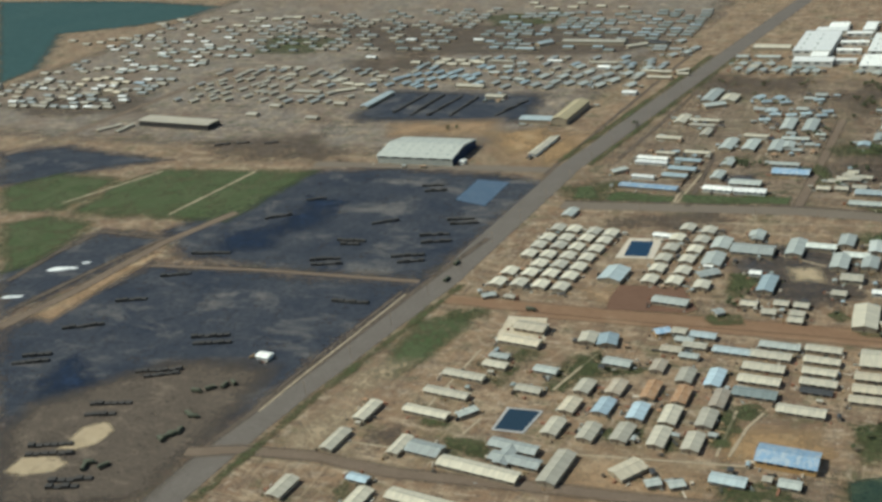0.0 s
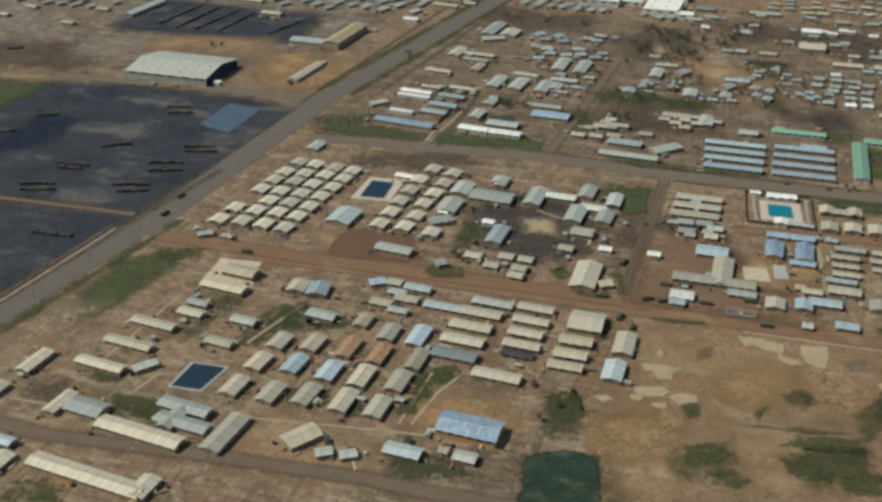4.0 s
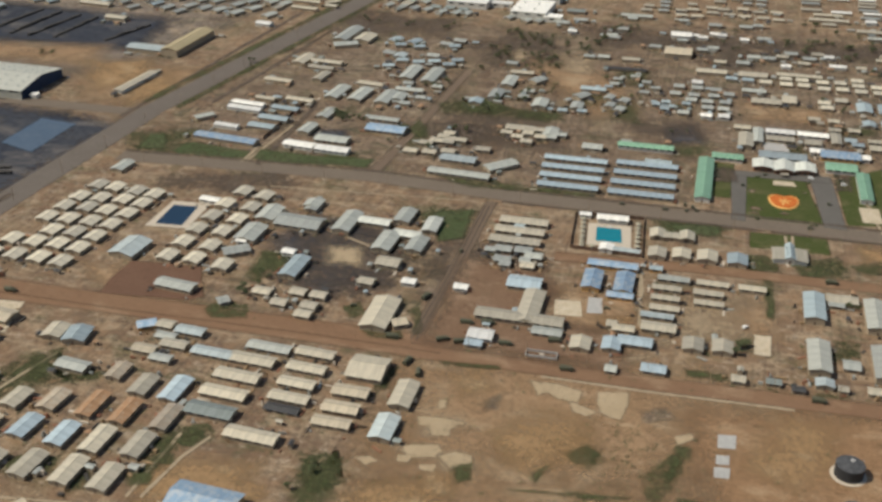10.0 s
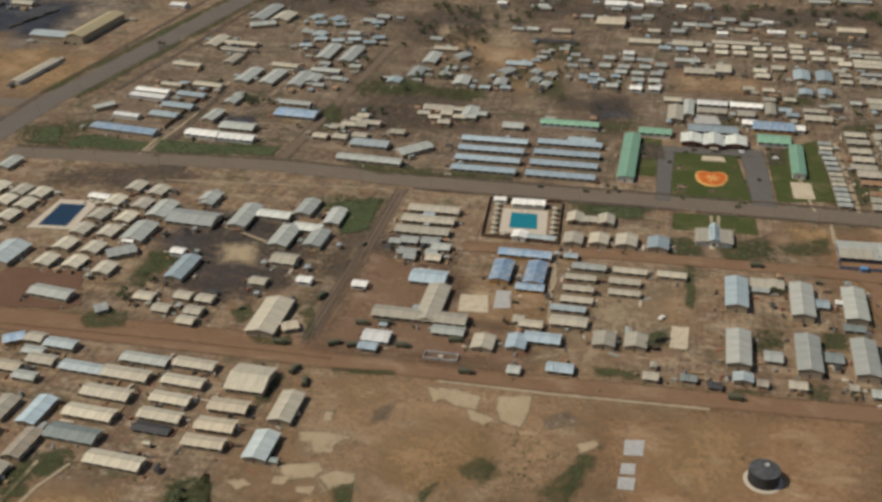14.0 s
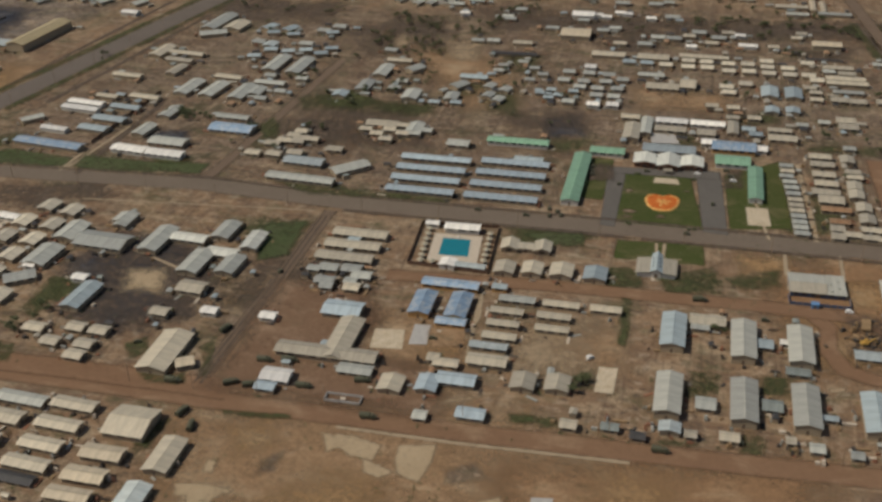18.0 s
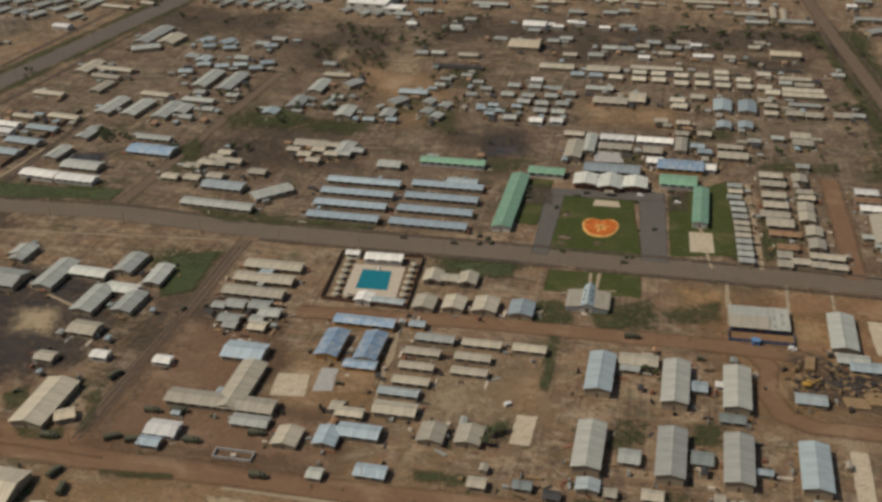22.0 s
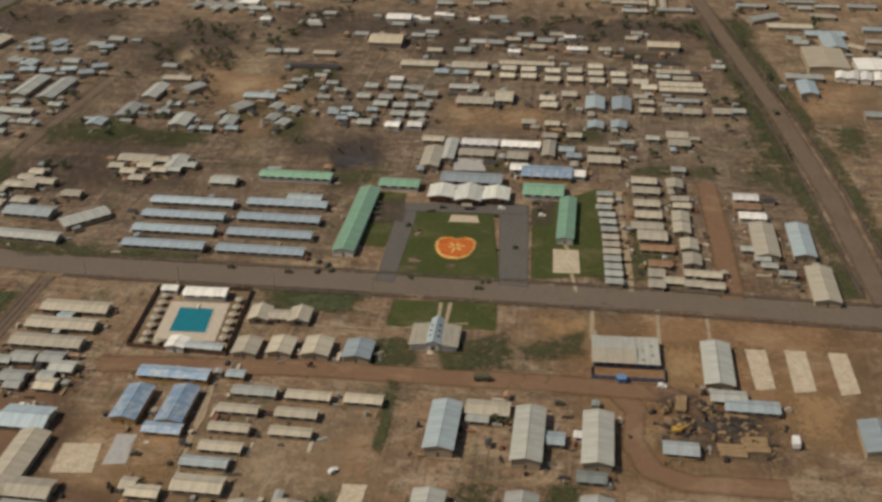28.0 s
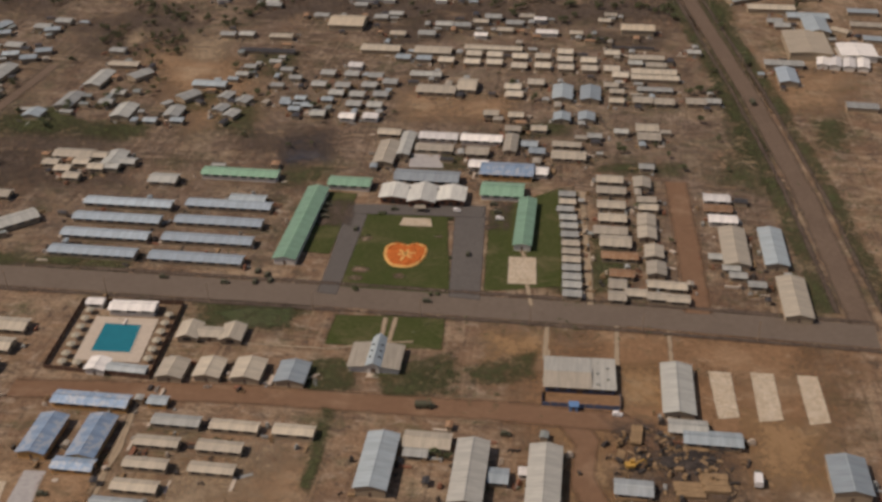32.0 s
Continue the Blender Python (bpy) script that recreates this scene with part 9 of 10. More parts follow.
supply_stack(-638.5, -65.2, 21, 17)
supply_stack(-549.5, -22.0, 15, 19)
supply_stack(-542.1, -32.9, 15, 19)
supply_stack(-665.5, -180.6, 13, 32)
supply_stack(-669.1, -220.1, 22, 23)
supply_stack(-675.5, -263.2, 22, 23)
supply_stack(-683.5, -304.5, 25, 29)
supply_stack(-686.4, -344.9, 21, 20)
supply_stack(-683.9, -353.6, 21, 25)
supply_stack(-583.9, -297.3, 17, 26)
supply_stack(-577.2, -305.0, 17, 26)
supply_stack(-590.0, -342.9, 19, 30)
supply_stack(-584.6, -347.1, 25, 22)
supply_stack(-594.1, -382.4, 18, 26)
supply_stack(-592.6, -394.0, 17, 19)
supply_stack(-599.1, -427.1, 20, 26)
supply_stack(-593.4, -434.4, 18, 28)
supply_stack(-515.2, -234.4, 2, 27)
supply_stack(-564.1, -450.5, 21, 24)
supply_stack(-564.4, -456.5, 20, 18)
supply_stack(-679.4, 209.8, 84, 70)
supply_stack(-657.1, 204.6, 85, 73)
supply_stack(-635.9, 202.4, 82, 71)
supply_stack(-613.7, 201.3, 86, 66)
supply_stack(-560.0, 197.4, 73, 55)
supply_stack(-800.5, 67.9, 26, 14)
supply_stack(-821.4, 60.9, 22, 17)
supply_stack(-768.7, 70.5, 26, 14)
truck(-550.4, -358.5, 0)
truck(-543.8, -353.7, 47)
truck(-537.1, -348.9, 94)
truck(-533.9, -344.9, 141)
truck(-535.2, -382.3, 8)
truck(-537.2, -402.8, 55)
truck(-534.3, -396.4, 102)
truck(-540.2, -406.3, 149)
truck(-564.3, -435.0, 16)
truck(-554.4, -435.5, 63)
truck(-564.5, -439.2, 110)
truck(-540.3, -380.6, 157)
truck(-535.7, -399.6, 24)

# ---- headquarters with its flower heart ----
def folded_hall(x, y):
    """A hall whose roof folds into three gables, the middle one higher and further forward."""
    ob = thing("headquarters_hall", x, y, 1, 0, "long hall with pale folded three-gable roof beside a lawn", "hall")
    for cx, half, front, peak, eave in ((-13.2, 6.7, -7.0, 4.8, 3.2), (0, 6.6, -9.5, 5.4, 3.2), (13.2, 6.7, -7.0, 4.8, 3.2)):
        bm = bmesh.new()
        for s in (-1, 1):
            e, t = s * half, 0.15
            vs = [(cx + e, front, eave), (cx, front - 1.2, peak), (cx, 6.5, peak), (cx + e, 6.5, eave)]
            vs += [(a, b, c + t) for a, b, c in vs]
            faces(bm, vs, BOX if s > 0 else tuple(tuple(reversed(p)) for p in BOX))
        part("roof", bm, "fold", ob, "pale folded sheet roof")
        bm = bmesh.new()
        w = half - 0.9
        f = front + 1.0
        vs = [(cx - w, f, 0), (cx + w, f, 0), (cx + w, f, eave), (cx, f, peak - 0.35), (cx - w, f, eave)]
        vs += [(a, 5.6, c) for a, b, c in vs]
        faces(bm, vs, ((0, 1, 2, 3, 4), (9, 8, 7, 6, 5), (1, 0, 5, 6), (2, 1, 6, 7), (0, 4, 9, 5)))
        part("wall", bm, "redwall", ob, "red-brown gable wall")
        part("door", boxmesh(cx - 1.0, f - 0.06, 0, cx + 1.0, f + 0.02, 2.2), "door", ob)
        for s in (-1, 1):
            part("window", boxmesh(cx + s * 3.6 - 1.0, f - 0.05, 0.9, cx + s * 3.6 + 1.0, f + 0.02, 2.1), "screen", ob)
    for cx in (-6.6, 6.6):
        part("roof_vent", cyl(bmesh.new(), cx, 3.0, 2.6, 3.7, 0.6, n=8), "screen", ob, "dark round vent between the gables")
    part("porch", boxmesh(-2.6, -14.0, 2.6, 2.6, -11.2, 2.8), "tan", ob)
    for s in (-1, 1):
        part("porch_post", boxmesh(s * 2.3 - 0.1, -13.8, 0, s * 2.3 + 0.1, -13.6, 2.6), "wood", ob)


folded_hall(-0.8, 41.5)
patch("forecourt", "slab", [(-7.0, 22.5), (5.2, 22.9), (6.8, 16.2), (-7.6, 15.6)], "pale paved forecourt on the lawn", "pavement")
patch("apron", "pad", [(-31.0, 32.0), (28.0, 36.5), (28.0, 27.0), (-31.0, 24.0)], "grey asphalt drive before the hall", "pavement", 1.0)
patch("car_park", "cinder", [(-45, 34), (-32, 36), (-30, 14), (-44, 12)], "worn brown parking ground", "pavement", 1.5)
patch("car_park", "cinder", [(29, 42), (40, 43), (41, 18), (31, 17)], "worn brown parking ground", "pavement", 1.5)


def heart_point(a, s):
    """A broad heart: two shallow lobes on top, drawn out to a blunt foot."""
    x = 9.2 * math.copysign(abs(math.sin(a)) ** 0.8, math.sin(a))
    if math.cos(a) > 0:
        y = 7.4 * math.cos(a) ** 0.62 - 2.3 * math.exp(-(x / 2.4) ** 2)
    else:
        y = -12.6 * (-math.cos(a)) ** 1.1
    return x * s, (y + 2) * s - 2


def flower_heart(x, y):
    ob = thing("flower_bed", x, y, 2, 0.22, "heart-shaped bed of orange flowers with a yellow edge", "flower bed")
    n = 48
    bm = bmesh.new()
    rings = [[bm.verts.new((*heart_point(6.2832 * i / n, s), z)) for i in range(n)] for s, z in ((1.0, 0), (0.97, 0.35), (0.86, 0.4), (0.85, 0.1))]
    for a, b in zip(rings, rings[1:]):
        for i in range(n):
            bm.faces.new((a[i], b[i], b[(i + 1) % n], a[(i + 1) % n]))
    part("border", bm, "yellowflower", ob, "pale yellow flower border")
    bm = bmesh.new()
    rings = [[bm.verts.new((*heart_point(6.2832 * i / n, s), z)) for i in range(n)] for s, z in ((0.85, 0.1), (0.8, 0.45), (0.4, 0.5))]
    for a, b in zip(rings, rings[1:]):
        for i in range(n):
            bm.faces.new((a[i], b[i], b[(i + 1) % n], a[(i + 1) % n]))
    bm.faces.new(rings[-1])
    part("bed", bm, "orange", ob, "dense orange flowers")
    bm = bmesh.new()
    for ang, ln in ((15, 4.2), (75, 3.4), (135, 4.0), (195, 3.2), (255, 5.6), (310, 4.0)):
        a = boxmesh(0, -0.55, 0.4, ln, 0.55, 0.66)
        a.transform(pose(0.3, -2.6, 0, 0, 0, ang))
        me = mesh_of(a, "ray")
        bm.from_mesh(me)
        bpy.data.meshes.remove(me)
    part("emblem", bm, "yellowflower", ob, "yellow flower emblem")
    rng = random.Random(5)
    bm = Soup()
    for _ in range(420):
        px, py = heart_point(rng.uniform(0, 6.2832), math.sqrt(rng.random()) * 0.95)
        leaf_cloud(bm, rng, px, py, 0.5, 0.3, 0.15, 3, 0.22)
    part("blossoms", bm, "orange", ob)


flower_heart(-1.3, -5.6)


def shrub(x, y, s, seed):
    rng = random.Random(seed)
    ob = thing("shrub", x, y, 0, 0, "low dark green shrub at the corner of the lawn", "shrub", "lawn shrubs")
    bm = Soup()
    for k in range(5):
        leaf_cloud(bm, rng, rng.uniform(-1, 1) * s, rng.uniform(-0.5, 0.5) * s, 0.45 * s, 0.6 * s, 0.4 * s, 40, 0.16 * s)
    part("foliage", bm, "leaf", ob)
    part("stem", cyl(bmesh.new(), 0, 0, 0, 0.5 * s, 0.07, 0.04, 6), "bark", ob)


for k, (px, py) in enumerate([(-17.2, 24.8), (14.1, 22.9), (-16.7, -36.0), (15.1, -36.3), (-19.5, 5), (18, -8)]):
    shrub(px, py, 1.6 if k < 4 else 1.0, 40 + k)
for k, (px, py, s) in enumerate([(-20.5, 3.2, 1.6), (-17.5, -21.6, 2.2), (-1.1, -24.6, 1.5), (-18.5, -28, 1.8), (11, 8, 1.3)]):
    patch("worn_turf", "ash", [(px + s * 1.6 * math.cos(q), py + s * (1 + 0.3 * math.sin(3 * q + k)) * math.sin(q)) for q in [0.785 * i for i in range(8)]], "worn pale spot in the lawn", "ground", 0.9)


# ---- swimming pools ----
pool([(-107.0, -70.6), (-92.8, -70.1), (-90.6, -87.2), (-105.4, -87.9)], "tealwater", "deck", [(-112.3, -66.3), (-87.6, -65.2), (-85.0, -92.6), (-109.8, -93.6)], "rectangular swimming pool with bright teal water and pale rim")
fence([(-121.3, -57.3), (-81.2, -54.5), (-78.0, -101.1), (-118.2, -99.5), (-121.3, -57.3)], 2.0, "brown board fence round the swimming pool", "brownwall")
building(-98.9, -61.4, 3, 17.5, 6, 3, "white", "bathhouse", "wall_white")
building(-115.1, -59.6, 3, 6.5, 4, 2.6, "white", "shed", "wall_white")
building(-98.0, -97.8, 88, 6.5, 7, 2.8, "white", "snack_bar", "wall_white")
building(-86.8, -98.6, -2, 14.5, 4, 2.6, "whiteblue", "changing_hut", "wall_white")
for k, (px, py) in enumerate([(-115.5, -64.5), (-115.0, -70.0), (-114.5, -75.5), (-113.9, -81), (-113.3, -86.5), (-112.8, -92), (-112.2, -96.8), (-106.5, -96.7), (-83.8, -64), (-83.4, -69.5), (-83, -75), (-82.6, -80.5), (-82.2, -86), (-81.8, -91.5)]):
    parasol(px, py, k)
board = thing("diving_board", -99.5, -69.3, -90, 0, "short diving board at the end of the teal pool", "diving board")
part("stand", boxmesh(-1.4, -0.4, 0, -0.2, 0.4, 0.9), "concrete", board)
part("board", boxmesh(-1.5, -0.28, 0.9, 2.2, 0.28, 1.0), "whitepaint", board)
pool([(-357.8, -107.5), (-342.4, -106.5), (-340.6, -131.5), (-356.8, -132.9)], "bluewater", "deck", [(-360.8, -102.6), (-336.9, -100.6), (-335.9, -134.2), (-361.8, -136.6)], "rectangular swimming pool with dark blue water and pale deck")
pool([(-366.0, -332.0), (-349.0, -331.0), (-352.0, -351.0), (-367.0, -352.0)], "pond", "concrete", [(-367.6, -330.8), (-347.6, -329.8), (-350.8, -352.4), (-368.4, -353.2)], "square dark water reservoir with grey concrete rim", "concrete")


# ---- chapel ----
def chapel(x, y, r):
    ob = thing("chapel", x, y, r, 0, "tan chapel with tall blue-grey nave roof on a green lawn", "chapel")
    for s in (-1, 1):
        bm = bmesh.new()
        vs = [(s * 2.0, -8.2, 3.5), (s * 9.6, -8.2, 2.5), (s * 9.6, 6.5, 2.5), (s * 2.0, 6.5, 3.5)]
        vs += [(a, b, c + 0.14) for a, b, c in vs]
        faces(bm, vs, BOX if s > 0 else tuple(tuple(reversed(p)) for p in BOX))
        part("aisle_roof", bm, "tan", ob, "pale tan low aisle roof")
        bm = boxmesh(min(s * 2.6, s * 9.0), -7.5, 0, max(s * 2.6, s * 9.0), 5.9, 2.45)
        part("aisle_wall", bm, "wall_white", ob)
        bm = bmesh.new()
        vs = [(0, -8.6, 5.2), (s * 2.9, -8.3, 3.5), (s * 2.6, 9.0, 3.5), (0, 9.5, 5.2)]
        vs += [(a, b, c + 0.16) for a, b, c in vs]
        faces(bm, vs, BOX if s > 0 else tuple(tuple(reversed(p)) for p in BOX))
        roof = part("nave_roof", bm, "bluegray", ob, "steep blue-grey nave roof")
        for k in range(3):
            d = boxmesh(-0.5, -0.45, 0, 0.5, 0.45, 0.5)
            d.transform(pose(s * 1.5, -3.8 + 3.6 * k, 4.1))
            part("dormer", d, "screen", roof, "small dark dormer")
    bm = bmesh.new()
    vs = [(-2.3, -7.9, 0), (2.3, -7.9, 0), (2.3, -7.9, 3.7), (0, -7.9, 5.0), (-2.3, -7.9, 3.7)]
    vs += [(a, 8.2, c) for a, b, c in vs]
    faces(bm, vs, ((0, 1, 2, 3, 4), (9, 8, 7, 6, 5), (1, 0, 5, 6), (2, 1, 6, 7), (0, 4, 9, 5)))
    part("nave_wall", bm, "wall_white", ob)
    part("door", boxmesh(-0.9, -7.97, 0, 0.9, -7.9, 2.4), "door", ob)
    part("step", boxmesh(-2.2, -10.2, 0, 2.2, -8.0, 0.25), "deck", ob)


chapel(0.4, -80.3, 1)


# ---- mess hall and its yard ----
def mess_hall(x, y, r):
    ob = thing("mess_hall", x, y, r, 0, "wide mess hall with pale stepped metal roof on red earth", "mess hall")
    part("wall", boxmesh(-12.0, -7.9, 0, 12.0, 7.9, 2.5), "wall_blue", ob)
    for n, (x0, x1, y0, y1, z0, z1) in enumerate(((-12.6, 4.2, -1.0, 8.7, 3.8, 2.8), (-12.6, 4.2, -8.7, -1.0, 2.7, 3.7), (4.3, 12.6, -8.7, 8.2, 2.65, 3.3))):
        bm = bmesh.new()
        vs = [(x0, y0, z0), (x1, y0, z0), (x1, y1, z1), (x0, y1, z1)]
        vs += [(a, b, c + 0.16) for a, b, c in vs]
        faces(bm, vs, BOX)
        part("roof", bm, "hangar" if n != 1 else "tan", ob, "pale sheet roof")
    for k in range(5):
        part("roof_vent", boxmesh(5.6 + 1.5 * (k % 2) * 2.4, -6.8 + 3.0 * k, 3.0, 6.6 + 1.5 * (k % 2) * 2.4, -6.0 + 3.0 * k, 3.7), "gray", ob)
    for k in range(6):
        part("window", boxmesh(-11 + 3.9 * k, -7.98, 0.9, -8.4 + 3.9 * k, -7.9, 2.1), "screen", ob)
    part("door", boxmesh(-1, -8.0, 0, 1, -7.9, 2.2), "door", ob)


mess_hall(73.3, -82.4, 2)
fence([(60.6, -91.2), (60.9, -98.3), (87.6, -97.7), (87.5, -90.2)], 1.8, "dark blue board fence before the mess hall", "wall_blue", 3.0)
gate = thing("gatehouse", 71.8, -99.2, 2, 0, "small bright blue gatehouse at the mess fence", "gatehouse")
part("wall", boxmesh(-1.5, -1.2, 0, 1.5, 1.2, 2.4), "bluewall", gate)
part("roof", boxmesh(-1.8, -1.5, 2.4, 1.8, 1.5, 2.55), "bluewall", gate)
part("door", boxmesh(-0.5, -1.26, 0, 0.5, -1.2, 2.0), "door", gate)


def folded_club(x, y, r):
    """A long low hall with a gable at either end."""
    ob = thing("club_house", x, y, r, 0, "low pale club house with a gable at either end", "club house")
    for cx in (-8.2, 8.2):
        bm = gable_roof(9.5, 8, 2.7, 1.5, 0.5)
        bm.transform(pose(cx, 0.2, 0, 0, 0, 90))
        part("roof", bm, "tan", ob)
        bm = gable_walls(8.8, 7.6, 2.7, 1.4)
        bm.transform(pose(cx, 0.2, 0, 0, 0, 90))
        part("wall", bm, "wall", ob)
        part("window", boxmesh(cx - 1.4, -4.3, 1.0, cx + 1.4, -4.2, 2.2), "screen", ob)
    bm = gable_roof(9.5, 6, 2.5, 0.7, 0.4)
    part("roof", bm, "tan", ob)
    part("wall", boxmesh(-4.6, -2.8, 0, 4.6, 2.8, 2.5), "wall", ob)
    part("door", boxmesh(-0.6, -2.88, 0, 0.6, -2.8, 2.1), "door", ob)


folded_club(-63.7, -73.8, 2)

fence([(-346.4, 1.4), (-344.0, 90.0)], 2.2, "weathered dark brown board fence between hut compounds", "brownwall")

# ---- hangar and open shed west of the road ----
hangar = building(-589, 53.5, -1, 75, 54, 7, "hangar", "hangar", "hangar", windows=6, slope=0.15)
# end panels whose navy holds both dark paint and the shade of the end
for s in (-1, 1):
    bm = bmesh.new()
    faces(bm, [(s * 37.56, -26.5, 0), (s * 37.56, 26.5, 0), (s * 37.56, 26.5, 6.8), (s * 37.56, 0, 10.8), (s * 37.56, -26.5, 6.8)], [(0, 1, 2, 3, 4) if s > 0 else (4, 3, 2, 1, 0)])
    bmesh.ops.solidify(bm, geom=bm.faces[:], thickness=0.04)
    part("end_wall", bm, "wall_blue", hangar, "dark blue sheet end wall with shade in its colour")
for i in range(7):
    for j in (-20, -13, -6, 6, 13, 20):
        part("roof_light", shared(("roof_light",), lambda: boxmesh(-1.1, -0.6, 0, 1.1, 0.6, 0.25)), "graygreen", hangar).matrix_local = pose(-31 + 10.3 * i, j, 7.12 + 0.15 * (27 - abs(j)))
box_ob = thing("switch_house", -545.5, 33.5, 0, 0, "small white switch house beside the hangar", "shed")
part("wall", boxmesh(-2.5, -2.5, 0, 2.5, 2.5, 3), "wall_white", box_ob)
part("roof", boxmesh(-2.8, -2.8, 3, 2.8, 2.8, 3.2), "white", box_ob)

# ---- fuel tanks and open ground ----
storage_tank(19.6, -261.5)
storage_tank(19.8, -289.5)

# ---- building yard ----
patch("yard_dirt", "cinder", [(84, -104), (122, -108), (124, -136), (86, -134)], "dark littered building yard", "ground", 4)
timber_stack(92.6, -110.6, 84, 8.5, 3.8, 4)
timber_stack(104.0, -108.5, 4, 4.0, 2.4, 2)
timber_stack(111.2, -115.0, 5, 8.5, 2.2, 2)
timber_stack(108.5, -133.5, 3, 9.0, 6.5, 2)
timber_stack(116.3, -130.0, 4, 8.0, 8.0, 3)
timber_stack(90.5, -138.5, 3, 9.0, 3.4, 2)
timber_stack(87.5, -120.5, 80, 5.0, 2.6, 1)
digger(90.6, -125.5, 10)
truck(129.6, -126.6, 88, "whitepaint")


def mound(x, y, sx, sy, h, seed, r=4, material="spoil", name="cinder_mound", label="low uneven heap of dark cinder on the building yard", category="heap"):
    """A low uneven heap."""
    rng = random.Random(seed)
    n, k = 26, 14
    lumps = [(rng.uniform(-0.75, 0.75), rng.uniform(-0.6, 0.6), rng.uniform(0.12, 0.3), rng.uniform(0.4, 1)) for _ in range(16)]
    bm = bmesh.new()
    grid = []
    for i in range(n + 1):
        for j in range(k + 1):
            u, v = 2 * i / n - 1, 2 * j / k - 1
            z = sum(a * math.exp(-((u - p) ** 2 + (v - q) ** 2) / (r * r)) for p, q, r, a in lumps)
            z = z * max(0, 1 - (u * u + v * v) ** 2) + rng.uniform(-0.08, 0.08)
            grid.append(bm.verts.new((u * sx, v * sy, h * z - 0.06)))
    for i in range(n):
        for j in range(k):
            q = i * (k + 1) + j
            bm.faces.new((grid[q], grid[q + k + 1], grid[q + k + 2], grid[q + 1]))
    me = mesh_of(bm, name)
    me.materials.append(M[material])
    ob = new(name, me)
    ob.matrix_world = pose(x, y, 0.03, 0, 0, r)
    tagged(ob, label, category)


mound(107.5, -120.2, 12.5, 6.0, 1.0, 3)
for mx, my, sx, sy, seed in ((-771.5, -227.0, 13.0, 4.5, 8), (-759.3, -213.4, 4.0, 2.5, 9), (-775.1, -276.5, 9.0, 2.5, 10)):
    mound(mx, my, sx, sy, 0.9, seed, 20, "whitepaint", "tarpaulin", "crumpled white tarpaulin over stores on a dark pad", "tarpaulin")
car(86.5, -100.6, -4, "whitepaint")
truck(21.5, -104.3, 4)


def loose_wall(x, y, r, w, d):
    ob = thing("wall_pen", x, y, r, 0, "low roofless concrete pen beside the dirt road", "wall")
    for x0, y0, x1, y1 in ((-w / 2, -d / 2, w / 2, -d / 2 + 0.35), (-w / 2, d / 2 - 0.35, w / 2, d / 2), (-w / 2, -d / 2 + 0.36, -w / 2 + 0.35, d / 2 - 0.36), (w / 2 - 0.35, -d / 2 + 0.36, w / 2, d / 2 - 0.36)):
        part("wall", boxmesh(x0, y0, 0, x1, y1, 1.3), "concrete", ob)
    part("rubble", boxmesh(-1.2, -0.8, 0, 0.9, 0.7, 0.9), "deck", ob)


loose_wall(-114.7, -209.2, 1, 15, 5)

# ---- vehicles on roads and lots ----
for px, py, pr in [(-463.5, -191, 82), (-467, -165, 84), (159.9, 166, 98), (-101.4, -218.4, 2), (10.5, -214.2, -2), (37.1, -203.5, 0), (-187, -213, 3), (-163, -209, 30), (-392, -222, 0)]:
    truck(px, py, pr)
for k, (px, py, pr) in enumerate([(-42.6, 29.2, 10), (-43.2, 24, 8), (-41.7, 18.7, 12), (31.9, 38.5, 5), (34.2, 31.6, 8), (35.6, 25.9, 4), (-54.5, -30.3, 85), (-52.1, -34.4, 88), (-59.2, -28.1, 90), (-58.0, -36, 92), (-12, 29, 10), (16, 31, 0), (-26, 10, 90), (25, -5, 92),
                                   (13.0, -41.5, 2), (-96, -37, 0), (-70, -38, 3), (-140, -140, 20), (-152, -180, 70), (-215, -190, 30), (-176, -120, 85), (-90, -160, 10), (50, -115, 0), (-22, -160, 50)]):
    car(px, py, pr, "whitepaint" if k % 6 == 5 else "olive")

for px, py, pr in [(-155.3, -191.2, 2), (-145.2, -189.0, 4), (-181.3, -172.5, 70), (-132.8, -205.0, 3), (-110.6, -196.3, 8), (-174.1, -231.0, 75), (-167.0, -238.5, 100), (-154.4, -208.8, 20)]:
    truck(px, py, pr)

# ---- poles ----
for k in range(12):
    utility_pole(-205 + 28 * k, -210.3 + 0.03 * (-205 + 28 * k), 90)
for k in range(14):
    utility_pole(-408 + 42 * k, -52.0, 90)
for k in range(18):
    s = k / 17
    utility_pole(-484 + 98 * s, -346 + 745 * s, -8)
for k in range(8):
    utility_pole(190 - 6 * k, -20 + 48 * k, 10)

# ---- trees ----
rng = random.Random(11)
FAR = []
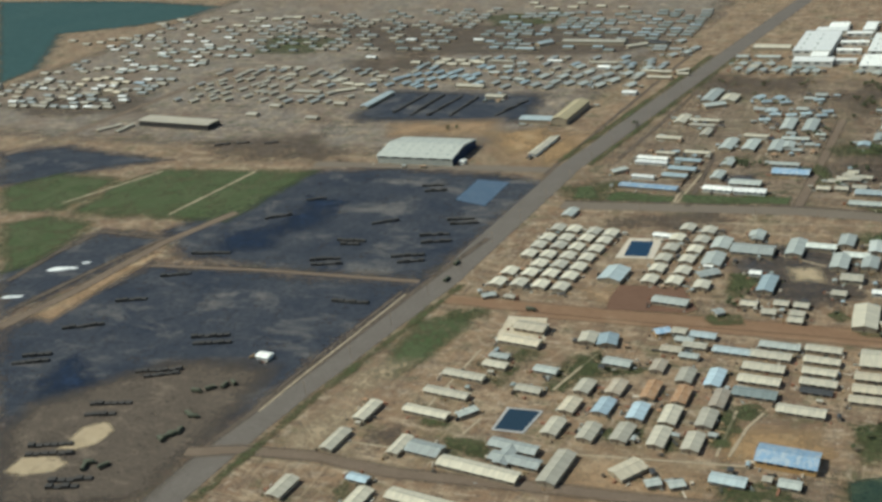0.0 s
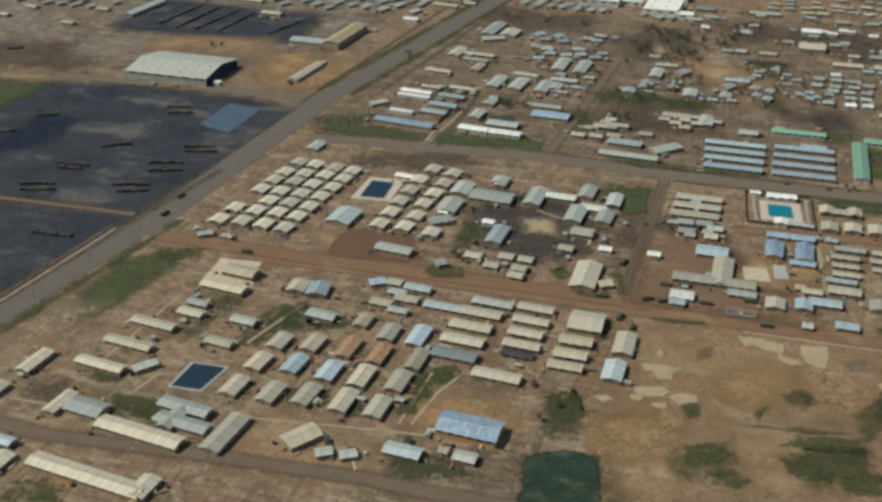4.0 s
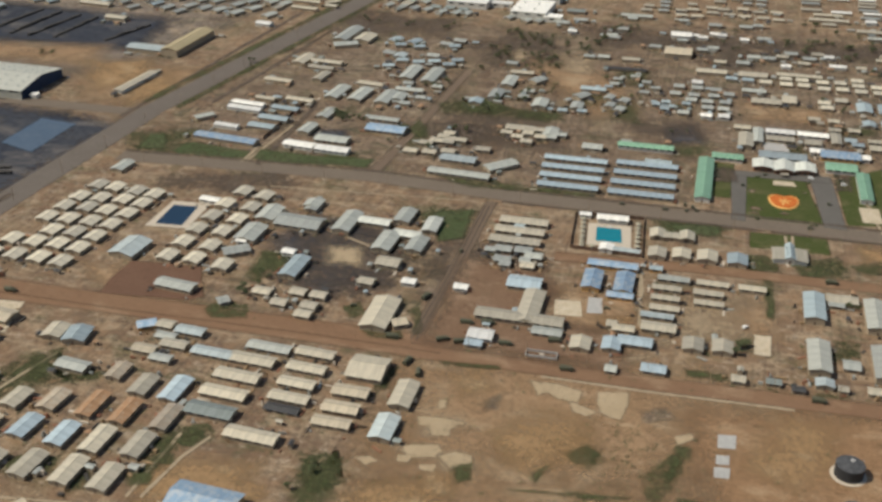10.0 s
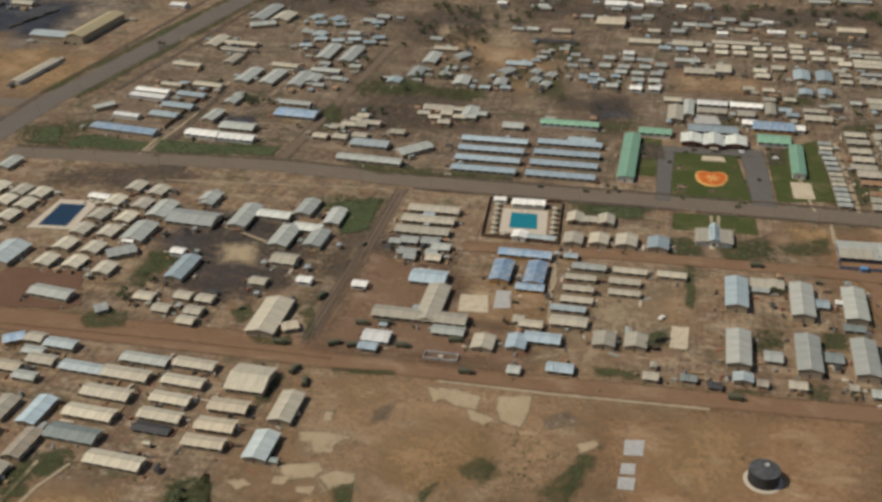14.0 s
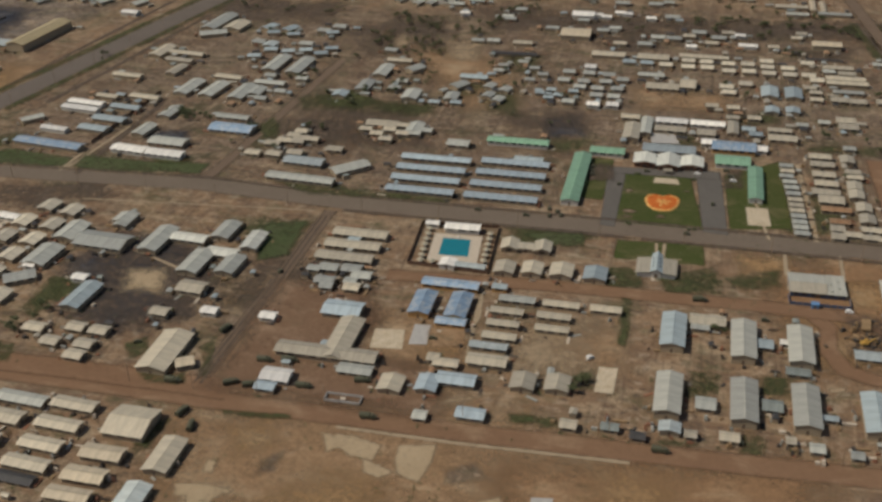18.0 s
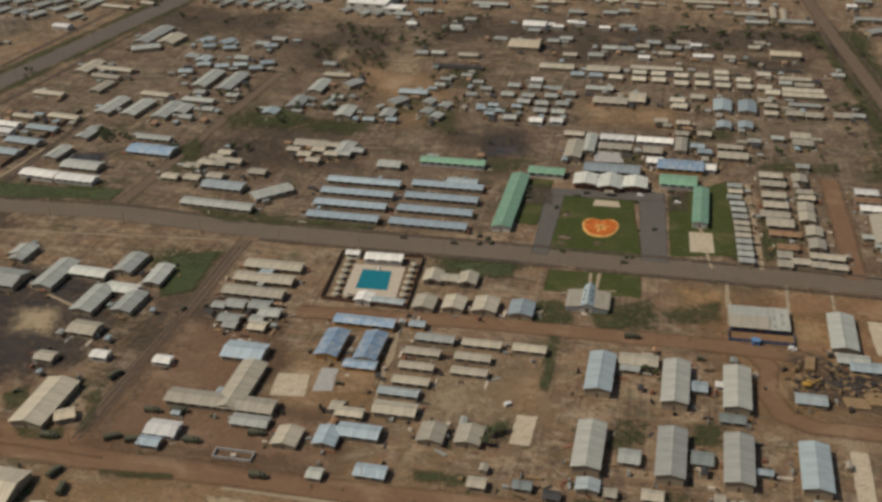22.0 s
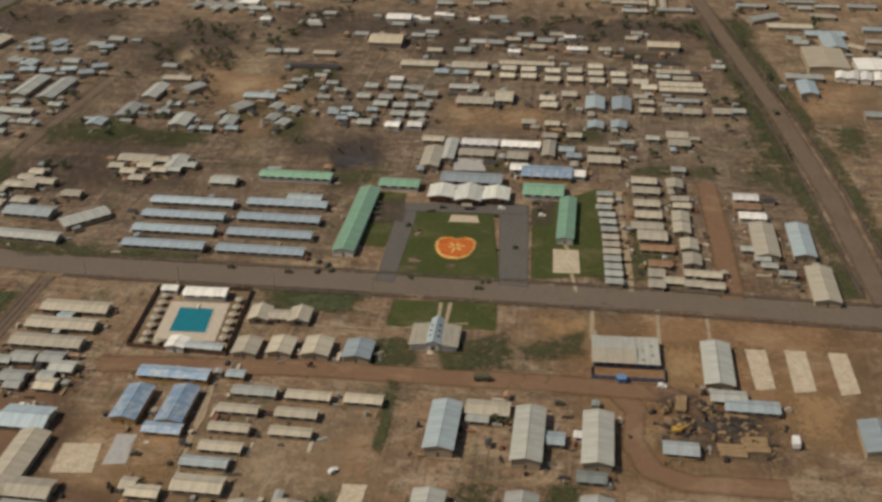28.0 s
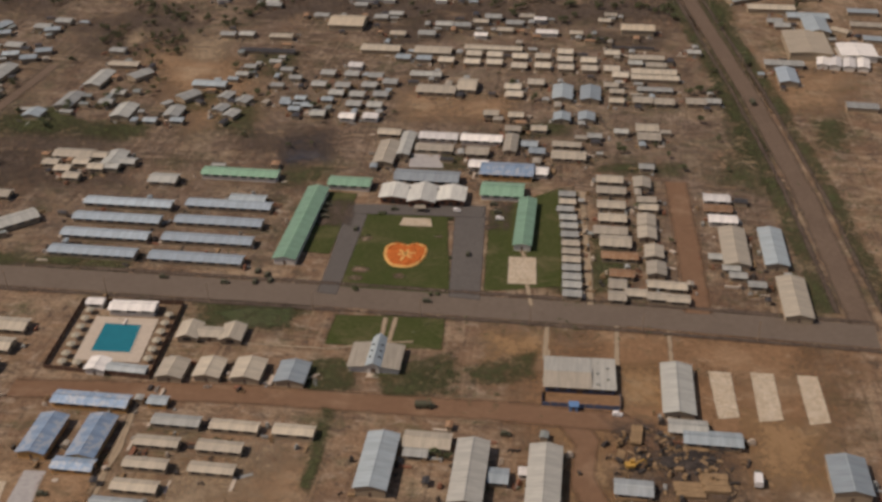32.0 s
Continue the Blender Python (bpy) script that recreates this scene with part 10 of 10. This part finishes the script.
for px, py, n, spread in [(-223, 224, 9, 12), (-217, 284, 10, 16), (-113, 145, 3, 4), (-205, 96, 3, 8), (83, 318, 7, 9), (104, 314, 5, 5), (120, 310, 7, 9), (-316, 54, 6, 7), (-294, 54, 4, 5), (-305, 57, 4, 4),
                          (-595, 127, 4, 6), (-188, -316, 2, 8), (-190, -330, 1, 6), (-25, -180, 4, 5), (30, -130, 2, 3), (-420, 146, 3, 8), (90, 95, 3, 10), (-268, -178, 4, 6), (-276, -190, 3, 5), (65, -165, 2, 2), (-156, 273, 3, 11), (-158, 255, 3, 11), (-191, 269, 3, 11), (-180, 224, 3, 11), (-30, 338, 3, 11), (20, 317, 3, 11), (36, 326, 3, 11), (14, 298, 3, 11), (63, 310, 3, 11), (-138, 300, 3, 11), (-40, 292, 3, 11), (-212, 215, 3, 11), (-214, 254, 3, 11)] + FAR_TREES:
    for k in range(n):
        row = (px + rng.uniform(-spread, spread), py + rng.uniform(-spread, spread), rng.uniform(2.6, 4.8), rng.randrange(9999))
        if row[1] > 225:
            FAR.append(row)
        else:
            tree(*row)
far_trees(FAR)


# ---- scrub and litter round the huts ----
def scrub():
    rng = random.Random(21)
    bm = Soup()
    for x, y, r, L, w in YARD:
        if y > 330 or x < -620:
            continue
        m = pose(x, y, 0, 0, 0, r)
        for _ in range(rng.choice((0, 1, 2, 4, 6))):
            side = rng.choice((-1, 1))
            p = m @ Vector((rng.uniform(-0.6, 0.6) * L, side * (w / 2 + rng.uniform(0.9, 3.2)), 0))
            s = rng.uniform(0.25, 0.8)
            leaf_cloud(bm, rng, p.x, p.y, s * 0.6, s * 1.5, s * 0.6, 12, s * 0.45)
    for cx, cy, sx, sy, n in [(-100, -260, 160, 40, 160), (-160, -320, 70, 40, 120), (-70, -270, 14, 30, 90), (-260, -190, 30, 25, 70), (-430, -240, 30, 35, 90), (60, -55, 60, 10, 60), (40, -95, 20, 12, 50), (190, 100, 14, 160, 200), (140, 150, 10, 150, 140), (-440, -60, 12, 150, 140), (0, 200, 200, 120, 400)]:
        for _ in range(n):
            s = rng.uniform(0.2, 0.7)
            leaf_cloud(bm, rng, cx + rng.gauss(0, sx * 0.5), cy + rng.gauss(0, sy * 0.5), s * 0.5, s * 1.6, s * 0.5, 9, s * 0.45)
    tagged(new("scrub", bm.mesh("scrub", "leaf")), "low dusty green scrub and weeds between huts", "scrub", kind="stuff")


FREE = ((-52, 66, -40, 64), (-124, -76, -103, -54), (-24, 24, -75, -50), (112, 162, -100, -68))     # lawns, pool and slabs kept clear


def clear_of(px, py, margin=0.0):
    """True off the roads, the lawns and the pool."""
    if abs(py + 42) < 11 + margin or abs(py + 217) < 8 + margin or (abs(px + 175) < 6 and -215 < py < -50):
        return False
    if any(a < px < b and c < py < d for a, b, c, d in FREE):
        return False
    road = -448 + (py - 31) * (0.166 if py > 31 else 0.115)
    return abs(px - road) > 15 + margin and not (py > -60 and abs(px - (179 - (py + 41) * 0.11)) < 12 + margin)


CELLS = {}
for k, (x, y, r, L, w) in enumerate(YARD):
    for i in range(int((x - L) // 30), int((x + L) // 30) + 1):
        for j in range(int((y - L) // 30), int((y + L) // 30) + 1):
            CELLS.setdefault((i, j), []).append((x, y, math.cos(radians(r)), math.sin(radians(r)), L / 2, w / 2))


def inside_a_hut(px, py, gap):
    for x, y, c, s, a, b in CELLS.get((int(px // 30), int(py // 30)), ()):
        u, v = (px - x) * c + (py - y) * s, (py - y) * c - (px - x) * s
        if abs(u) < a + gap and abs(v) < b + gap:
            return True
    return False


def round_huts(rng, lo, hi, near, far):
    """Spots on open ground beside the huts: between lo and hi of them to a hut."""
    for x, y, r, L, w in YARD:
        if x < -640 or y > 520:
            continue
        m = pose(x, y, 0, 0, 0, r)
        for _ in range(rng.randint(lo, hi)):
            side, out = rng.choice((-1, 1)), rng.uniform(near, far)
            if rng.random() < 0.6:
                p = m @ Vector((rng.uniform(-0.55, 0.55) * L, side * (w / 2 + out), 0))
            else:
                p = m @ Vector((side * (L / 2 + out), rng.uniform(-0.6, 0.6) * w, 0))
            if clear_of(p.x, p.y) and not inside_a_hut(p.x, p.y, 0.8):
                yield p, r


def litter():
    """Crates, drums, pallets, sheets and scrap: small boxes, flat stacks and leaning sheets."""
    rng = random.Random(33)
    yard = [(Vector((104 + rng.gauss(0, 10), -120 + rng.gauss(0, 7), 0)), rng.uniform(0, 180)) for _ in range(90)]
    for material, word, most in (("crate", "dark", 4), ("deck", "pale", 2), ("gray", "grey", 2), ("timber", "timber", 2), ("redwall", "rusty", 2)):
        soup = Soup()
        for p, r in list(round_huts(rng, 0, most, 1.0, 4.5)) + (yard if material in ("crate", "timber") else []):
            m = pose(p.x, p.y, 0, 0, 0, r + rng.choice((0, 90, rng.uniform(0, 180))))
            kind = rng.random()
            if kind < 0.5:
                a, b, h = rng.uniform(0.3, 1.3), rng.uniform(0.3, 0.8), rng.uniform(0.4, 1.5)
                soup.box(-a, -b, 0, a, b, h, m)
                if rng.random() < 0.5:
                    soup.box(-a * 0.5, -b * 0.7, h, a * 0.6, b * 0.8, h * 1.6, m)
            elif kind < 0.75:
                a, b = rng.uniform(1.0, 3.2), rng.uniform(0.3, 0.7)
                for k in range(rng.randint(1, 3)):
                    soup.box(-a, -b, 0.02 + 0.3 * k, a, b, 0.28 + 0.3 * k, m)
            else:
                for k in range(rng.randint(2, 6)):
                    soup.tube(0, 0.88, 0.3, 0.3, 8, m @ pose(0.7 * k, 0.7 * (k % 2), 0))
        tagged(new("yard_litter", soup.mesh("yard_litter", material)), "scattered %s crates, drums and scrap lying between huts" % word, "litter", kind="stuff")


def outbuildings():
    """Sheds, privies and lean-tos packed between the huts, joined by roof colour."""
    rng = random.Random(77)
    soups = {k: Soup() for k in ("gray", "tan", "bluegray", "dark", "rust", "graygreen")}
    taken = {}
    for dense in (False, True):
        for p, r in list(round_huts(rng, 0, 3 if dense else 1, 2.5, 9.0)):
            if dense != (p.y > 45 or p.x < -560):
                continue
            ln, wd = rng.uniform(2.8, 6.5), rng.uniform(2.2, 3.8)
            if not dense:
                ln, wd = ln * 0.6, wd * 0.7
            cell = (int(p.x // 5), int(p.y // 5))
            if inside_a_hut(p.x, p.y, ln * 0.55) or any((cell[0] + i, cell[1] + j) in taken for i in (-1, 0, 1) for j in (-1, 0, 1)):
                continue
            taken[cell] = True
            k = rng.choice(("gray", "dark", "tan", "dark", "bluegray", "graygreen", "gray", "rust"))
            soups[k].hut(pose(p.x, p.y, 0, 0, 0, r + rng.choice((0, 90)) + rng.uniform(-5, 5)), ln, wd, rng.uniform(1.9, 2.5), 0.3, 0.3)
    for k, soup in soups.items():
        tagged(new("outbuildings", soup.mesh("outbuildings", "wall", k)), "many small sheds with %s roofs between the huts" % WORDS[k], "sheds", kind="stuff")


def far_blocks():
    """Huts of the far quarters in loose rows, joined by roof colour."""
    rng = random.Random(91)
    soups = {k: Soup() for k in ("gray", "tan", "white", "graygreen", "bluegray")}
    for x0, y0, x1, y1, dx, dy, L, w, r, fill, roofs in (
            (-125, 378, -8, 520, 13, 15, 9, 6.5, 0, 0.75, ("tan", "gray", "tan")), (18, 405, 128, 540, 26, 12, 18, 5.5, 0, 0.6, ("tan", "gray", "white")),
            (-150, 540, 120, 800, 24, 20, 15, 7, 0, 0.55, ("tan", "gray", "graygreen")), (200, 150, 420, 520, 30, 26, 18, 7, -4, 0.3, ("tan", "gray", "bluegray")),
            (-720, 415, -425, 640, 19, 17, 13, 7, -6, 0.6, ("graygreen", "gray", "graygreen", "bluegray")), (-1060, 430, -730, 680, 21, 19, 13, 7, -6, 0.5, ("graygreen", "gray", "tan")),
            (-1340, 165, -1050, 300, 17, 15, 12, 7, -6, 0.5, ("tan", "gray", "white")), (-1010, 200, -745, 345, 17, 16, 11, 6.5, 69, 0.55, ("tan", "gray", "tan")),
            (-740, 262, -425, 400, 17, 15, 12, 6.5, 69, 0.55, ("gray", "bluegray", "tan")), (-1320, 330, -1060, 640, 26, 22, 14, 7, -6, 0.4, ("tan", "white", "gray"))):
        for i in range(int((x1 - x0) / dx)):
            for j in range(int((y1 - y0) / dy)):
                x, y = x0 + dx * (i + 0.5) + rng.uniform(-2, 2), y0 + dy * (j + 0.5) + rng.uniform(-2, 2)
                if rng.random() < fill and clear_of(x, y, 6) and not inside_a_hut(x, y, 7):
                    soups[rng.choice(roofs)].hut(pose(x, y, 0, 0, 0, r + rng.uniform(-3, 3)), L * rng.uniform(0.8, 1.2), w, rng.uniform(2.4, 3.0), 0.12 * w, 0.5)
    for k, soup in soups.items():
        tagged(new("distant_huts", soup.mesh("distant_huts", "wall", k)), "many small far huts with %s metal roofs" % WORDS[k], "huts", kind="stuff")


far_blocks()
outbuildings()
scrub()
litter()
